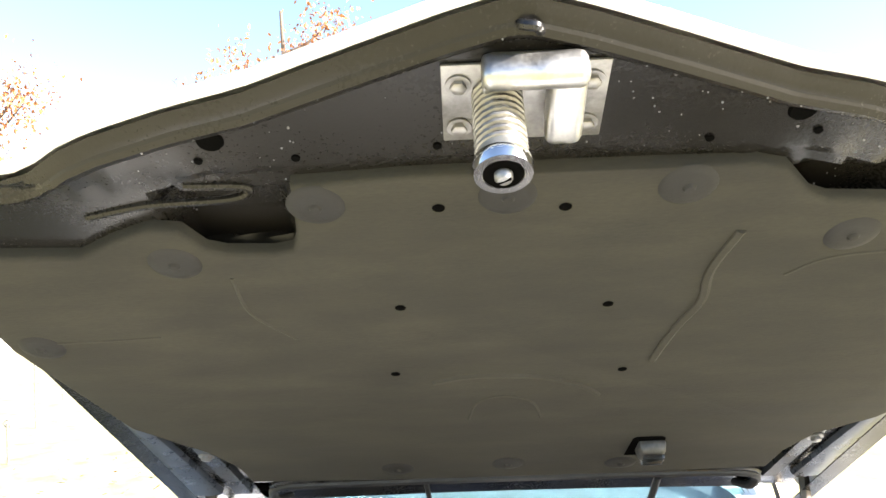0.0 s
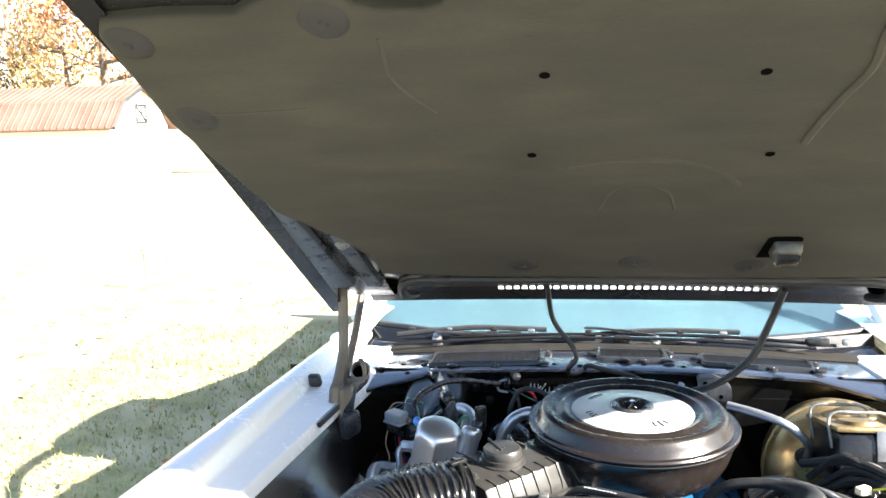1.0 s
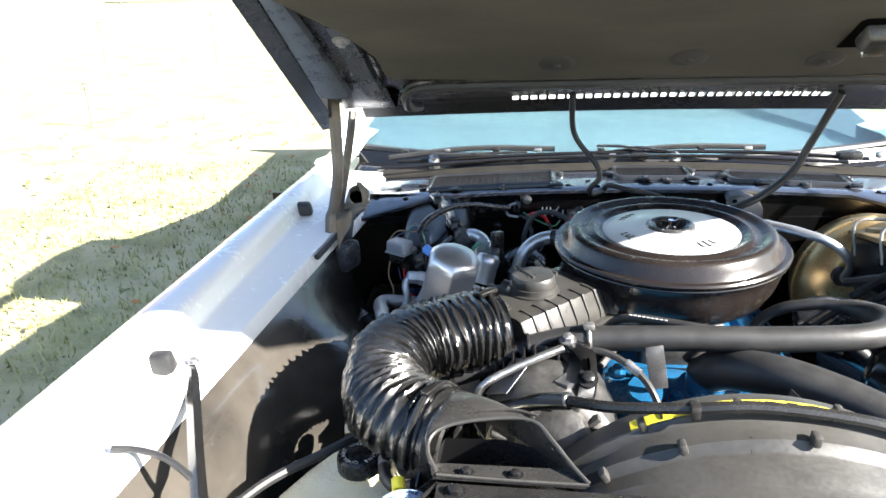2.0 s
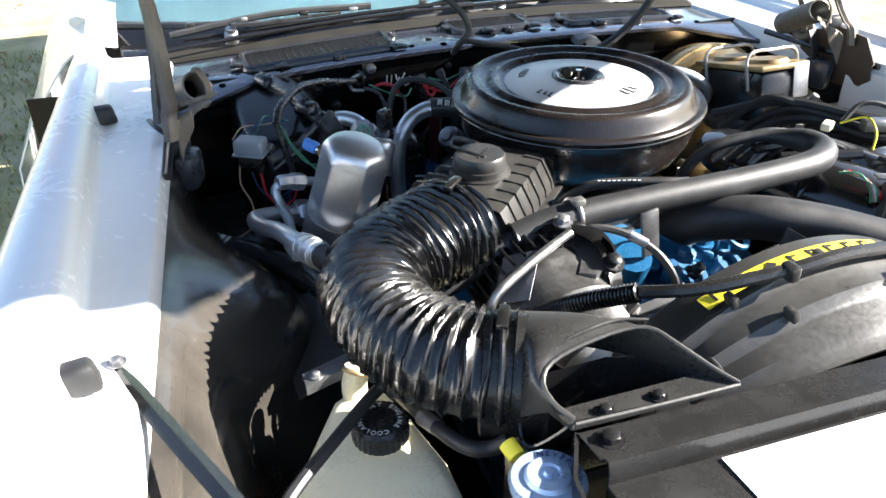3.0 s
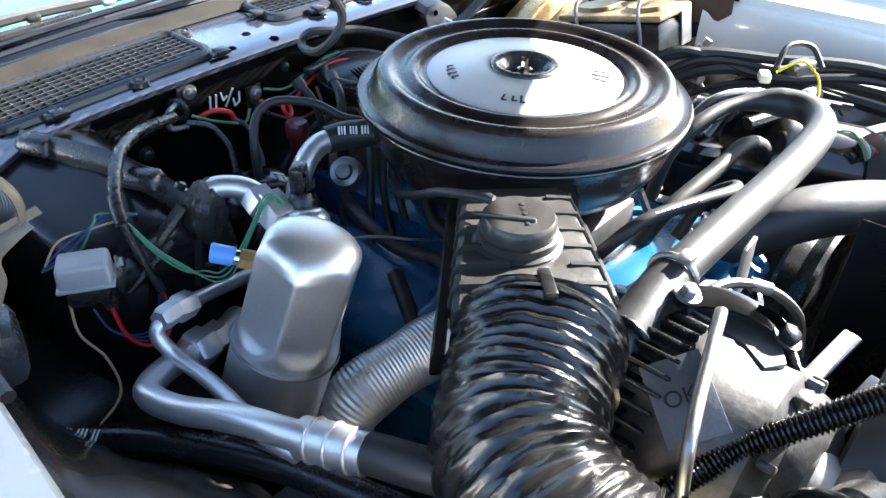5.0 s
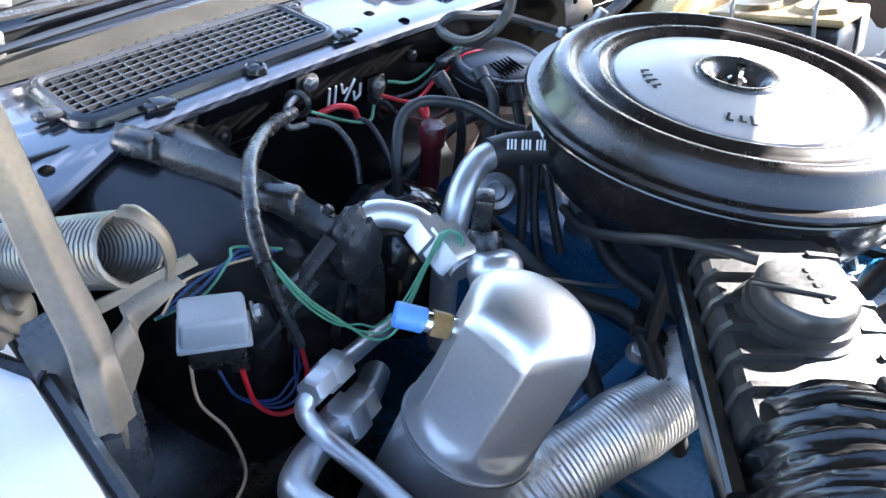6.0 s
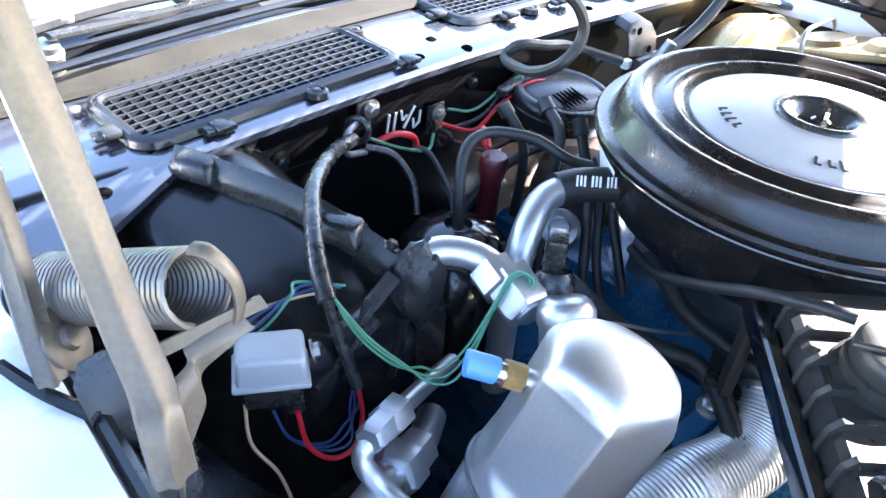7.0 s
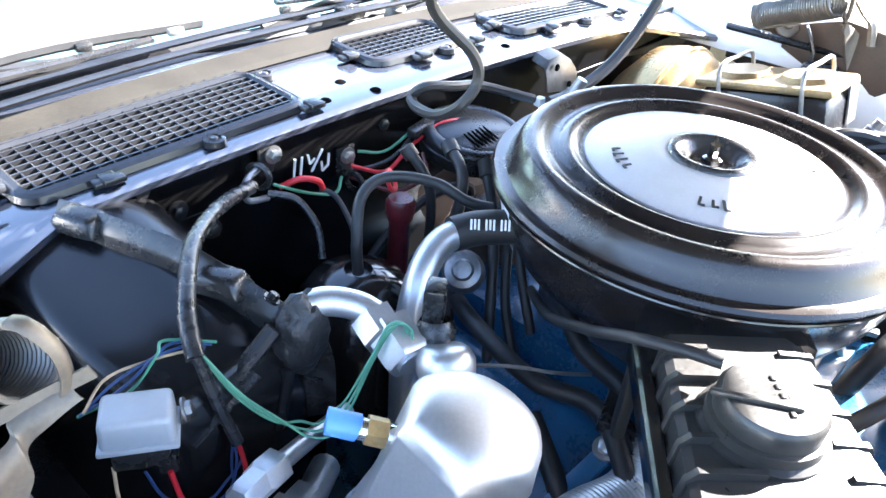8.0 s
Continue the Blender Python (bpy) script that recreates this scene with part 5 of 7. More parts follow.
# inlet scoop on the radiator support
sc = thing("inlet_scoop", (-0.13, 0.86, 0.893), "flat black plastic air inlet scoop screwed to the radiator support", "scoop")
mouth = [(-0.193, 0.840, 0.903), (-0.202, 0.856, 0.908), (-0.203, 0.872, 0.914), (-0.192, 0.884, 0.920), (-0.165, 0.890, 0.925), (-0.125, 0.893, 0.928), (-0.100, 0.888, 0.927), (-0.085, 0.872, 0.919), (-0.066, 0.848, 0.907), (-0.052, 0.832, 0.900)]
neck_c, neck_ax = Vector((-0.192, 0.930, 0.874)), Vector((-0.88, 0.45, 0)).normalized()
nu = neck_ax.cross(Vector((0, 0, 1))).normalized()
NM = 24
ml = spline(mouth, 8)
tot = [ml[int(round(k * (len(ml) - 1) / (NM - 1)))] for k in range(NM)]
floor_l = [Vector((-0.193, 0.840, 0.903)).lerp(Vector((-0.052, 0.832, 0.900)), k / 9) for k in range(1, 9)]
loopm = tot + floor_l[::-1]
NL = len(loopm)
nring = []
for k in range(NL):
    a = math.atan2(loopm[k].z - 0.905 + (0.02 if k < NM else -0.03), (loopm[k] - Vector((-0.135, 0.86, 0.905))).dot(nu))
    a = (math.pi * 1.0) * (1 - k / (NM - 1)) if k < NM else -math.pi * (k - NM + 1) / (NL - NM + 1)
    nring.append(neck_c + nu * (0.053 * math.cos(a)) + Vector((0, 0, 0.053 * math.sin(a))))
steps = [k / 8 for k in range(9)]
top_rows = [[loopm[k] * (1 - q) + nring[k] * q + Vector((0, 0, 0.006 * math.sin(q * 3.14))) for k in range(NM)] for q in steps]
part("top_shell", shell(loft(top_rows), 0.0025), "scoopp", sc, "curved top shell")
under = [NM - 1] + list(range(NM, NL)) + [0]
part("under_shell", shell(loft([[loopm[k] * (1 - q) + nring[k] * q + Vector((-0.012, 0.0, -0.022)) * math.sin(q * 3.14) - Vector((0, 0, 0.004)) for k in under] for q in steps]), 0.002), "gloss", sc, "glossy rounded underside")
part("mouth_rim", tube(tot, 0.0021, 8, raw=True), "shroudp", sc, "light worn rim")
fl = [(-0.203, 0.858), (-0.196, 0.837), (-0.055, 0.830), (-0.054, 0.836), (-0.072, 0.854)]
part("floor_plate", prism(fl, 0.8955, 0.8985), "scoopp", sc, "mounting plate")
part("throat", loft([[Vector((x, y, 0.897)) for x, y in ((-0.203, 0.858), (-0.072, 0.854), (-0.09, 0.884), (-0.13, 0.90), (-0.19, 0.90))], [Vector((x, y, 0.852)) for x, y in ((-0.205, 0.862), (-0.10, 0.866), (-0.11, 0.884), (-0.14, 0.90), (-0.20, 0.91))]], close=True, cap=False), "black", sc, "deep inlet throat")
part("throat_floor", prism([(-0.207, 0.86), (-0.095, 0.86), (-0.105, 0.89), (-0.14, 0.905), (-0.205, 0.915)], 0.850, 0.853), "dark", sc)
part("neck", lathe([(0.050, -0.02), (0.054, -0.018), (0.054, 0.03), (0.051, 0.032)], neck_c, neck_ax, 36), "satin", sc)
part("front_lip", tube([(-0.193, 0.838, 0.9), (-0.12, 0.834, 0.899), (-0.052, 0.831, 0.899)], 0.0017, 6), "shroudp", sc, "pale worn lip")
for x, y in ((-0.119, 0.842), (-0.165, 0.843)):
    part("screw", bolt((x, y, 0.8985), (0, 0, 1), 0.0048, 0.005), "black", sc, "black hex screw")
part("slot", box((-0.15, 0.915, 0.9245), (0.035, 0.005, 0.002), 0.001, Matrix.Rotation(radians(8), 4, "Z")), "dark", sc)
part("top_ridge", tube([(-0.195, 0.892, 0.922), (-0.165, 0.898, 0.929), (-0.125, 0.901, 0.932), (-0.098, 0.895, 0.930)], 0.0017, 6), "scoopp", sc)

# ---- fan shroud ----
SZ, SX = 0.632, 0.13
sh = thing("fan_shroud", (SX, 0.92, 0.36), "black plastic fan shroud with stepped arches and clips", "fan shroud")
prof = [(0.278, 0.975), (0.281, 0.972), (0.284, 0.955), (0.2835, 0.925), (0.29, 0.921), (0.298, 0.919), (0.299, 0.914), (0.296, 0.912), (0.292, 0.905), (0.287, 0.882), (0.279, 0.876), (0.276, 0.872), (0.272, 0.850), (0.266, 0.842), (0.262, 0.828)]
rows = []
for k in range(49):
    a = radians(-10 + 200 * k / 48)
    row = []
    for j, (r, y) in enumerate(prof):
        flat = max(0.0, (0.905 - y) / 0.077)
        dx = math.cos(a) * r * (1 + 0.25 * flat)
        row.append(Vector((SX + dx, y + 0.06 * flat * abs(math.cos(a)) ** 2, SZ + math.sin(a) * r)))
    rows.append(row)
shroud = part("shroud_shell", shell(loft(rows), 0.003), "shroudp", sh, angle=30)
for a, j in ((114, 5), (96, 5), (78, 5), (60, 5), (108, 9), (84, 9), (124, 9), (66, 9)):
    r, y = prof[j]
    t = radians(a)
    part("clip", box((SX + math.cos(t) * (r + 0.004), y - 0.002, SZ + math.sin(t) * (r + 0.004)), (0.008, 0.014, 0.012), 0.002, Matrix.Rotation(-(t - math.pi / 2), 4, "Y")), "shroudp", sh, "small black edge clip")
lab = loft([[Vector((SX + r * math.cos(t), y, SZ + r * math.sin(t))) for r, y in ((0.2862, 0.934), (0.2866, 0.936), (0.2863, 0.946), (0.2860, 0.952))] for t in [radians(117 - 42 * k / 20) for k in range(21)]])
part("caution_label", lab, "yellow", sh, "yellow caution label with unreadable black text")
for k in range(9):
    bm = bmesh.new()
    t = radians(114.5 - k * 4.3)
    m = Matrix.Translation((SX + 0.2868 * math.cos(t), 0.943, SZ + 0.2868 * math.sin(t))) @ Matrix.Rotation(-(t - math.pi / 2), 4, "Y")
    if k == 3:
        box((0, 0.001, 0), (0.009, 0.009, 0.0006), 0, m @ Matrix.Rotation(radians(45), 4, "Z"), bm)
    else:
        box((0, 0, 0), (0.003, 0.011, 0.0006), 0, m, bm)
        box((0.0045, 0.003, 0), (0.006, 0.003, 0.0006), 0, m, bm)
    part("label_bar", bm, "ink", sh)
part("side_panel", box((SX + 0.005, 0.845, 0.60), (0.70, 0.01, 0.46), 0.003), "shroudp", sh)

fan = thing("cooling_fan", (0.13, 1.02, 0.62), "dark metal engine cooling fan at rest", "fan")
part("hub", lathe([(0, -0.04), (0.06, -0.04), (0.075, -0.02), (0.075, 0.02), (0.05, 0.04), (0, 0.04)], (0.13, 1.03, 0.62), (0, 1, 0), 32), "black", fan)
for k in range(6):
    a = 2 * math.pi * k / 6 + 0.87
    m = Matrix.Translation((0.13, 1.01, 0.62)) @ Matrix.Rotation(a, 4, "Y") @ Matrix.Rotation(radians(28), 4, "X")
    part("blade", prism([(0.06, -0.03), (0.15, -0.045), (0.255, -0.05), (0.26, 0.045), (0.15, 0.04), (0.06, 0.03)], -0.001, 0.001, m), "black", fan)
pul = thing("water_pump", (0.12, 1.12, 0.65), "blue painted water pump with black pulley", "water pump")
part("body", lathe([(0.0, -0.05), (0.05, -0.05), (0.06, -0.03), (0.085, 0.0), (0.085, 0.05), (0, 0.05)], (0.12, 1.16, 0.70), (0, 1, 0), 24), "blue", pul)
part("pulley", lathe([(0, -0.02), (0.02, -0.02), (0.06, -0.01), (0.085, -0.02), (0.09, -0.015), (0.078, 0.0), (0.09, 0.015), (0.085, 0.02), (0, 0.02)], (0.125, 1.075, 0.66), (0, 1, 0), 40), "black", pul)
part("pulley", lathe([(0, -0.02), (0.06, -0.01), (0.075, -0.02), (0.078, -0.015), (0.068, 0.0), (0.078, 0.015), (0.075, 0.02), (0, 0.02)], (0.26, 1.09, 0.73), (0, 1, 0), 40), "black", pul)
part("outlet", tube([(0.08, 1.15, 0.74), (0.05, 1.13, 0.79), (0.045, 1.115, 0.83)], 0.022, 12), "blue", pul)
part("strap", box((0.055, 1.105, 0.865), (0.022, 0.004, 0.06), 0.001, Matrix.Rotation(radians(-10), 4, "Y")), "dull", pul, "grey metal strap")

# ---- engine ----
eng = thing("engine", (0.12, 1.4, 0.3), "blue painted V8 engine block and heads", "engine")
part("block", box((0.12, 1.42, 0.52), (0.36, 0.52, 0.40), 0.02), "blue", eng)
part("intake_manifold", box((0.12, 1.40, 0.735), (0.22, 0.46, 0.09), 0.015), "blue", eng)
part("front_runner", box((0.12, 1.205, 0.755), (0.24, 0.09, 0.07), 0.018), "blue", eng)
for s in (-1, 1):
    rc = Matrix.Rotation(radians(38 * s), 4, "Y")
    c = Vector((0.12 + s * 0.165, 1.42, 0.70))
    vc = part("valve_cover", box(c, (0.13, 0.47, 0.075), 0.018, rc, None, 3, 0.86), "blue", eng, "blue valve cover")
    part("cover_flange", box(c - rc.to_3x3() @ Vector((0, 0, 0.037)), (0.145, 0.49, 0.008), 0.003, rc), "blue", vc)
    for yy in (1.23, 1.36, 1.5, 1.62):
        part("bolt", bolt(c + rc.to_3x3() @ Vector((-0.066 * s, yy - 1.42, -0.033)), rc.to_3x3() @ Vector((0, 0, 1)), 0.006, 0.007), "dull", vc)
part("thermostat_housing", lathe([(0.036, 0), (0.036, 0.012), (0.026, 0.016), (0.026, 0.04), (0, 0.045)], (0.13, 1.165, 0.79), (0, -0.3, 1), 24), "blue", eng, "blue thermostat housing")
for x, y, z in ((0.05, 1.17, 0.80), (0.09, 1.14, 0.795), (0.175, 1.15, 0.80), (0.02, 1.20, 0.80), (0.21, 1.19, 0.80), (0.12, 1.12, 0.81)):
    part("bolt", bolt((x, y, z), (0, -0.2, 1), 0.008, 0.012), "blue", eng)
for x, y, z, r in ((0.06, 1.13, 0.765, 0.022), (0.135, 1.118, 0.778, 0.024), (0.205, 1.135, 0.772, 0.020)):
    part("boss", lathe([(r * 1.25, -0.04), (r * 1.2, -0.012), (r, -0.006), (r, 0.004), (r * 0.86, 0.008), (r * 0.55, 0.008), (r * 0.5, 0.0), (0, 0.0)], (x, y, z), (0.1, -0.5, 1), 24), "blue", eng, "round cast boss")
for x, y, z, a, d in ((0.14, 1.140, 0.792, 25, (0.014, 0.030, 0.020)), (0.104, 1.128, 0.790, -35, (0.012, 0.024, 0.018)), (0.175, 1.150, 0.785, 60, (0.010, 0.034, 0.016)), (0.08, 1.150, 0.792, 10, (0.018, 0.012, 0.016)), (0.205, 1.165, 0.790, -20, (0.012, 0.020, 0.022))):
    part("lug", box((x, y, z), d, 0.0035, Matrix.Rotation(radians(a), 4, "Z") @ Matrix.Rotation(radians(18), 4, "X"), None, 2, 0.8), "blue", eng, "cast lug")
part("bleed_plug", lathe([(0.010, 0.0), (0.010, 0.006), (0.007, 0.008), (0.007, 0.018), (0.004, 0.020), (0, 0.020)], (0.135, 1.115, 0.786), (0.2, -0.6, 1), 6), "satin", eng, "black plug")
part("clip", shell(loft([[Vector((0.118 + 0.016 * k, 1.172, 0.800 + 0.002 * k)), Vector((0.120 + 0.016 * k, 1.168, 0.826)), Vector((0.121 + 0.016 * k, 1.178, 0.831)), Vector((0.121 + 0.016 * k, 1.186, 0.826))] for k in (0, 0.5, 1)]), 0.0015), "dull", eng, "bent steel clip")
part("water_neck", ring((0.225, 1.150, 0.800), (0.3, -0.5, 1), 0.017, 0.004, 24), "blue", eng, "raised blue neck rim")
part("drain_cock", lathe([(0.006, 0), (0.006, 0.012), (0.009, 0.013), (0.009, 0.018), (0.004, 0.02), (0.004, 0.03), (0, 0.03)], (0.072, 1.076, 0.785), (0.4, -0.3, 0.8), 10), "dull", eng, "small steel cock")
part("sensor", lathe([(0.009, 0), (0.009, 0.01), (0.006, 0.012), (0.006, 0.03), (0, 0.03)], (0.17, 1.19, 0.80), (0.1, -0.2, 1), 12), "chrome", eng)

# ---- alternator ----
alt = thing("alternator", (-0.05, 1.06, 0.74), "dull silver alternator with a pencilled mark, on steel brackets", "alternator")
AC = Vector((-0.078, 1.075, 0.800))
body = part("body", lathe([(0, -0.075), (0.03, -0.075), (0.062, -0.070), (0.078, -0.055), (0.082, -0.010), (0.084, -0.006), (0.084, 0.012), (0.081, 0.016), (0.079, 0.048), (0.062, 0.07), (0.02, 0.075), (0, 0.075)], AC, (0, 1, 0), 40), "cast", alt)
for k in range(16):
    a = 2 * math.pi * k / 16
    part("cooling_rib", box(AC + Vector((0.060 * math.cos(a), -0.066, 0.060 * math.sin(a))), (0.034, 0.012, 0.007), 0.002, Matrix.Rotation(-a, 4, "Y")), "cast", alt)
part("pulley", lathe([(0, -0.03), (0.03, -0.03), (0.038, -0.014), (0.028, 0), (0.038, 0.014), (0.03, 0.03), (0, 0.03)], AC + Vector((0, -0.105, 0)), (0, 1, 0), 32), "steel", alt)
# flat marked face on top of the body
tagm = Matrix.Translation(AC + Vector((-0.049, -0.002, 0.0685))) @ Matrix.Rotation(radians(-36), 4, "Y") @ Matrix.Rotation(radians(-42), 4, "Z")
part("marked_face", box((0, 0, 0), (0.044, 0.062, 0.0012), 0.0003, tagm), "paper", alt, "smooth grey face with a pencilled mark")
txt = bpy.data.curves.new("tag_text", "FONT")
txt.body, txt.size, txt.extrude = "OK", 0.017, 0.0002
tob = bpy.data.objects.new("tag_text", txt)
tob.matrix_world = tagm @ Matrix.Translation((-0.014, -0.004, 0.0012))
scene.collection.objects.link(tob)
txt.materials.append(M["ink"])
tob.parent = alt
tob.matrix_parent_inverse = Matrix.Translation(-alt.location)
for k in range(7):
    a = radians(100 + 9 * k)
    part("case_slot", box(AC + Vector((0.0815 * math.cos(a), 0.045, 0.0815 * math.sin(a))), (0.008, 0.030, 0.004), 0.001, Matrix.Rotation(-a, 4, "Y")), "dark", alt)
brk = [(-0.088, 1.128, 0.884), (-0.055, 1.115, 0.892), (-0.036, 1.085, 0.895), (-0.034, 1.05, 0.889), (-0.040, 1.022, 0.868), (-0.045, 1.008, 0.835)]
part("adjusting_bracket", shell(loft([[Vector(p) + Vector((-0.010, -0.006, 0)), Vector(p) + Vector((-0.004, 0, 0.004)), Vector(p) + Vector((0.010, 0.006, 0.002)), Vector(p) + Vector((0.011, 0.006, -0.012))] for p in spline(brk, 5)]), 0.004), "gloss", alt, "black curved bracket")
part("top_plate", prism([(-0.062, 1.122), (-0.040, 1.118), (-0.026, 1.085), (-0.032, 1.045), (-0.060, 1.030), (-0.074, 1.040), (-0.060, 1.060), (-0.054, 1.085), (-0.066, 1.108)], 0.876, 0.882), "dull", alt, "dull steel mounting plate")
for k in range(11):
    a = radians(64 + 9.5 * k)
    part("fin", box(AC + Vector((0.084 * math.cos(a), 0.030, 0.084 * math.sin(a))), (0.010, 0.036, 0.0032), 0.001, Matrix.Rotation(-a, 4, "Y")), "black", alt, "black cooling fin")
part("bracket_slot", tube([(-0.0335, 1.066, 0.8975), (-0.0325, 1.052, 0.8955), (-0.0345, 1.038, 0.8885)], 0.0034, 8, 5, oval=(1, 0.4)), "dark", alt, "adjusting slot")
part("bracket_bolt", bolt((-0.036, 1.040, 0.885), (0.1, -0.5, 1), 0.008, 0.008), "black", alt)
part("bracket_bolt", bolt((-0.055, 1.112, 0.897), (0, -0.2, 1), 0.007, 0.008), "dull", alt)
part("end_cover", lathe([(0.045, 0.0), (0.043, 0.02), (0.030, 0.028), (0, 0.03)], (-0.075, 1.012, 0.825), (-0.3, -0.8, 0.5), 24), "cast", alt, "pale cast end cover")
part("stay_rod", tube([(-0.062, 1.083, 0.902), (-0.072, 1.080, 0.900), (-0.12, 1.066, 0.884), (-0.161, 1.052, 0.864), (-0.17, 1.045, 0.83)], 0.0050, 10), "bright", alt, "bright steel stay rod")
part("brace", box((0.0, 1.017, 0.835), (0.105, 0.016, 0.005), 0.002, Matrix.Rotation(radians(-12), 4, "Z") @ Matrix.Rotation(radians(-18), 4, "Y")), "alu", alt, "bright steel brace")
part("brace", box((-0.02, 0.985, 0.822), (0.10, 0.016, 0.005), 0.002, Matrix.Rotation(radians(-12), 4, "Z") @ Matrix.Rotation(radians(-18), 4, "Y")), "alu", alt)
part("blue_lug", box((-0.02, 0.992, 0.785), (0.05, 0.03, 0.03), 0.008, Matrix.Rotation(radians(25), 4, "Z")), "blue", alt, "blue painted lug")
part("cable", tube([(-0.06, 1.11, 0.885), (-0.01, 1.10, 0.888), (0.03, 1.075, 0.872), (0.05, 1.05, 0.845), (0.06, 1.04, 0.80)], 0.0045, 8), "rubber", alt, "black cable with bright sleeve")
part("cable_sleeve", tube([(0.015, 1.088, 0.881), (0.03, 1.075, 0.873)], 0.0056, 10, 3), "dull", alt)

# ---- coolant hoses ----
hh = thing("heater_hose", (0.1, 1.13, 0.87), "grey-black heater hose with a steel clamp, looped at its end", "hose")
part("hose", tube([(-0.20, 1.125, 0.838), (-0.14, 1.132, 0.858), (-0.09, 1.135, 0.875), (-0.03, 1.136, 0.887), (0.08, 1.132, 0.892), (0.20, 1.128, 0.895), (0.295, 1.132, 0.897), (0.338, 1.150, 0.897), (0.352, 1.178, 0.896), (0.338, 1.21, 0.895), (0.30, 1.235, 0.893), (0.25, 1.25, 0.88), (0.22, 1.26, 0.85), (0.21, 1.265, 0.80)], lambda s, i: 0.0165 - 0.0085 * max(0.0, min(1.0, (s - 0.655) / 0.09)), 16, 8), "rubber", hh)
part("sleeve", tube([(-0.10, 1.1345, 0.872), (-0.065, 1.1355, 0.881), (-0.03, 1.136, 0.887)], 0.0195, 16, 3), "rubber", hh)
cl = part("clamp", ring((-0.028, 1.136, 0.888), (1, 0.05, 0.05), 0.0195, 0.003, 24), "steel", hh, "steel hose clamp")
part("clamp_screw", box((-0.028, 1.128, 0.910), (0.014, 0.012, 0.008), 0.002), "steel", cl)
part("clamp", ring((-0.10, 1.1345, 0.872), (1, -0.03, 0.27), 0.0195, 0.0028, 24), "black", hh)
rh = thing("radiator_hose", (0.25, 1.06, 0.82), "thick grey-black upper radiator hose", "hose")
part("hose", tube([(0.13, 1.165, 0.82), (0.145, 1.13, 0.85), (0.19, 1.09, 0.866), (0.25, 1.05, 0.862), (0.31, 1.0, 0.852), (0.37, 0.955, 0.846), (0.43, 0.915, 0.84), (0.47, 0.89, 0.835)], 0.0265, 18, 8), "rubber", rh)
part("clamp", ring((0.352, 0.968, 0.848), (0.8, -0.6, -0.08), 0.0285, 0.003, 28), "steel", rh, "steel hose clamp")
part("clamp_screw", box((0.352, 0.966, 0.878), (0.014, 0.012, 0.008), 0.002), "steel", rh)

# wiring conduit along the shroud
wc = thing("wire_conduit", (-0.03, 0.95, 0.88), "black corrugated wire conduit clipped along the shroud", "conduit")
cp = even(spline([(-0.185, 1.065, 0.812), (-0.13, 1.03, 0.850), (-0.095, 0.99, 0.885), (-0.062, 0.957, 0.908)], 30), 0.0012)
part("corrugated_tube", tube(cp, lambda s, i: 0.0085 + (0.0012 if i % 3 else -0.0008), 12, raw=True), "gloss", wc)
part("cable", tube([(-0.062, 0.957, 0.908), (-0.02, 0.925, 0.922), (0.054, 0.908, 0.934), (0.13, 0.906, 0.9375), (0.25, 0.908, 0.915), (0.36, 0.92, 0.85)], 0.0062, 8), "satin", wc)
part("clip", box((0.054, 0.905, 0.934), (0.010, 0.016, 0.015), 0.002), "satin", wc, "black cable clip")

# ---- A/C accumulator and its lines ----
T, Bt = Vector((-0.213, 1.350, 0.922)), Vector((-0.268, 1.392, 0.700))
aax = (T - Bt).normalized()
acc = thing("accumulator", Bt, "dented bare-aluminium air-conditioning accumulator can", "accumulator")
LH = (T - Bt).length


def dents(a, h):
    """Six flats pressed into the shoulder of the can below its round top, arched at their lower ends."""
    b = (a + 0.35) % (math.pi / 3) - math.pi / 6
    low = 0.034 + 0.010 * math.cos(3 * b)
    q = (h - (LH - 0.056)) / (low if h < LH - 0.056 else 0.044)
    flat = math.cos(math.pi / 6) / math.cos(b)
    return 1.0 - (1.0 - flat * 0.985) * math.exp(-abs(q) ** 9)


part("can", lathe([(0, 0), (0.030, 0.0), (0.042, 0.008), (0.0445, 0.02), (0.0445, LH - 0.118), (0.0452, LH - 0.114), (0.0452, LH - 0.111), (0.0445, LH - 0.108)] + [(0.0445, LH - 0.106 + 0.0015 * k) for k in range(1, 57)] + [(0.0440, LH - 0.0205), (0.0428, LH - 0.0165), (0.0402, LH - 0.0118), (0.0360, LH - 0.0072), (0.0300, LH - 0.0035), (0.0220, LH - 0.0008), (0.012, LH + 0.0007), (0, LH + 0.0012)], Bt, aax, 144, wob=dents), "alu", acc, angle=60)
part("weld_bead", ring(Bt + aax * (LH - 0.112), aax, 0.0452, 0.0018, 60), "dull", acc)
nk = Vector((-0.157, 1.432, 0.872))
part("top_port", lathe([(0.018, -0.03), (0.018, 0.0), (0.0195, 0.003), (0.0195, 0.012), (0.016, 0.018), (0.013, 0.02), (0, 0.02)], nk - Vector((0.012, 0.018, 0.0)), (0.25, 0.4, 1), 24), "alu", acc, "round aluminium outlet")
part("plug", box(nk + Vector((0.005, 0.012, 0.034)), (0.020, 0.014, 0.030), 0.003, Matrix.Rotation(radians(35), 4, "Z")), "satin", acc, "black sensor plug")
part("plug_collar", lathe([(0.013, 0.0), (0.014, 0.01), (0.011, 0.016)], nk + Vector((0.0, 0.004, 0.008)), (0.25, 0.3, 1), 18), "satin", acc)
part("service_port", tube([(-0.232, 1.378, 0.888), (-0.262, 1.408, 0.899)], 0.0065, 10, 3), "chrome", acc, "brass service port")
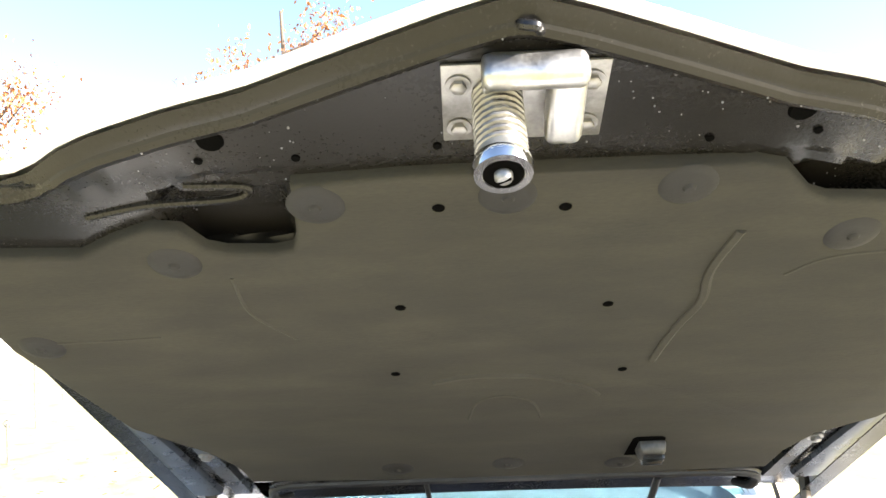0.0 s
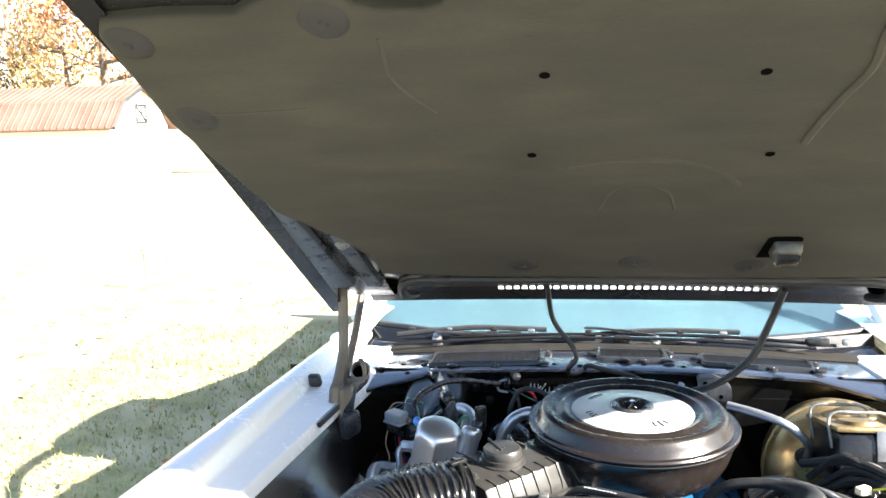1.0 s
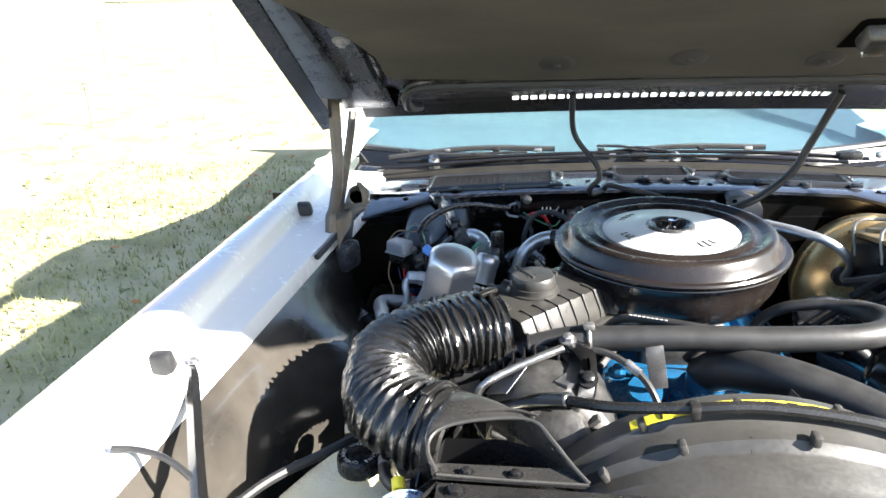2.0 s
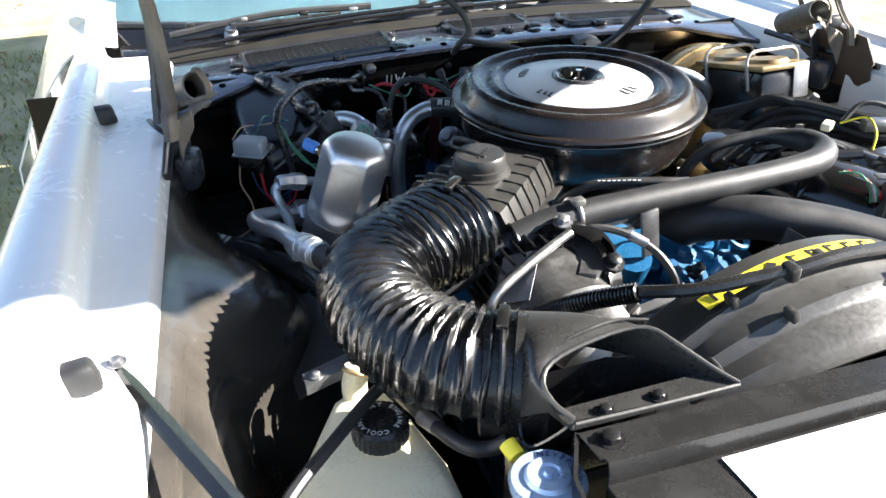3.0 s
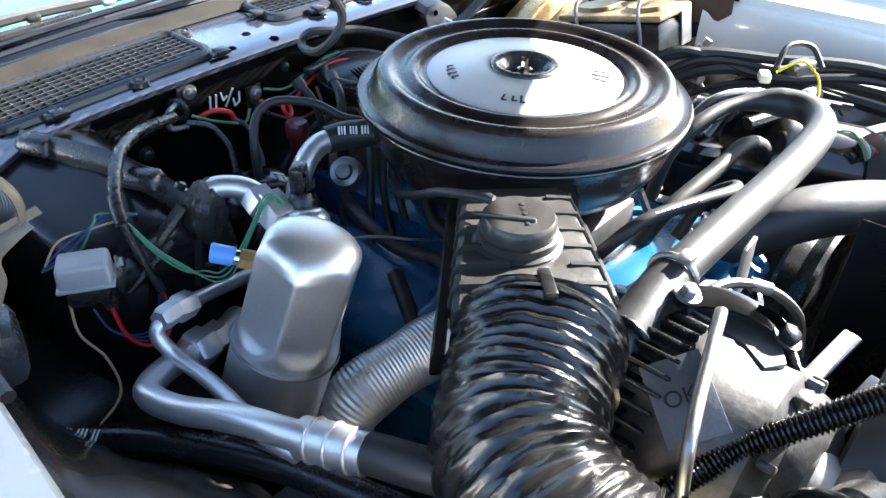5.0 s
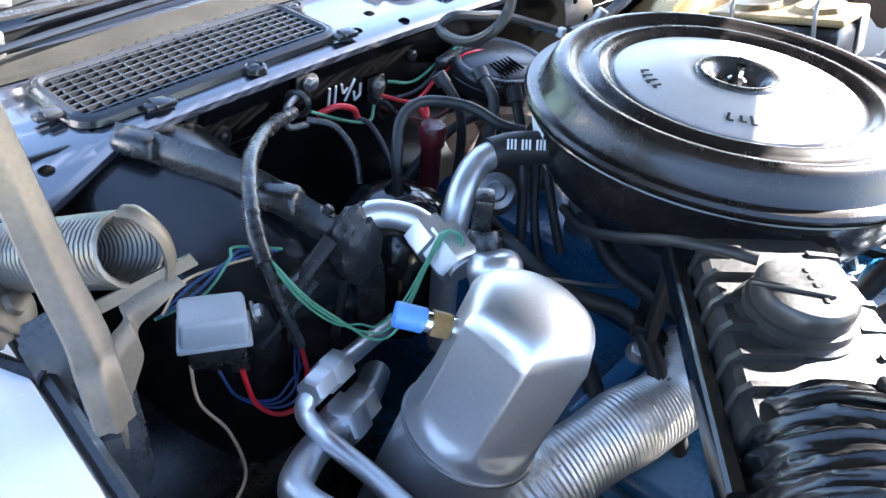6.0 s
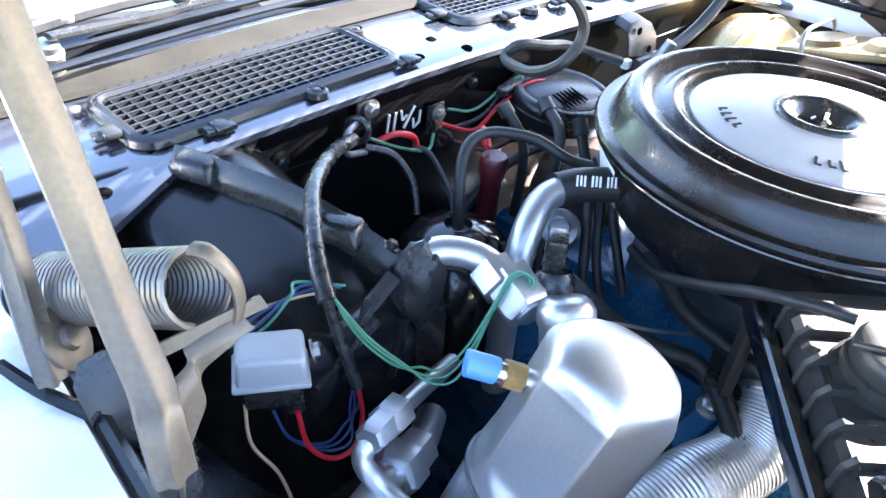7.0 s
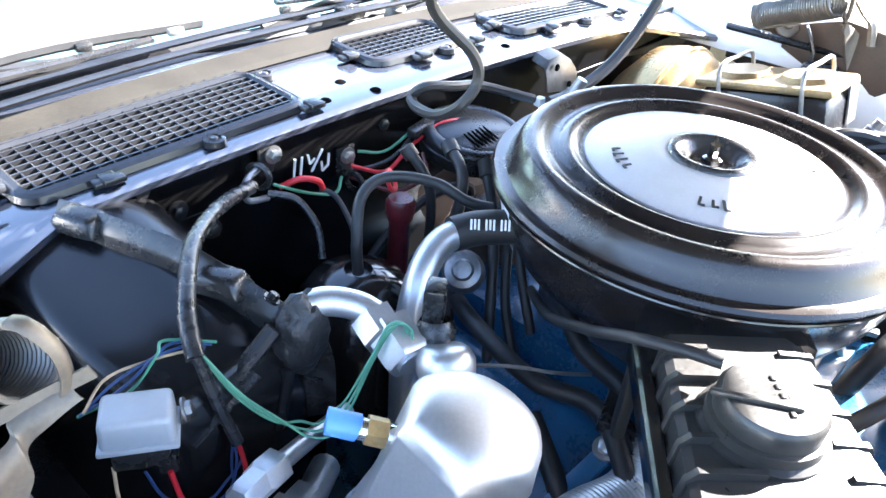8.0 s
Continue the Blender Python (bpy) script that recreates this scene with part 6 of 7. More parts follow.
part("port_nut", tube([(-0.245, 1.391, 0.893), (-0.253, 1.399, 0.896)], 0.0085, 6, 2), "gold", acc)
bc = tube([(-0.256, 1.402, 0.897), (-0.258, 1.404, 0.898), (-0.267, 1.413, 0.9015), (-0.2685, 1.4145, 0.902)], lambda s, i: 0.0066 if i in (0, 9) else 0.0080, 12, 3)
part("port_cap", bc, "lblue", acc, "blue plastic dust cap")
part("suction_pipe", tube([(-0.210, 1.512, 0.890), (-0.193, 1.503, 0.893), (-0.178, 1.485, 0.890), (-0.172, 1.462, 0.880), (-0.178, 1.435, 0.873)], 0.0105, 14), "alu", acc, "bent aluminium pipe")
part("pipe_nut", lathe([(0.0185, 0), (0.0185, 0.026), (0.016, 0.03), (0.012, 0.03)], (-0.172, 1.466, 0.882), (-0.15, -0.8, -0.25), 6), "alu", acc, "large hex flare nut")
part("pipe_nut", lathe([(0.0165, 0), (0.0165, 0.018), (0.012, 0.02)], (-0.1755, 1.478, 0.885), (-0.15, -0.8, -0.25), 6), "alu", acc)
lo = thing("refrigerant_lines", (-0.31, 1.40, 0.76), "bare aluminium refrigerant lines with hex fittings", "pipe")
part("thin_line", tube([(-0.187, 1.490, 0.795), (-0.235, 1.473, 0.814), (-0.285, 1.455, 0.832), (-0.303, 1.450, 0.832), (-0.311, 1.447, 0.822), (-0.306, 1.430, 0.806), (-0.305, 1.390, 0.806), (-0.312, 1.34, 0.815), (-0.322, 1.295, 0.828), (-0.318, 1.262, 0.828)], 0.0068, 10), "alu", lo)
part("thick_line", tube([(-0.215, 1.480, 0.765), (-0.246, 1.461, 0.774), (-0.290, 1.446, 0.788), (-0.325, 1.432, 0.798), (-0.346, 1.412, 0.806), (-0.343, 1.372, 0.815), (-0.330, 1.320, 0.834), (-0.320, 1.275, 0.845), (-0.308, 1.238, 0.848)], 0.0112, 14), "alu", lo)
for c, ax, r in (((-0.270, 1.461, 0.826), (-0.9, -0.33, 0.3), 0.0125), ((-0.287, 1.455, 0.832), (-0.9, -0.33, 0.2), 0.0105), ((-0.268, 1.453, 0.781), (-0.9, -0.33, 0.25), 0.019), ((-0.248, 1.460, 0.775), (-0.9, -0.33, 0.25), 0.0155)):
    part("hex_fitting", lathe([(0.0, -0.002), (r, 0), (r, 0.018), (r * 0.8, 0.022), (0, 0.022)], c, ax, 6), "alu", lo, "hex fitting nut")
cr = part("crimp_sleeve", tube([(-0.312, 1.262, 0.842), (-0.305, 1.235, 0.848), (-0.298, 1.212, 0.852)], 0.0155, 16, 4), "alu", lo, "crimped aluminium sleeve")
for q in (0.2, 0.5, 0.8):
    part("crimp", ring(Vector((-0.312, 1.262, 0.842)).lerp(Vector((-0.298, 1.212, 0.852)), q), (0.26, -0.95, 0.15), 0.0155, 0.0016, 20), "alu", cr)
ah = thing("suction_hose", (-0.26, 1.17, 0.83), "thick black rubber air-conditioning hose", "hose")
part("hose", tube([(-0.30, 1.222, 0.851), (-0.285, 1.175, 0.856), (-0.255, 1.12, 0.846), (-0.21, 1.08, 0.80), (-0.15, 1.06, 0.75)], 0.0145, 14), "rubber", ah)
bh = thing("bypass_hose", (-0.35, 1.38, 0.74), "black rubber hose with white painted marking", "hose")
part("hose", tube([(-0.45, 1.50, 0.74), (-0.41, 1.475, 0.748), (-0.37, 1.43, 0.758), (-0.335, 1.36, 0.772), (-0.31, 1.28, 0.79), (-0.29, 1.19, 0.80), (-0.26, 1.10, 0.79)], 0.0130, 14), "black", bh)
dirv = Vector((0.55, -0.83, 0.1)).normalized()
part("paint_mark", mark_strokes([((0.0035 * k, 0.001 * (k % 2)), (0.0035 * k, 0.011)) for k in (0, 1, 2, 4, 5, 6, 8, 9)], (-0.405, 1.462, 0.763), dirv, Vector((0.75, 0.55, 0.3)), 0.0009), "mark", bh)
fo = thing("preheat_hose", (-0.15, 1.28, 0.74), "silver foil preheater hose, spirally ribbed", "hose")
fp = even(spline([(-0.212, 1.345, 0.66), (-0.208, 1.343, 0.70), (-0.190, 1.335, 0.738), (-0.128, 1.317, 0.758), (-0.064, 1.301, 0.766), (-0.02, 1.305, 0.79)], 40), 0.0009)
part("hose", tube(fp, lambda s, i: 0.0285 + (0.0011 if i % 4 < 2 else 0.0) + 0.0012 * math.sin(s * 23), 28, raw=True), "wool", fo, angle=80)
part("end_clamp", ring(fp[-6], fp[-2] - fp[-10], 0.0295, 0.0025, 28), "steel", fo, "steel end clamp")

# hoses and clips over the valve cover
eh = thing("vacuum_hoses", (-0.04, 1.38, 0.79), "bundle of black hoses held by a clip over the engine", "hoses")
part("hose", tube([(0.05, 1.475, 0.80), (0.027, 1.446, 0.808), (-0.012, 1.402, 0.812), (-0.024, 1.363, 0.812), (-0.029, 1.327, 0.81), (-0.02, 1.29, 0.80)], 0.0082, 12), "rubber", eh)
part("hose", tube([(-0.02, 1.53, 0.79), (-0.038, 1.50, 0.798), (-0.054, 1.451, 0.80), (-0.060, 1.408, 0.80), (-0.048, 1.371, 0.80), (-0.056, 1.346, 0.80), (-0.068, 1.326, 0.792), (-0.080, 1.304, 0.775), (-0.07, 1.28, 0.72), (-0.06, 1.27, 0.66)], 0.0078, 12), "rubber", eh)
for o in (0.0, 0.011):
    part("cable", tube([(-0.046 + o, 1.356, 0.798), (-0.052 + o, 1.335, 0.792), (-0.062 + o, 1.31, 0.784), (-0.058 + o, 1.275, 0.765)], 0.0052, 8), "tape", eh)
part("hose", tube([(-0.075, 1.40, 0.78), (-0.10, 1.355, 0.765), (-0.115, 1.33, 0.745), (-0.12, 1.31, 0.72)], 0.0085, 10), "rubber", eh)
part("clip", box((-0.046, 1.350, 0.803), (0.040, 0.014, 0.014), 0.003, Matrix.Rotation(radians(20), 4, "Z")), "satin", eh, "black plastic clip")
part("clip_end", lathe([(0.006, 0), (0.006, 0.012), (0.004, 0.014), (0, 0.014)], (-0.022, 1.335, 0.812), (0.5, -0.3, 0.8), 12), "bright", eh, "bright threaded fitting")
part("wire", tube([(-0.10, 1.47, 0.80), (-0.075, 1.43, 0.812), (-0.05, 1.40, 0.81), (-0.02, 1.385, 0.80)], 0.0016, 6), "bright", eh, "thin bare wire")
part("blue_stay", box((-0.095, 1.343, 0.768), (0.075, 0.016, 0.004), 0.0015, Matrix.Rotation(radians(-8), 4, "Z") @ Matrix.Rotation(radians(-22), 4, "Y")), "blue", eng, "blue painted stay")
part("stay_bolt", bolt((-0.062, 1.339, 0.783), (-0.3, 0, 1), 0.007, 0.007), "bright", eng)

# ---- evaporator case ----
ev = thing("evaporator_case", (-0.30, 1.60, 0.70), "black moulded air-conditioning evaporator case on the firewall", "evaporator case")
rows = []
for y, sx, dz in ((1.705, 0.0, 0.006), (1.68, 0.0, 0.004), (1.62, 0.0, -0.004), (1.57, 0.004, -0.012), (1.53, 0.014, -0.021), (1.513, 0.022, -0.028), (1.505, 0.032, -0.045)):
    rows.append([Vector((x + (sx if x < -0.28 else -sx * 0.4), y, z + dz)) for x, z in ((-0.338, 0.70), (-0.3375, 0.83), (-0.3365, 0.862), (-0.334, 0.875), (-0.327, 0.8835), (-0.315, 0.8875), (-0.29, 0.8905), (-0.268, 0.894), (-0.250, 0.898), (-0.225, 0.892), (-0.205, 0.875), (-0.198, 0.84), (-0.198, 0.70))])
case = part("case", loft([[p for p in spline(r, 3)] for r in [list(q) for q in zip(*[spline(c, 3) for c in zip(*rows)])]], cap=True), "case", ev, "shiny black moulded case", angle=80)
seam = [(-0.283, 1.70, 0.904), (-0.262, 1.64, 0.905), (-0.245, 1.60, 0.902), (-0.232, 1.56, 0.893), (-0.218, 1.525, 0.879), (-0.203, 1.507, 0.860), (-0.20, 1.505, 0.80)]
sl_ = spline(seam, 6)
rows = []
for i, p in enumerate(sl_):
    w_ = (sl_[min(i + 2, len(sl_) - 1)] - sl_[max(i - 2, 0)]).cross(Vector((-0.45, -0.75, 0.5))).normalized()
    rows.append([p + w_ * v + Vector((0, 0, z)) for v, z in ((-0.013, -0.012), (-0.0095, 0.001), (-0.0075, 0.0035), (0.0055, 0.0035), (0.0075, 0.001), (0.011, -0.012))])
part("seam_flange", loft(rows, close=True, cap=True), "satin", ev, "raised flat-topped seam flange")
for x, y, z in ((-0.276, 1.678, 0.906), (-0.234, 1.566, 0.8950)):
    part("clip", box((x, y, z), (0.028, 0.042, 0.016), 0.004, Matrix.Rotation(radians(25), 4, "Z"), None, 2, 0.68), "satin", ev, "tapered moulded clip")
for a, b in (((-0.262, 1.513, 0.86), (-0.232, 1.511, 0.885)), ((-0.30, 1.51, 0.83), (-0.25, 1.509, 0.86)), ((-0.235, 1.508, 0.80), (-0.225, 1.508, 0.85))):
    part("rib", tube([a, b], 0.006, 8, 3), "black", ev)
bm = bmesh.new()
bmesh.ops.create_icosphere(bm, subdivisions=4, radius=1)
for v in bm.verts:
    k = 1 + 0.16 * noise.noise(v.co * 2.2) + 0.08 * noise.noise(v.co * 6)
    v.co = Vector((-0.211, 1.509, 0.872)) + Vector((v.co.x * 0.020, v.co.y * 0.016, v.co.z * 0.032)) * k
part("sealing_putty", bm, "putty", ev, "lumpy black sealing putty")
part("lower_box", box((-0.32, 1.60, 0.62), (0.20, 0.20, 0.2), 0.02), "black", ev)
part("screw", bolt((-0.22, 1.53, 0.892), (0.6, -0.3, 1), 0.004, 0.005), "black", ev)

# ---- blower relay and loom ----
rl = thing("relay", (-0.331, 1.513, 0.80), "small grey relay in a black socket", "relay")
RR = Matrix.Rotation(radians(-32), 4, "Z")
RC = Vector((-0.328, 1.514, 0.8680))
part("cover", box(RC, (0.043, 0.030, 0.0215), 0.004, RR, None, 3, 0.95), "grey", rl, "grey moulded cover")
part("cover_rim", box(RC + Vector((0, 0, -0.0105)), (0.046, 0.033, 0.004), 0.0015, RR), "grey", rl)
part("socket", box(RC + Vector((0, 0, -0.0205)), (0.034, 0.026, 0.02), 0.003, RR), "satin", rl, "black socket")
part("socket", box(RC + Vector((0.012, -0.006, -0.034)), (0.012, 0.02, 0.016), 0.002, RR), "satin", rl)
part("bracket_screw", bolt(RC + Vector((0.026, -0.006, -0.006)), (1, -0.6, 0.3), 0.005, 0.005), "steel", rl)
lm = thing("wiring_loom", (-0.2, 1.6, 0.85), "taped black wiring loom with coloured wires", "wiring")
part("taped_trunk", tube([(-0.135, 1.672, 0.886), (-0.165, 1.655, 0.894), (-0.20, 1.625, 0.908), (-0.238, 1.59, 0.916), (-0.265, 1.555, 0.914), (-0.282, 1.528, 0.908), (-0.290, 1.508, 0.896)], lambda s, i: 0.0060 + 0.0002 * math.sin(i * 2.1), 10, 8), "tape", lm)
part("taped_branch", tube([(-0.288, 1.512, 0.90), (-0.283, 1.502, 0.86), (-0.276, 1.494, 0.825)], 0.0042, 8), "tape", lm)
for k, (c, dy) in enumerate((("green", 0.0), ("green", 0.0035), ("green", -0.003))):
    part("green_wire", tube([(-0.286, 1.510 + dy, 0.897), (-0.275, 1.490 + dy, 0.870 - dy), (-0.260, 1.472 + dy, 0.851 - dy), (-0.247, 1.461 + 1.5 * dy, 0.842 + dy), (-0.236, 1.453 + 2 * dy, 0.841), (-0.222, 1.449 + dy, 0.856), (-0.200, 1.452, 0.878 + dy), (-0.184, 1.452, 0.897 + dy), (-0.175, 1.445 - dy, 0.896), (-0.18, 1.438, 0.876)], 0.0009, 6), c, lm, "pale green wire")
for k, (c, o) in enumerate((("bluew", 0.0), ("bluew", 0.0045), ("tan", -0.004), ("green", 0.008))):
    part("coloured_wire", tube([(-0.281 + o, 1.512, 0.897), (-0.290 - o, 1.520 + o, 0.898 + 0.5 * o), (-0.308, 1.528 - o, 0.893 + o), (-0.330 + o, 1.534, 0.883 - 1.5 * o), (-0.350, 1.538 + o, 0.868 - o)], 0.0010, 6), c, lm)
part("red_wire", tube([(-0.276, 1.494, 0.826), (-0.275, 1.489, 0.80), (-0.288, 1.482, 0.785), (-0.304, 1.485, 0.784), (-0.317, 1.492, 0.80), (-0.321, 1.498, 0.83)], 0.0018, 8), "red", lm, "red wire")
for o in (0.0, 0.004, -0.004):
    part("blue_wire", tube([(-0.278, 1.496, 0.828), (-0.278 + o, 1.494, 0.808), (-0.288, 1.489 + o, 0.793 + o), (-0.304, 1.491, 0.790 + o), (-0.325, 1.50, 0.806), (-0.332, 1.508, 0.83)], 0.0010, 6), "bluew", lm)
part("tan_wire", tube([(-0.347, 1.515, 0.84), (-0.350, 1.505, 0.815), (-0.340, 1.49, 0.79), (-0.345, 1.47, 0.765), (-0.38, 1.46, 0.75)], 0.0012, 6), "tan", lm, "tan wire with a connector")
part("red_wire", tube([(-0.100, 1.682, 0.868), (-0.085, 1.672, 0.876), (-0.068, 1.668, 0.870), (-0.060, 1.67, 0.858)], 0.0030, 8), "red", lm)
part("grey_wire", tube([(-0.118, 1.675, 0.872), (-0.098, 1.66, 0.865), (-0.092, 1.64, 0.845), (-0.098, 1.625, 0.82)], 0.0035, 8), "tape", lm)
part("black_wire", tube([(-0.062, 1.672, 0.858), (-0.055, 1.655, 0.852), (-0.068, 1.615, 0.835), (-0.088, 1.585, 0.815)], 0.0026, 8), "rubber", lm)
part("wire", tube([(-0.108, 1.68, 0.875), (-0.08, 1.668, 0.862), (-0.05, 1.665, 0.852), (-0.036, 1.672, 0.862)], 0.0016, 6), "green", lm)
part("wire", tube([(-0.01, 1.688, 0.858), (0.02, 1.67, 0.85), (0.05, 1.668, 0.868), (0.09, 1.665, 0.884), (0.13, 1.66, 0.88)], 0.0022, 6), "red", lm)
part("wire", tube([(-0.012, 1.69, 0.85), (0.03, 1.675, 0.858), (0.07, 1.675, 0.878), (0.12, 1.67, 0.888)], 0.0022, 6), "tape", lm)
part("wire", tube([(0.0, 1.69, 0.87), (0.03, 1.68, 0.866), (0.08, 1.68, 0.884), (0.11, 1.672, 0.892)], 0.0016, 6), "green", lm)
part("wire", tube([(-0.01, 1.69, 0.845), (0.015, 1.65, 0.838), (0.045, 1.64, 0.85), (0.05, 1.65, 0.87)], 0.0022, 6), "maroon", lm)
part("connector", box((0.068, 1.672, 0.882), (0.036, 0.012, 0.010), 0.002, Matrix.Rotation(radians(15), 4, "Z")), "satin", lm, "black inline connector")
part("plug_boot", lathe([(0.003, 0.014), (0.005, 0.01), (0.006, 0), (0.009, -0.002)], (-0.09, 1.582, 0.812), (0, 0.2, 1), 14), "rubber", lm)

# firewall clamps and bolts
fc = thing("loom_clamp", (-0.115, 1.69, 0.87), "black loom clamp bolted to the firewall", "clamp")
part("strap", ring((-0.121, 1.683, 0.886), (0.8, 0.4, -0.1), 0.0105, 0.003, 20), "satin", fc)
part("tab", box((-0.106, 1.693, 0.895), (0.016, 0.003, 0.03), 0.0012), "satin", fc)
part("bolt", bolt((-0.100, 1.690, 0.898), (0, -1, 0), 0.0055, 0.006), "steel", fc, "zinc hex bolt")
part("wire_bundle", tube([(-0.12, 1.684, 0.893), (-0.137, 1.678, 0.888), (-0.138, 1.675, 0.872), (-0.118, 1.674, 0.868)], 0.003, 8), "dull", fc)
fc2 = thing("loom_clamp", (-0.012, 1.69, 0.85), "black loom clamp bolted to the firewall", "clamp")
part("tab", box((-0.012, 1.695, 0.862), (0.022, 0.003, 0.03), 0.001), "satin", fc2)
part("bolt", bolt((-0.011, 1.693, 0.868), (0, -1, 0), 0.0055, 0.006), "steel", fc2, "zinc hex bolt")
part("strap", ring((-0.013, 1.68, 0.845), (1, 0.2, 0), 0.009, 0.003, 18), "satin", fc2)
# painted strokes on the firewall
part("paint_strokes", mark_strokes([((0, 0), (0.002, 0.018)), ((0.008, 0), (0.010, 0.018)), ((0.017, 0.018), (0.019, 0.008)), ((0.019, 0.008), (0.025, 0.012)), ((0.021, -0.001), (0.034, 0.019)), ((0.033, 0.006), (0.034, -0.004)), ((0.034, -0.004), (0.041, 0.0)), ((0.041, 0.0), (0.042, 0.012))], (-0.072, 1.6985, 0.862), (1, 0, 0), (0, 0, 1), 0.0013), "mark", firewall, "white hand-painted strokes")
for x, z in ((-0.19, 0.87), (-0.16, 0.84), (0.04, 0.885), (0.10, 0.84), (-0.22, 0.90), (0.26, 0.86), (-0.245, 0.895)):
    part("bolt", bolt((x, 1.70, z), (0, -1, 0), 0.006, 0.006), "black", firewall)

# blower motor, dome, filler, wiper motor behind the engine
dm = thing("vacuum_reservoir", (-0.105, 1.575, 0.70), "smooth black round vacuum reservoir with a hose hole", "reservoir")
part("dome", lathe([(0.0, -0.12), (0.052, -0.11), (0.056, -0.04), (0.052, -0.015), (0.040, 0.004), (0.022, 0.014), (0.012, 0.0165), (0.010, 0.010), (0, 0.008)], (-0.107, 1.568, 0.828), (0, 0, 1), 40), "gloss", dm)
part("vacuum_tube", tube([(-0.107, 1.568, 0.84), (-0.106, 1.572, 0.87), (-0.090, 1.585, 0.899), (-0.063, 1.585, 0.908), (-0.03, 1.562, 0.902), (-0.015, 1.535, 0.890), (0.0, 1.52, 0.885)], 0.0048, 10), "rubber", dm, "black vacuum tube")
df = thing("oil_filler", (0.0, 1.63, 0.74), "maroon plastic oil filler tube with a cap", "filler tube")
part("tube", lathe([(0.0105, -0.03), (0.0100, 0.070), (0.0125, 0.073), (0.0125, 0.080)], (-0.016, 1.612, 0.765), (0, 0, 1), 24), "maroon", df)
part("cap", lathe([(0.0138, 0.0), (0.0140, 0.010), (0.0115, 0.014), (0, 0.0148)], (-0.016, 1.612, 0.845), (0, 0, 1), 24), "maroon", df)
part("cap_ring", ring((-0.020, 1.622, 0.874), (0.5, -0.7, 0.4), 0.0095, 0.0022, 18), "red", df, "red plastic ring")
wm = thing("wiper_motor", (0.14, 1.66, 0.82), "round black wiper motor with a slotted cover", "motor")
part("cover", lathe([(0.0, 0.0105), (0.040, 0.010), (0.043, 0.0085), (0.046, 0.010), (0.051, 0.0095), (0.0545, 0.007), (0.056, 0.003), (0.056, -0.002), (0.0575, -0.003), (0.0575, -0.008), (0.055, -0.016), (0.035, -0.022), (0, -0.022)], (0.116, 1.640, 0.872), (0, -0.10, 1), 48), "black", wm, "flat round black cover")
for k in range(6):
    part("cover_slot", box((0.090 + 0.006 * k, 1.622, 0.8815), (0.002, 0.030, 0.002), 0.0006, Matrix.Rotation(radians(-18), 4, "Z")), "dark", wm)
part("body", lathe([(0.03, -0.06), (0.034, 0.0), (0.03, 0.05)], (0.14, 1.65, 0.80), (1, 0, 0.1), 24), "brown", wm)
di = thing("distributor", (0.10, 1.60, 0.70), "brown distributor with black plug leads", "distributor")
part("cap", lathe([(0.05, -0.05), (0.052, 0.0), (0.045, 0.03), (0.02, 0.035), (0, 0.035)], (0.10, 1.585, 0.79), (0, 0, 1), 28), "brown", di)
for a, r in ((200, 0.075), (225, 0.08), (250, 0.085), (160, 0.09)):
    t = radians(a)
    part("plug_lead", tube([(0.10 + 0.035 * math.cos(t), 1.585 + 0.035 * math.sin(t), 0.815), (0.10 + 0.04 * math.cos(t), 1.585 + 0.04 * math.sin(t), 0.85), (0.10 + r * math.cos(t), 1.585 + r * math.sin(t), 0.84), (0.10 + 1.6 * r * math.cos(t), 1.585 + 1.6 * r * math.sin(t), 0.78), (0.10 + 2.0 * r * math.cos(t), 1.56 + 2.2 * r * math.sin(t), 0.70)], 0.0048, 8), "rubber", di, "black plug lead")
    part("lead_boot", tube([(0.10 + 0.035 * math.cos(t), 1.585 + 0.035 * math.sin(t), 0.80), (0.10 + 0.036 * math.cos(t), 1.585 + 0.036 * math.sin(t), 0.84)], 0.0075, 10, 3), "rubber", di)
part("vacuum_can", lathe([(0.0, 0.02), (0.008, 0.019), (0.010, 0.014), (0.016, 0.012), (0.019, 0.004), (0.0195, -0.010), (0, -0.014)], (-0.022, 1.525, 0.826), (-0.6, -0.4, 0.6), 28), "dull", di, "grey vacuum advance can")

for pts, r in (([(-0.006, 1.62, 0.905), (0.002, 1.60, 0.880), (0.010, 1.597, 0.845), (0.012, 1.60, 0.79)], 0.0048), ([(0.03, 1.60, 0.905), (0.012, 1.565, 0.892), (0.004, 1.560, 0.845), (0.006, 1.560, 0.80), (0.014, 1.560, 0.745)], 0.0052),
               ([(0.055, 1.575, 0.89), (0.035, 1.545, 0.86), (0.012, 1.52, 0.835), (-0.01, 1.50, 0.80), (-0.03, 1.48, 0.75)], 0.0050), ([(0.07, 1.55, 0.875), (0.045, 1.52, 0.845), (0.02, 1.49, 0.815), (0.01, 1.465, 0.775)], 0.0046)):
    part("plug_lead", tube(pts, r, 10), "rubber", di, "grey-black plug lead")
    part("lead_boot", tube([pts[0], tuple(a * 0.65 + b * 0.35 for a, b in zip(pts[0], pts[1]))], r * 1.5, 10, 3), "rubber", di)

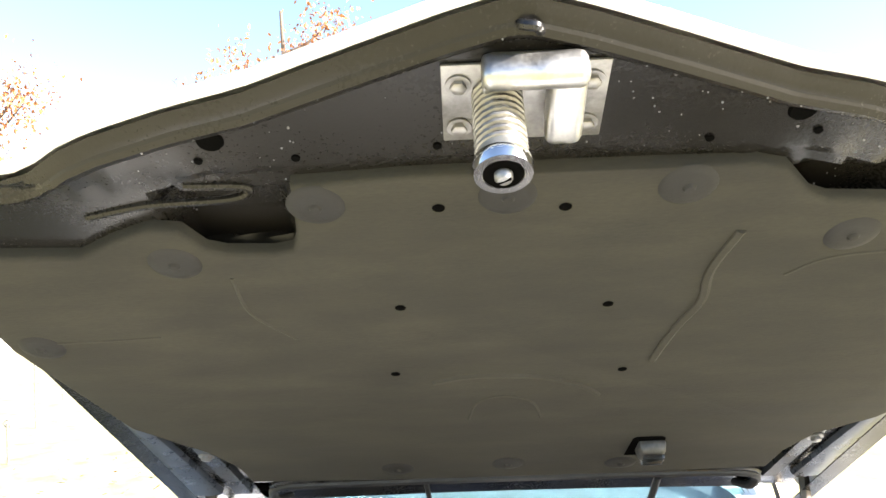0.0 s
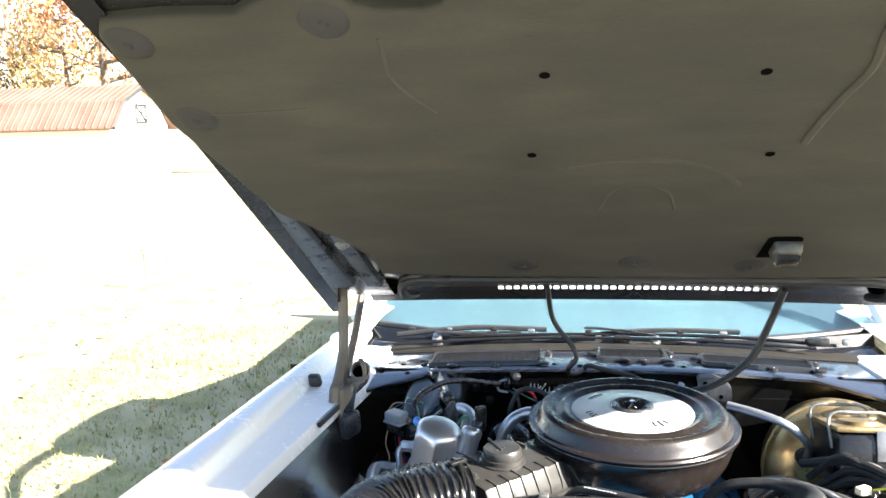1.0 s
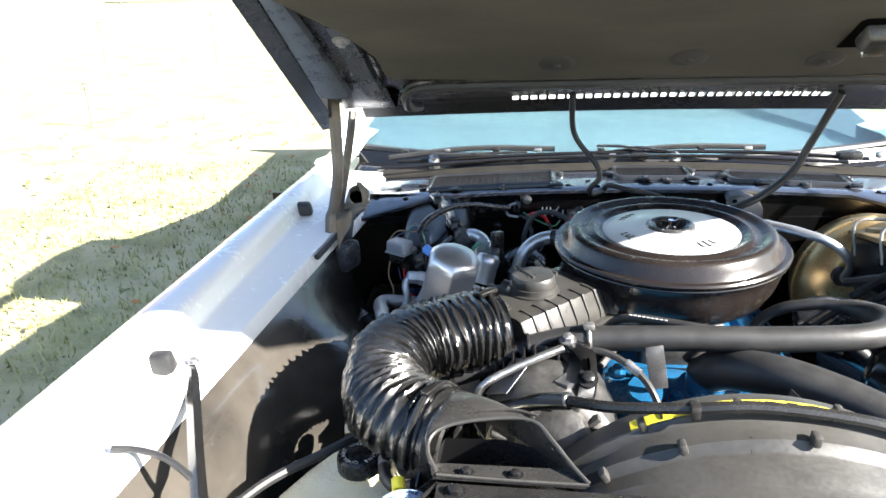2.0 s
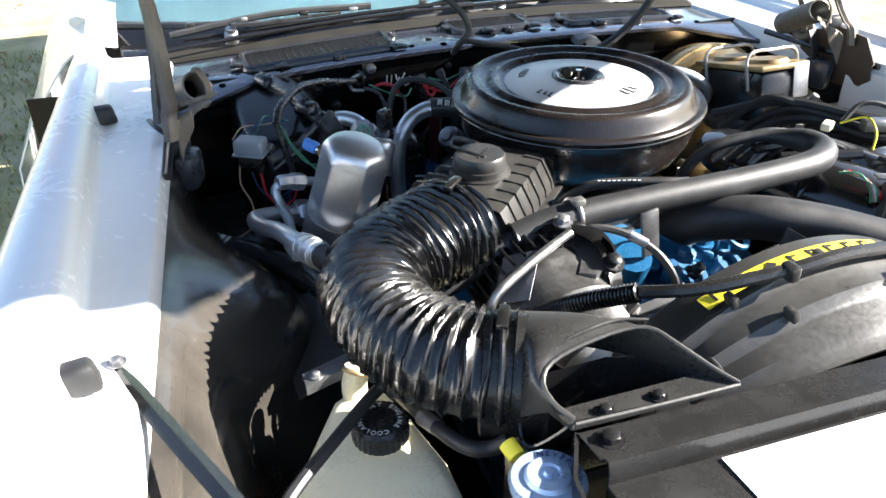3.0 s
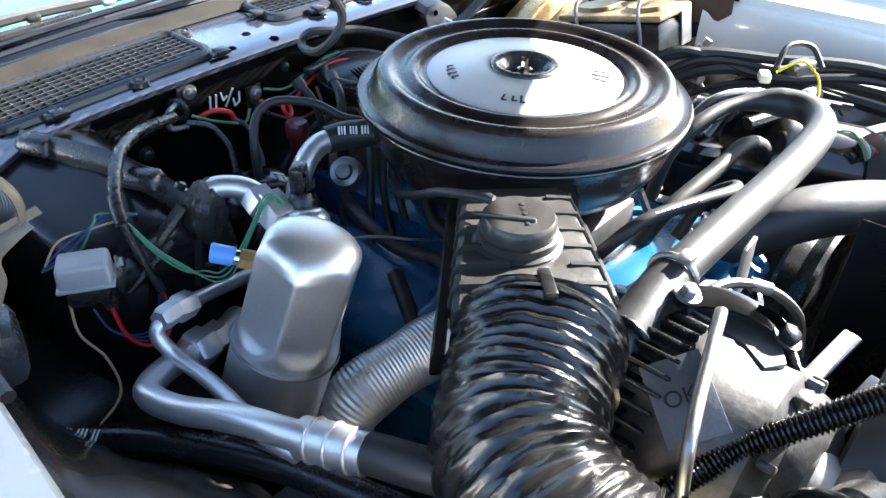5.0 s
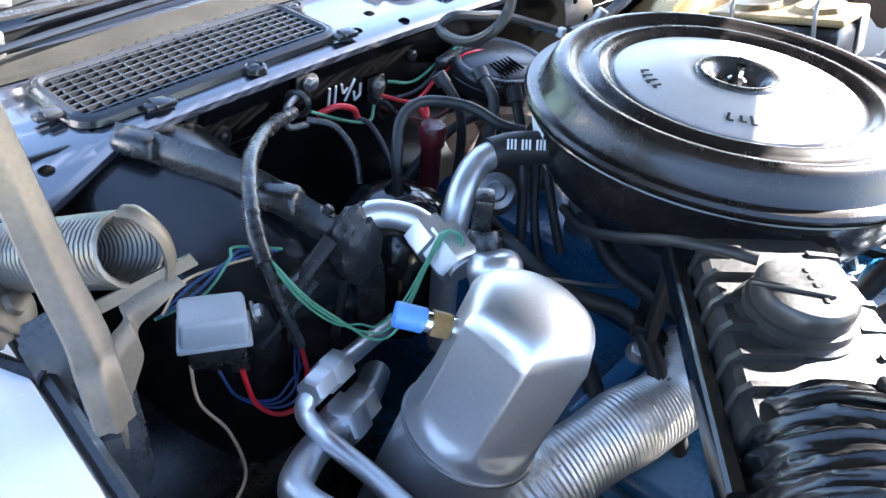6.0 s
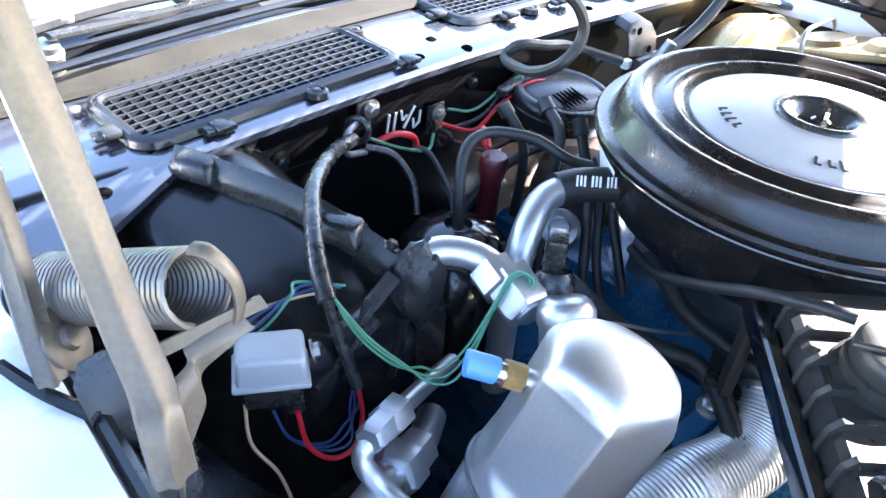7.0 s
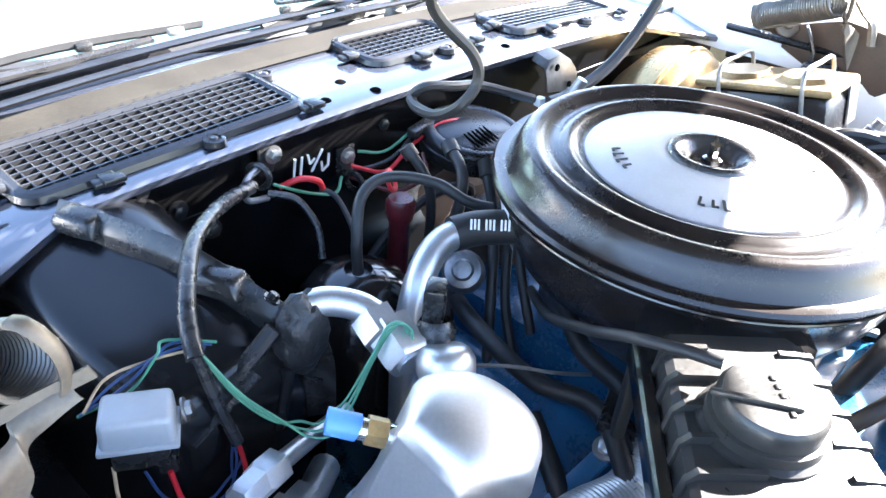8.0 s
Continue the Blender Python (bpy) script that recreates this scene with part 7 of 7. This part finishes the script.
# breather hose with white marking
br = thing("breather_hose", (-0.10, 1.50, 0.80), "grey breather pipe with a black marked rubber end", "hose")
part("pipe", tube([(-0.118, 1.497, 0.72), (-0.120, 1.497, 0.80), (-0.115, 1.498, 0.845), (-0.098, 1.505, 0.872), (-0.072, 1.512, 0.884), (-0.045, 1.508, 0.887)], 0.0118, 14), "alu", br, "smooth grey pipe")
part("rubber_end", tube([(-0.058, 1.513, 0.8855), (-0.035, 1.503, 0.8875), (-0.008, 1.480, 0.888), (0.0, 1.468, 0.886)], 0.0145, 16, 5), "rubber", br)
ex, ey = Vector((0.62, -0.72, 0.06)).normalized(), Vector((0.25, 0.3, 0.92)).normalized()
S = 0.0085
part("paint_mark", mark_strokes([((0.35 * S * k, 0.05 * S * (k % 2)), (0.35 * S * k, S)) for k in (0, 1, 2, 4, 5, 6, 8, 9, 10)], Vector((-0.053, 1.498, 0.8955)), ex, ey, 0.0009), "mark", br, "white hand-painted strokes")

# hoses hanging from the hood
wh = thing("washer_hose", (0.05, 1.66, 0.90), "thin black washer hose looping from hood to firewall", "hose")
part("hose", tube([hp(-0.14, 1.09, 0.03), (-0.02, 1.590, 1.05), (0.018, 1.573, 1.00), (0.024, 1.570, 0.976), (0.010, 1.574, 0.957), (0.012, 1.600, 0.938), (0.028, 1.640, 0.926), (0.042, 1.662, 0.926), (0.050, 1.652, 0.938), (0.088, 1.650, 0.930), (0.133, 1.653, 0.919), (0.193, 1.625, 0.899)], 0.0050, 8), "rubber", wh)
part("connector", box((0.197, 1.620, 0.897), (0.011, 0.009, 0.010), 0.002), "mark", wh, "white hose connector")
vh = thing("lamp_cable", (0.3, 1.6, 0.9), "thick black cable hanging from the hood", "cable")
part("cable", tube([hp(0.288, 1.10, 0.03), (0.38, 1.59, 1.03), (0.355, 1.595, 0.975), (0.30, 1.60, 0.925), (0.24, 1.606, 0.902), (0.20, 1.610, 0.898)], 0.0068, 8), "rubber", vh)
vb = thing("vacuum_tree", (0.22, 1.60, 0.84), "cluster of grey vacuum valves on the firewall", "valve")
brk = part("bracket", shell(loft([[Vector((x, 1.664, z0)), Vector((x, 1.668, z1 - 0.004)), Vector((x, 1.671, z1)), Vector((x, 1.69, z1 + 0.004))] for x, z0, z1 in ((0.272, 0.888, 0.902), (0.278, 0.872, 0.910), (0.30, 0.868, 0.912), (0.325, 0.862, 0.902), (0.340, 0.866, 0.888))]), 0.002), "cast", vb, "bent steel bracket plate")
for x, z in ((0.286, 0.902), (0.318, 0.874)):
    part("bolt_hole", lathe([(0.0045, 0.0), (0.004, 0.0012), (0, 0.0012)], (x, 1.6625, z), (0, -1, 0.08), 12), "dark", brk)
part("valve", lathe([(0.012, 0), (0.014, 0.02), (0.008, 0.025), (0.006, 0.05), (0, 0.05)], (0.215, 1.605, 0.878), (0.3, -0.3, 1), 16), "dull", vb)
part("elbow", tube([(0.20, 1.60, 0.88), (0.195, 1.59, 0.895), (0.21, 1.58, 0.90), (0.23, 1.585, 0.895)], 0.006, 8), "dull", vb)
part("lever", box((0.262, 1.61, 0.897), (0.035, 0.012, 0.008), 0.002, Matrix.Rotation(radians(-20), 4, "Z")), "steel", vb)

# ---- brake booster and master cylinder ----
bo = thing("brake_booster", (0.53, 1.62, 0.66), "gold zinc-plated round brake booster", "brake booster")
part("shell", lathe([(0.0, -0.085), (0.045, -0.085), (0.06, -0.075), (0.085, -0.068), (0.11, -0.05), (0.128, -0.028), (0.134, -0.01), (0.134, 0.01), (0.125, 0.04), (0.09, 0.07), (0, 0.08)], (0.525, 1.62, 0.755), (0, 1, 0), 64), "gold", bo)
part("rolled_edge", ring((0.525, 1.612, 0.755), (0, 1, 0), 0.134, 0.004, 64), "gold", bo)
for a in range(0, 360, 45):
    t = radians(a)
    part("dimple", lathe([(0.014, 0.0), (0.010, 0.004), (0, 0.005)], (0.525 + 0.095 * math.cos(t), 1.557, 0.755 + 0.095 * math.sin(t)), (0, -1, 0), 14), "gold", bo)
part("grommet", lathe([(0.017, -0.004), (0.017, 0.008), (0.010, 0.012), (0, 0.012)], (0.45, 1.552, 0.80), (0, -1, 0), 20), "rubber", bo, "black rubber grommet")
part("vacuum_pipe", tube([(0.45, 1.54, 0.80), (0.44, 1.50, 0.845), (0.405, 1.50, 0.880), (0.36, 1.525, 0.892), (0.31, 1.56, 0.895)], 0.0078, 10), "alu", bo, "bent bright vacuum pipe")
mc = thing("master_cylinder", (0.52, 1.47, 0.78), "dark cast brake master cylinder with a bailed lid", "master cylinder")
part("body", box((0.515, 1.47, 0.829), (0.09, 0.16, 0.085), 0.014), "black", mc)
part("barrel", lathe([(0.03, -0.10), (0.034, -0.08), (0.034, 0.08), (0, 0.1)], (0.515, 1.47, 0.79), (0, 1, 0), 24), "steel", mc)
part("lid", box((0.515, 1.47, 0.876), (0.096, 0.166, 0.010), 0.004), "brass", mc, "gold-plated lid")
for yy in (1.43, 1.51):
    part("lid_dome", lathe([(0.034, 0), (0.030, 0.006), (0, 0.007)], (0.515, yy, 0.881), seg=28), "brass", mc)
part("bail", tube([(0.47, 1.42, 0.84), (0.468, 1.42, 0.895), (0.515, 1.42, 0.901), (0.562, 1.42, 0.895), (0.565, 1.42, 0.84)], 0.0028, 8), "steel", mc, "wire bail")
part("bail", tube([(0.47, 1.52, 0.84), (0.468, 1.52, 0.895), (0.515, 1.52, 0.901), (0.562, 1.52, 0.895), (0.565, 1.52, 0.84)], 0.0028, 8), "steel", mc)
part("silver_label", box((0.545, 1.388, 0.85), (0.03, 0.003, 0.05), 0.001), "dull", mc, "dull metal tag")
MT = Matrix.Translation((0.50, 1.55, 0.83)) @ Matrix.Rotation(radians(-13), 4, "X") @ Matrix.Translation((-0.515, -1.55, -0.826))
for ob in mc.children:
    ob.data.transform(MT)
pv = thing("proportioning_valve", (0.545, 1.385, 0.80), "bright metal brake proportioning valve", "valve")
part("body", box((0.512, 1.378, 0.838), (0.034, 0.03, 0.034), 0.006), "dull", pv)
part("switch", lathe([(0.009, 0), (0.009, 0.018), (0.006, 0.02), (0.006, 0.03), (0, 0.03)], (0.522, 1.370, 0.852), (0.3, -0.4, 1), 12), "dull", pv)
part("outlet", lathe([(0.008, 0), (0.008, 0.02), (0, 0.02)], (0.502, 1.363, 0.833), (-0.4, -1, 0), 6), "dull", pv)
part("line", tube([(0.497, 1.348, 0.83), (0.495, 1.33, 0.815), (0.52, 1.28, 0.78), (0.56, 1.2, 0.75)], 0.003, 6), "steel", pv)

part("mount_ear", prism([(-0.03, -0.008), (0.012, -0.012), (0.03, -0.002), (0.03, 0.010), (-0.02, 0.012)], -0.002, 0.002, Matrix.Translation((0.520, 1.362, 0.845)) @ Matrix.Rotation(radians(70), 4, "X")), "bright", pv, "bright stamped ear")
part("ear_bolt", bolt((0.503, 1.358, 0.845), (-0.2, -1, 0.3), 0.006, 0.006), "steel", pv)
# ---- compressor, cruise servo, wiring on the far fender ----
co = thing("compressor", (0.38, 1.16, 0.70), "black cylindrical air-conditioning compressor", "compressor")
part("body", lathe([(0, -0.11), (0.055, -0.11), (0.062, -0.10), (0.062, -0.02), (0.066, -0.015), (0.066, 0.0), (0.062, 0.005), (0.062, 0.10), (0.055, 0.11), (0, 0.11)], (0.40, 1.20, 0.80), (-0.25, 1, 0), 40), "gloss", co)
part("clutch", lathe([(0.0, -0.02), (0.05, -0.02), (0.065, -0.01), (0.058, 0), (0.065, 0.012), (0, 0.015)], (0.43, 1.075, 0.80), (-0.25, 1, 0), 40), "black", co)
for a, b in (((0.34, 1.22, 0.862), (0.44, 1.18, 0.868)), ((0.33, 1.26, 0.86), (0.42, 1.24, 0.87))):
    part("bracket", tube([a, b], 0.008, 8, 3), "black", co)
se = thing("cruise_servo", (0.41, 1.06, 0.80), "ribbed dusty grey servo bellows with an end plate", "servo")
bp0, bp1 = Vector((0.385, 1.09, 0.845)), Vector((0.455, 1.03, 0.83))
bl = even(spline([bp0, bp1], 30), 0.0012)
part("bellows", tube(bl, lambda s, i: 0.0285 + 0.0022 * math.cos(2 * math.pi * s * 8), 28, raw=True), "greyp", se, "dusty grey ribbed bellows")
part("end_plate", lathe([(0, 0.004), (0.032, 0.004), (0.035, 0), (0.032, -0.004)], bp1, bp1 - bp0, 28), "greyp", se, "dusty oval end plate")
part("end_hole", lathe([(0.008, 0.0048), (0, 0.0048)], bp1 + Vector((0, 0, 0.008)), bp1 - bp0, 16), "dark", se)
part("tab", box((0.405, 1.085, 0.882), (0.065, 0.014, 0.004), 0.0015, Matrix.Rotation(radians(-25), 4, "Z")), "steel", se, "steel mounting tab")
for k, c in enumerate(("green", "tan", "mark", "green", "red")):
    o = 0.004 * k
    part("wire", tube([(0.355 + o, 1.135, 0.875), (0.37 + o, 1.115 - o, 0.878 - o), (0.375, 1.10 - o, 0.862), (0.37 + o, 1.09, 0.85)], 0.0017, 6), c, se)
fw_ = thing("fender_wiring", (0.55, 1.2, 0.80), "bundle of black cables and connectors along the fender", "wiring")
rw = random.Random(21)
for k in range(7):
    z = 0.80 + 0.010 * k
    x = 0.60 - 0.008 * k
    path = [(x - 0.13, 1.37 + 0.012 * k, z - 0.03), (x - 0.09, 1.315 + 0.01 * k, z + 0.022), (x - 0.04, 1.25, z + 0.035 - 0.004 * k), (x + 0.02, 1.13, z + 0.02), (x + 0.05, 1.0 - 0.02 * k, z - 0.01), (x + 0.05, 0.88, z - 0.06)]
    part("cable", tube([Vector(p) + Vector([rw.uniform(-0.012, 0.012) for _ in range(3)]) for p in path], rw.uniform(0.004, 0.0095), 8), "rubber", fw_)
for k in range(6):
    part("cable", tube([(0.29 + 0.012 * k, 1.29 - 0.01 * k, 0.835), (0.33 + 0.014 * k, 1.265 - 0.005 * k, 0.882 - 0.003 * k), (0.38 + 0.012 * k, 1.235, 0.885 - 0.004 * k), (0.43 + 0.008 * k, 1.20 - 0.012 * k, 0.865)], 0.0045, 8), "dull" if k % 3 == 0 else "rubber", fw_)
part("connector", box((0.44, 1.245, 0.884), (0.022, 0.014, 0.012), 0.003, Matrix.Rotation(radians(30), 4, "Z")), "cream", fw_, "pale plastic connector")
part("connector", box((0.50, 1.22, 0.886), (0.035, 0.02, 0.018), 0.004, Matrix.Rotation(radians(-20), 4, "Z")), "dull", fw_)
part("canister", lathe([(0, -0.024), (0.010, -0.024), (0.012, -0.018), (0.012, 0.014), (0.008, 0.020), (0, 0.022)], (0.522, 1.206, 0.842), (1, -0.3, 0.2), 20), "alu", fw_, "small bright metal canister")
part("stay", tube([(0.565, 1.262, 0.856), (0.590, 1.238, 0.858), (0.605, 1.222, 0.848), (0.643, 1.178, 0.785)], 0.006, 6), "dull", fw_, "bright stay rod")
part("yellow_wire", tube([(0.45, 1.235, 0.89), (0.475, 1.215, 0.902), (0.47, 1.19, 0.89), (0.46, 1.18, 0.87)], 0.0018, 6), "yellow", fw_)
part("loop", tube([(0.46, 1.24, 0.89), (0.49, 1.24, 0.912), (0.52, 1.22, 0.908), (0.52, 1.20, 0.885)], 0.0038, 8), "rubber", fw_)
oilc = thing("valve_cover_cap", (0.30, 1.30, 0.77), "black oval breather cover on the engine", "cover")
part("cover", lathe([(0, 0.02), (0.05, 0.018), (0.07, 0.01), (0.075, 0), (0.07, -0.012)], (0.36, 1.30, 0.825), (0.1, -0.15, 1), 36), "gloss", oilc)
part("cross_hose", tube([(0.13, 1.24, 0.77), (0.16, 1.225, 0.82), (0.24, 1.21, 0.845), (0.30, 1.205, 0.855), (0.34, 1.195, 0.84), (0.36, 1.19, 0.80)], 0.009, 10), "rubber", oilc)
fhose = thing("fuel_line", (0.1, 1.22, 0.85), "thin black fuel line with worn white print", "hose")
part("line", tube([(-0.01, 1.225, 0.84), (0.012, 1.200, 0.880), (0.035, 1.186, 0.893), (0.080, 1.165, 0.897), (0.118, 1.150, 0.897), (0.140, 1.158, 0.889), (0.135, 1.178, 0.870), (0.11, 1.19, 0.83)], 0.0062, 10), "rubber", fhose)
part("print_bars", mark_strokes([((0.006 * k, 0), (0.006 * k + 0.0035, 0)) for k in range(9)], (0.030, 1.184, 0.8995), (0.88, -0.42, 0.05), (0, -0.2, 1), 0.0009), "mark", fhose)

# ---- washer bottle, radiator cap, brace in front ----
wb = thing("coolant_bottle", (-0.33, 0.94, 0.60), "aged cream plastic coolant bottle with a black ribbed cap", "bottle")
rows = []
for z, k in ((0.56, 0.94), (0.60, 0.98), (0.70, 1.0), (0.752, 0.99), (0.768, 0.955), (0.779, 0.88), (0.784, 0.76), (0.786, 0.55)):
    o = [(-0.405, 0.87), (-0.392, 0.845), (-0.285, 0.835), (-0.262, 0.845), (-0.248, 0.89), (-0.247, 0.95), (-0.262, 1.03), (-0.274, 1.072), (-0.300, 1.085), (-0.328, 1.07), (-0.372, 1.0), (-0.398, 0.945)]
    rows.append([Vector((-0.325 + (x + 0.325) * k, 0.95 + (y - 0.95) * k, z)) for x, y in o])
part("bottle", loft(rows, close=True, cap=True), "cream", wb, angle=70)
part("moulded_seam", tube([Vector((-0.325 + (x + 0.325) * 1.005, 0.95 + (y - 0.95) * 1.005, 0.735)) for x, y in o + o[:1]], 0.0022, 6, 4), "cream", wb)
part("neck", lathe([(0.021, -0.008), (0.021, 0.006)], (-0.302, 0.985, 0.789), seg=28), "cream", wb)
bc = part("cap", lathe([(0.0255, 0.0), (0.0262, 0.004), (0.0258, 0.018), (0.023, 0.021), (0.019, 0.0205), (0, 0.0205)], (-0.302, 0.985, 0.792), seg=56, wob=lambda a, h: 1 + 0.018 * math.cos(28 * a)), "satin", wb, "black ribbed screw cap with white lettering bars")
for k, ch in enumerate("ENGINE COOLANT ONLY "):
    if ch == " ":
        continue
    t = radians(38 - 18 * k)
    fc_ = bpy.data.curves.new("letter", "FONT")
    fc_.body, fc_.size, fc_.extrude, fc_.align_x = ch, 0.0068, 0.0002, "CENTER"
    fc_.materials.append(M["mark"])
    lo_ = bpy.data.objects.new("letter", fc_)
    scene.collection.objects.link(lo_)
    lo_.matrix_world = Matrix.Translation((-0.302 + 0.0162 * math.cos(t), 0.985 + 0.0162 * math.sin(t), 0.8129)) @ Matrix.Rotation(t - math.pi / 2, 4, "Z")
    lo_.parent = bc
part("spout", tube([(-0.306, 1.055, 0.775), (-0.306, 1.062, 0.79), (-0.300, 1.068, 0.808)], 0.013, 12), "cream", wb, "yellowed spout")
part("spout_clip", ring((-0.302, 1.066, 0.803), (0.4, 0.4, 0.8), 0.0128, 0.002, 18), "gold", wb)
part("spout_bracket", shell(loft([[Vector((-0.348 + 0.068 * q, 1.112 + 0.012 * q + dy, 0.768 + 0.008 * q + dz)) for dy, dz in ((-0.012, -0.010), (-0.010, 0.0), (0.010, 0.002), (0.012, -0.008))] for q in [k / 6 for k in range(7)]]), 0.002), "dull", wb, "dull steel bracket beside the spout")
part("bracket_bolt", bolt((-0.335, 1.113, 0.770), (0, 0, 1), 0.0045, 0.005), "bright", wb)
oh = thing("overflow_hose", (-0.3, 0.95, 0.80), "thin black overflow hose", "hose")
part("hose", tube([(-0.283, 1.068, 0.802), (-0.277, 1.03, 0.822), (-0.31, 0.998, 0.824), (-0.342, 0.971, 0.82), (-0.394, 0.924, 0.815), (-0.44, 0.87, 0.80)], 0.0058, 8), "rubber", oh)
oh2 = thing("vent_hose", (-0.25, 0.9, 0.80), "black vent hose running to the radiator", "hose")
part("hose", tube([(-0.275, 1.055, 0.79), (-0.268, 0.99, 0.81), (-0.262, 0.93, 0.832), (-0.25, 0.90, 0.838), (-0.235, 0.892, 0.84), (-0.222, 0.885, 0.85)], 0.0068, 10), "rubber", oh2)
part("end_fitting", tube([(-0.268, 0.965, 0.82), (-0.263, 0.94, 0.829)], 0.0078, 10, 3), "dull", oh2)
rc_ = part("radiator_neck", lathe([(0.02, -0.05), (0.02, 0.0), (0.024, 0.002)], (-0.222, 0.821, 0.862), seg=28), "dull", car, "pale metal radiator filler neck")
part("pressure_cap", lathe([(0.028, 0.0), (0.029, 0.006), (0.027, 0.010), (0.018, 0.011), (0.016, 0.014), (0.009, 0.015), (0.008, 0.013), (0.004, 0.013), (0.003, 0.016), (0, 0.016)], (-0.222, 0.821, 0.864), seg=44), "capblue", rc_, "pale blue pressure cap")
for k, ch in enumerate("NEVER OPEN"):
    if ch == " ":
        continue
    t = radians(80 - 15 * k)
    fc_ = bpy.data.curves.new("letter", "FONT")
    fc_.body, fc_.size, fc_.extrude, fc_.align_x = ch, 0.0068, 0.0002, "CENTER"
    fc_.materials.append(M["bluew"])
    lo_ = bpy.data.objects.new("letter", fc_)
    scene.collection.objects.link(lo_)
    lo_.matrix_world = Matrix.Translation((-0.222 + 0.0195 * math.cos(t), 0.821 + 0.0195 * math.sin(t), 0.8752)) @ Matrix.Rotation(t - math.pi / 2, 4, "Z")
    lo_.parent = rc_
part("vent_tip", tube([(-0.232, 0.852, 0.868), (-0.235, 0.864, 0.872)], 0.007, 10, 3), "yellow", rc_, "yellow hose tip")
fb = thing("fender_brace", (-0.45, 0.95, 0.86), "bent black steel brace from fender to radiator support", "brace")
pts = spline([(-0.508, 1.03, 0.905), (-0.502, 1.012, 0.905), (-0.471, 0.94, 0.90), (-0.436, 0.859, 0.895), (-0.41, 0.80, 0.885)], 6)
part("bar", shell(loft([[p + Vector((-0.007, -0.004, 0.0)), p + Vector((0.0, 0.0, 0.005)), p + Vector((0.007, 0.004, 0.0))] for p in pts]), 0.003), "gloss", fb)
part("bolt", bolt((-0.503, 1.02, 0.910), (0, 0, 1), 0.005, 0.005), "dull", fb)
cb = thing("hood_cable", (-0.47, 0.87, 0.90), "thin black cable lying on the fender edge", "cable")
part("cable", tube([(-0.515, 0.845, 0.912), (-0.492, 0.853, 0.906), (-0.461, 0.848, 0.90), (-0.425, 0.828, 0.888), (-0.39, 0.80, 0.86)], 0.0036, 8), "rubber", cb)
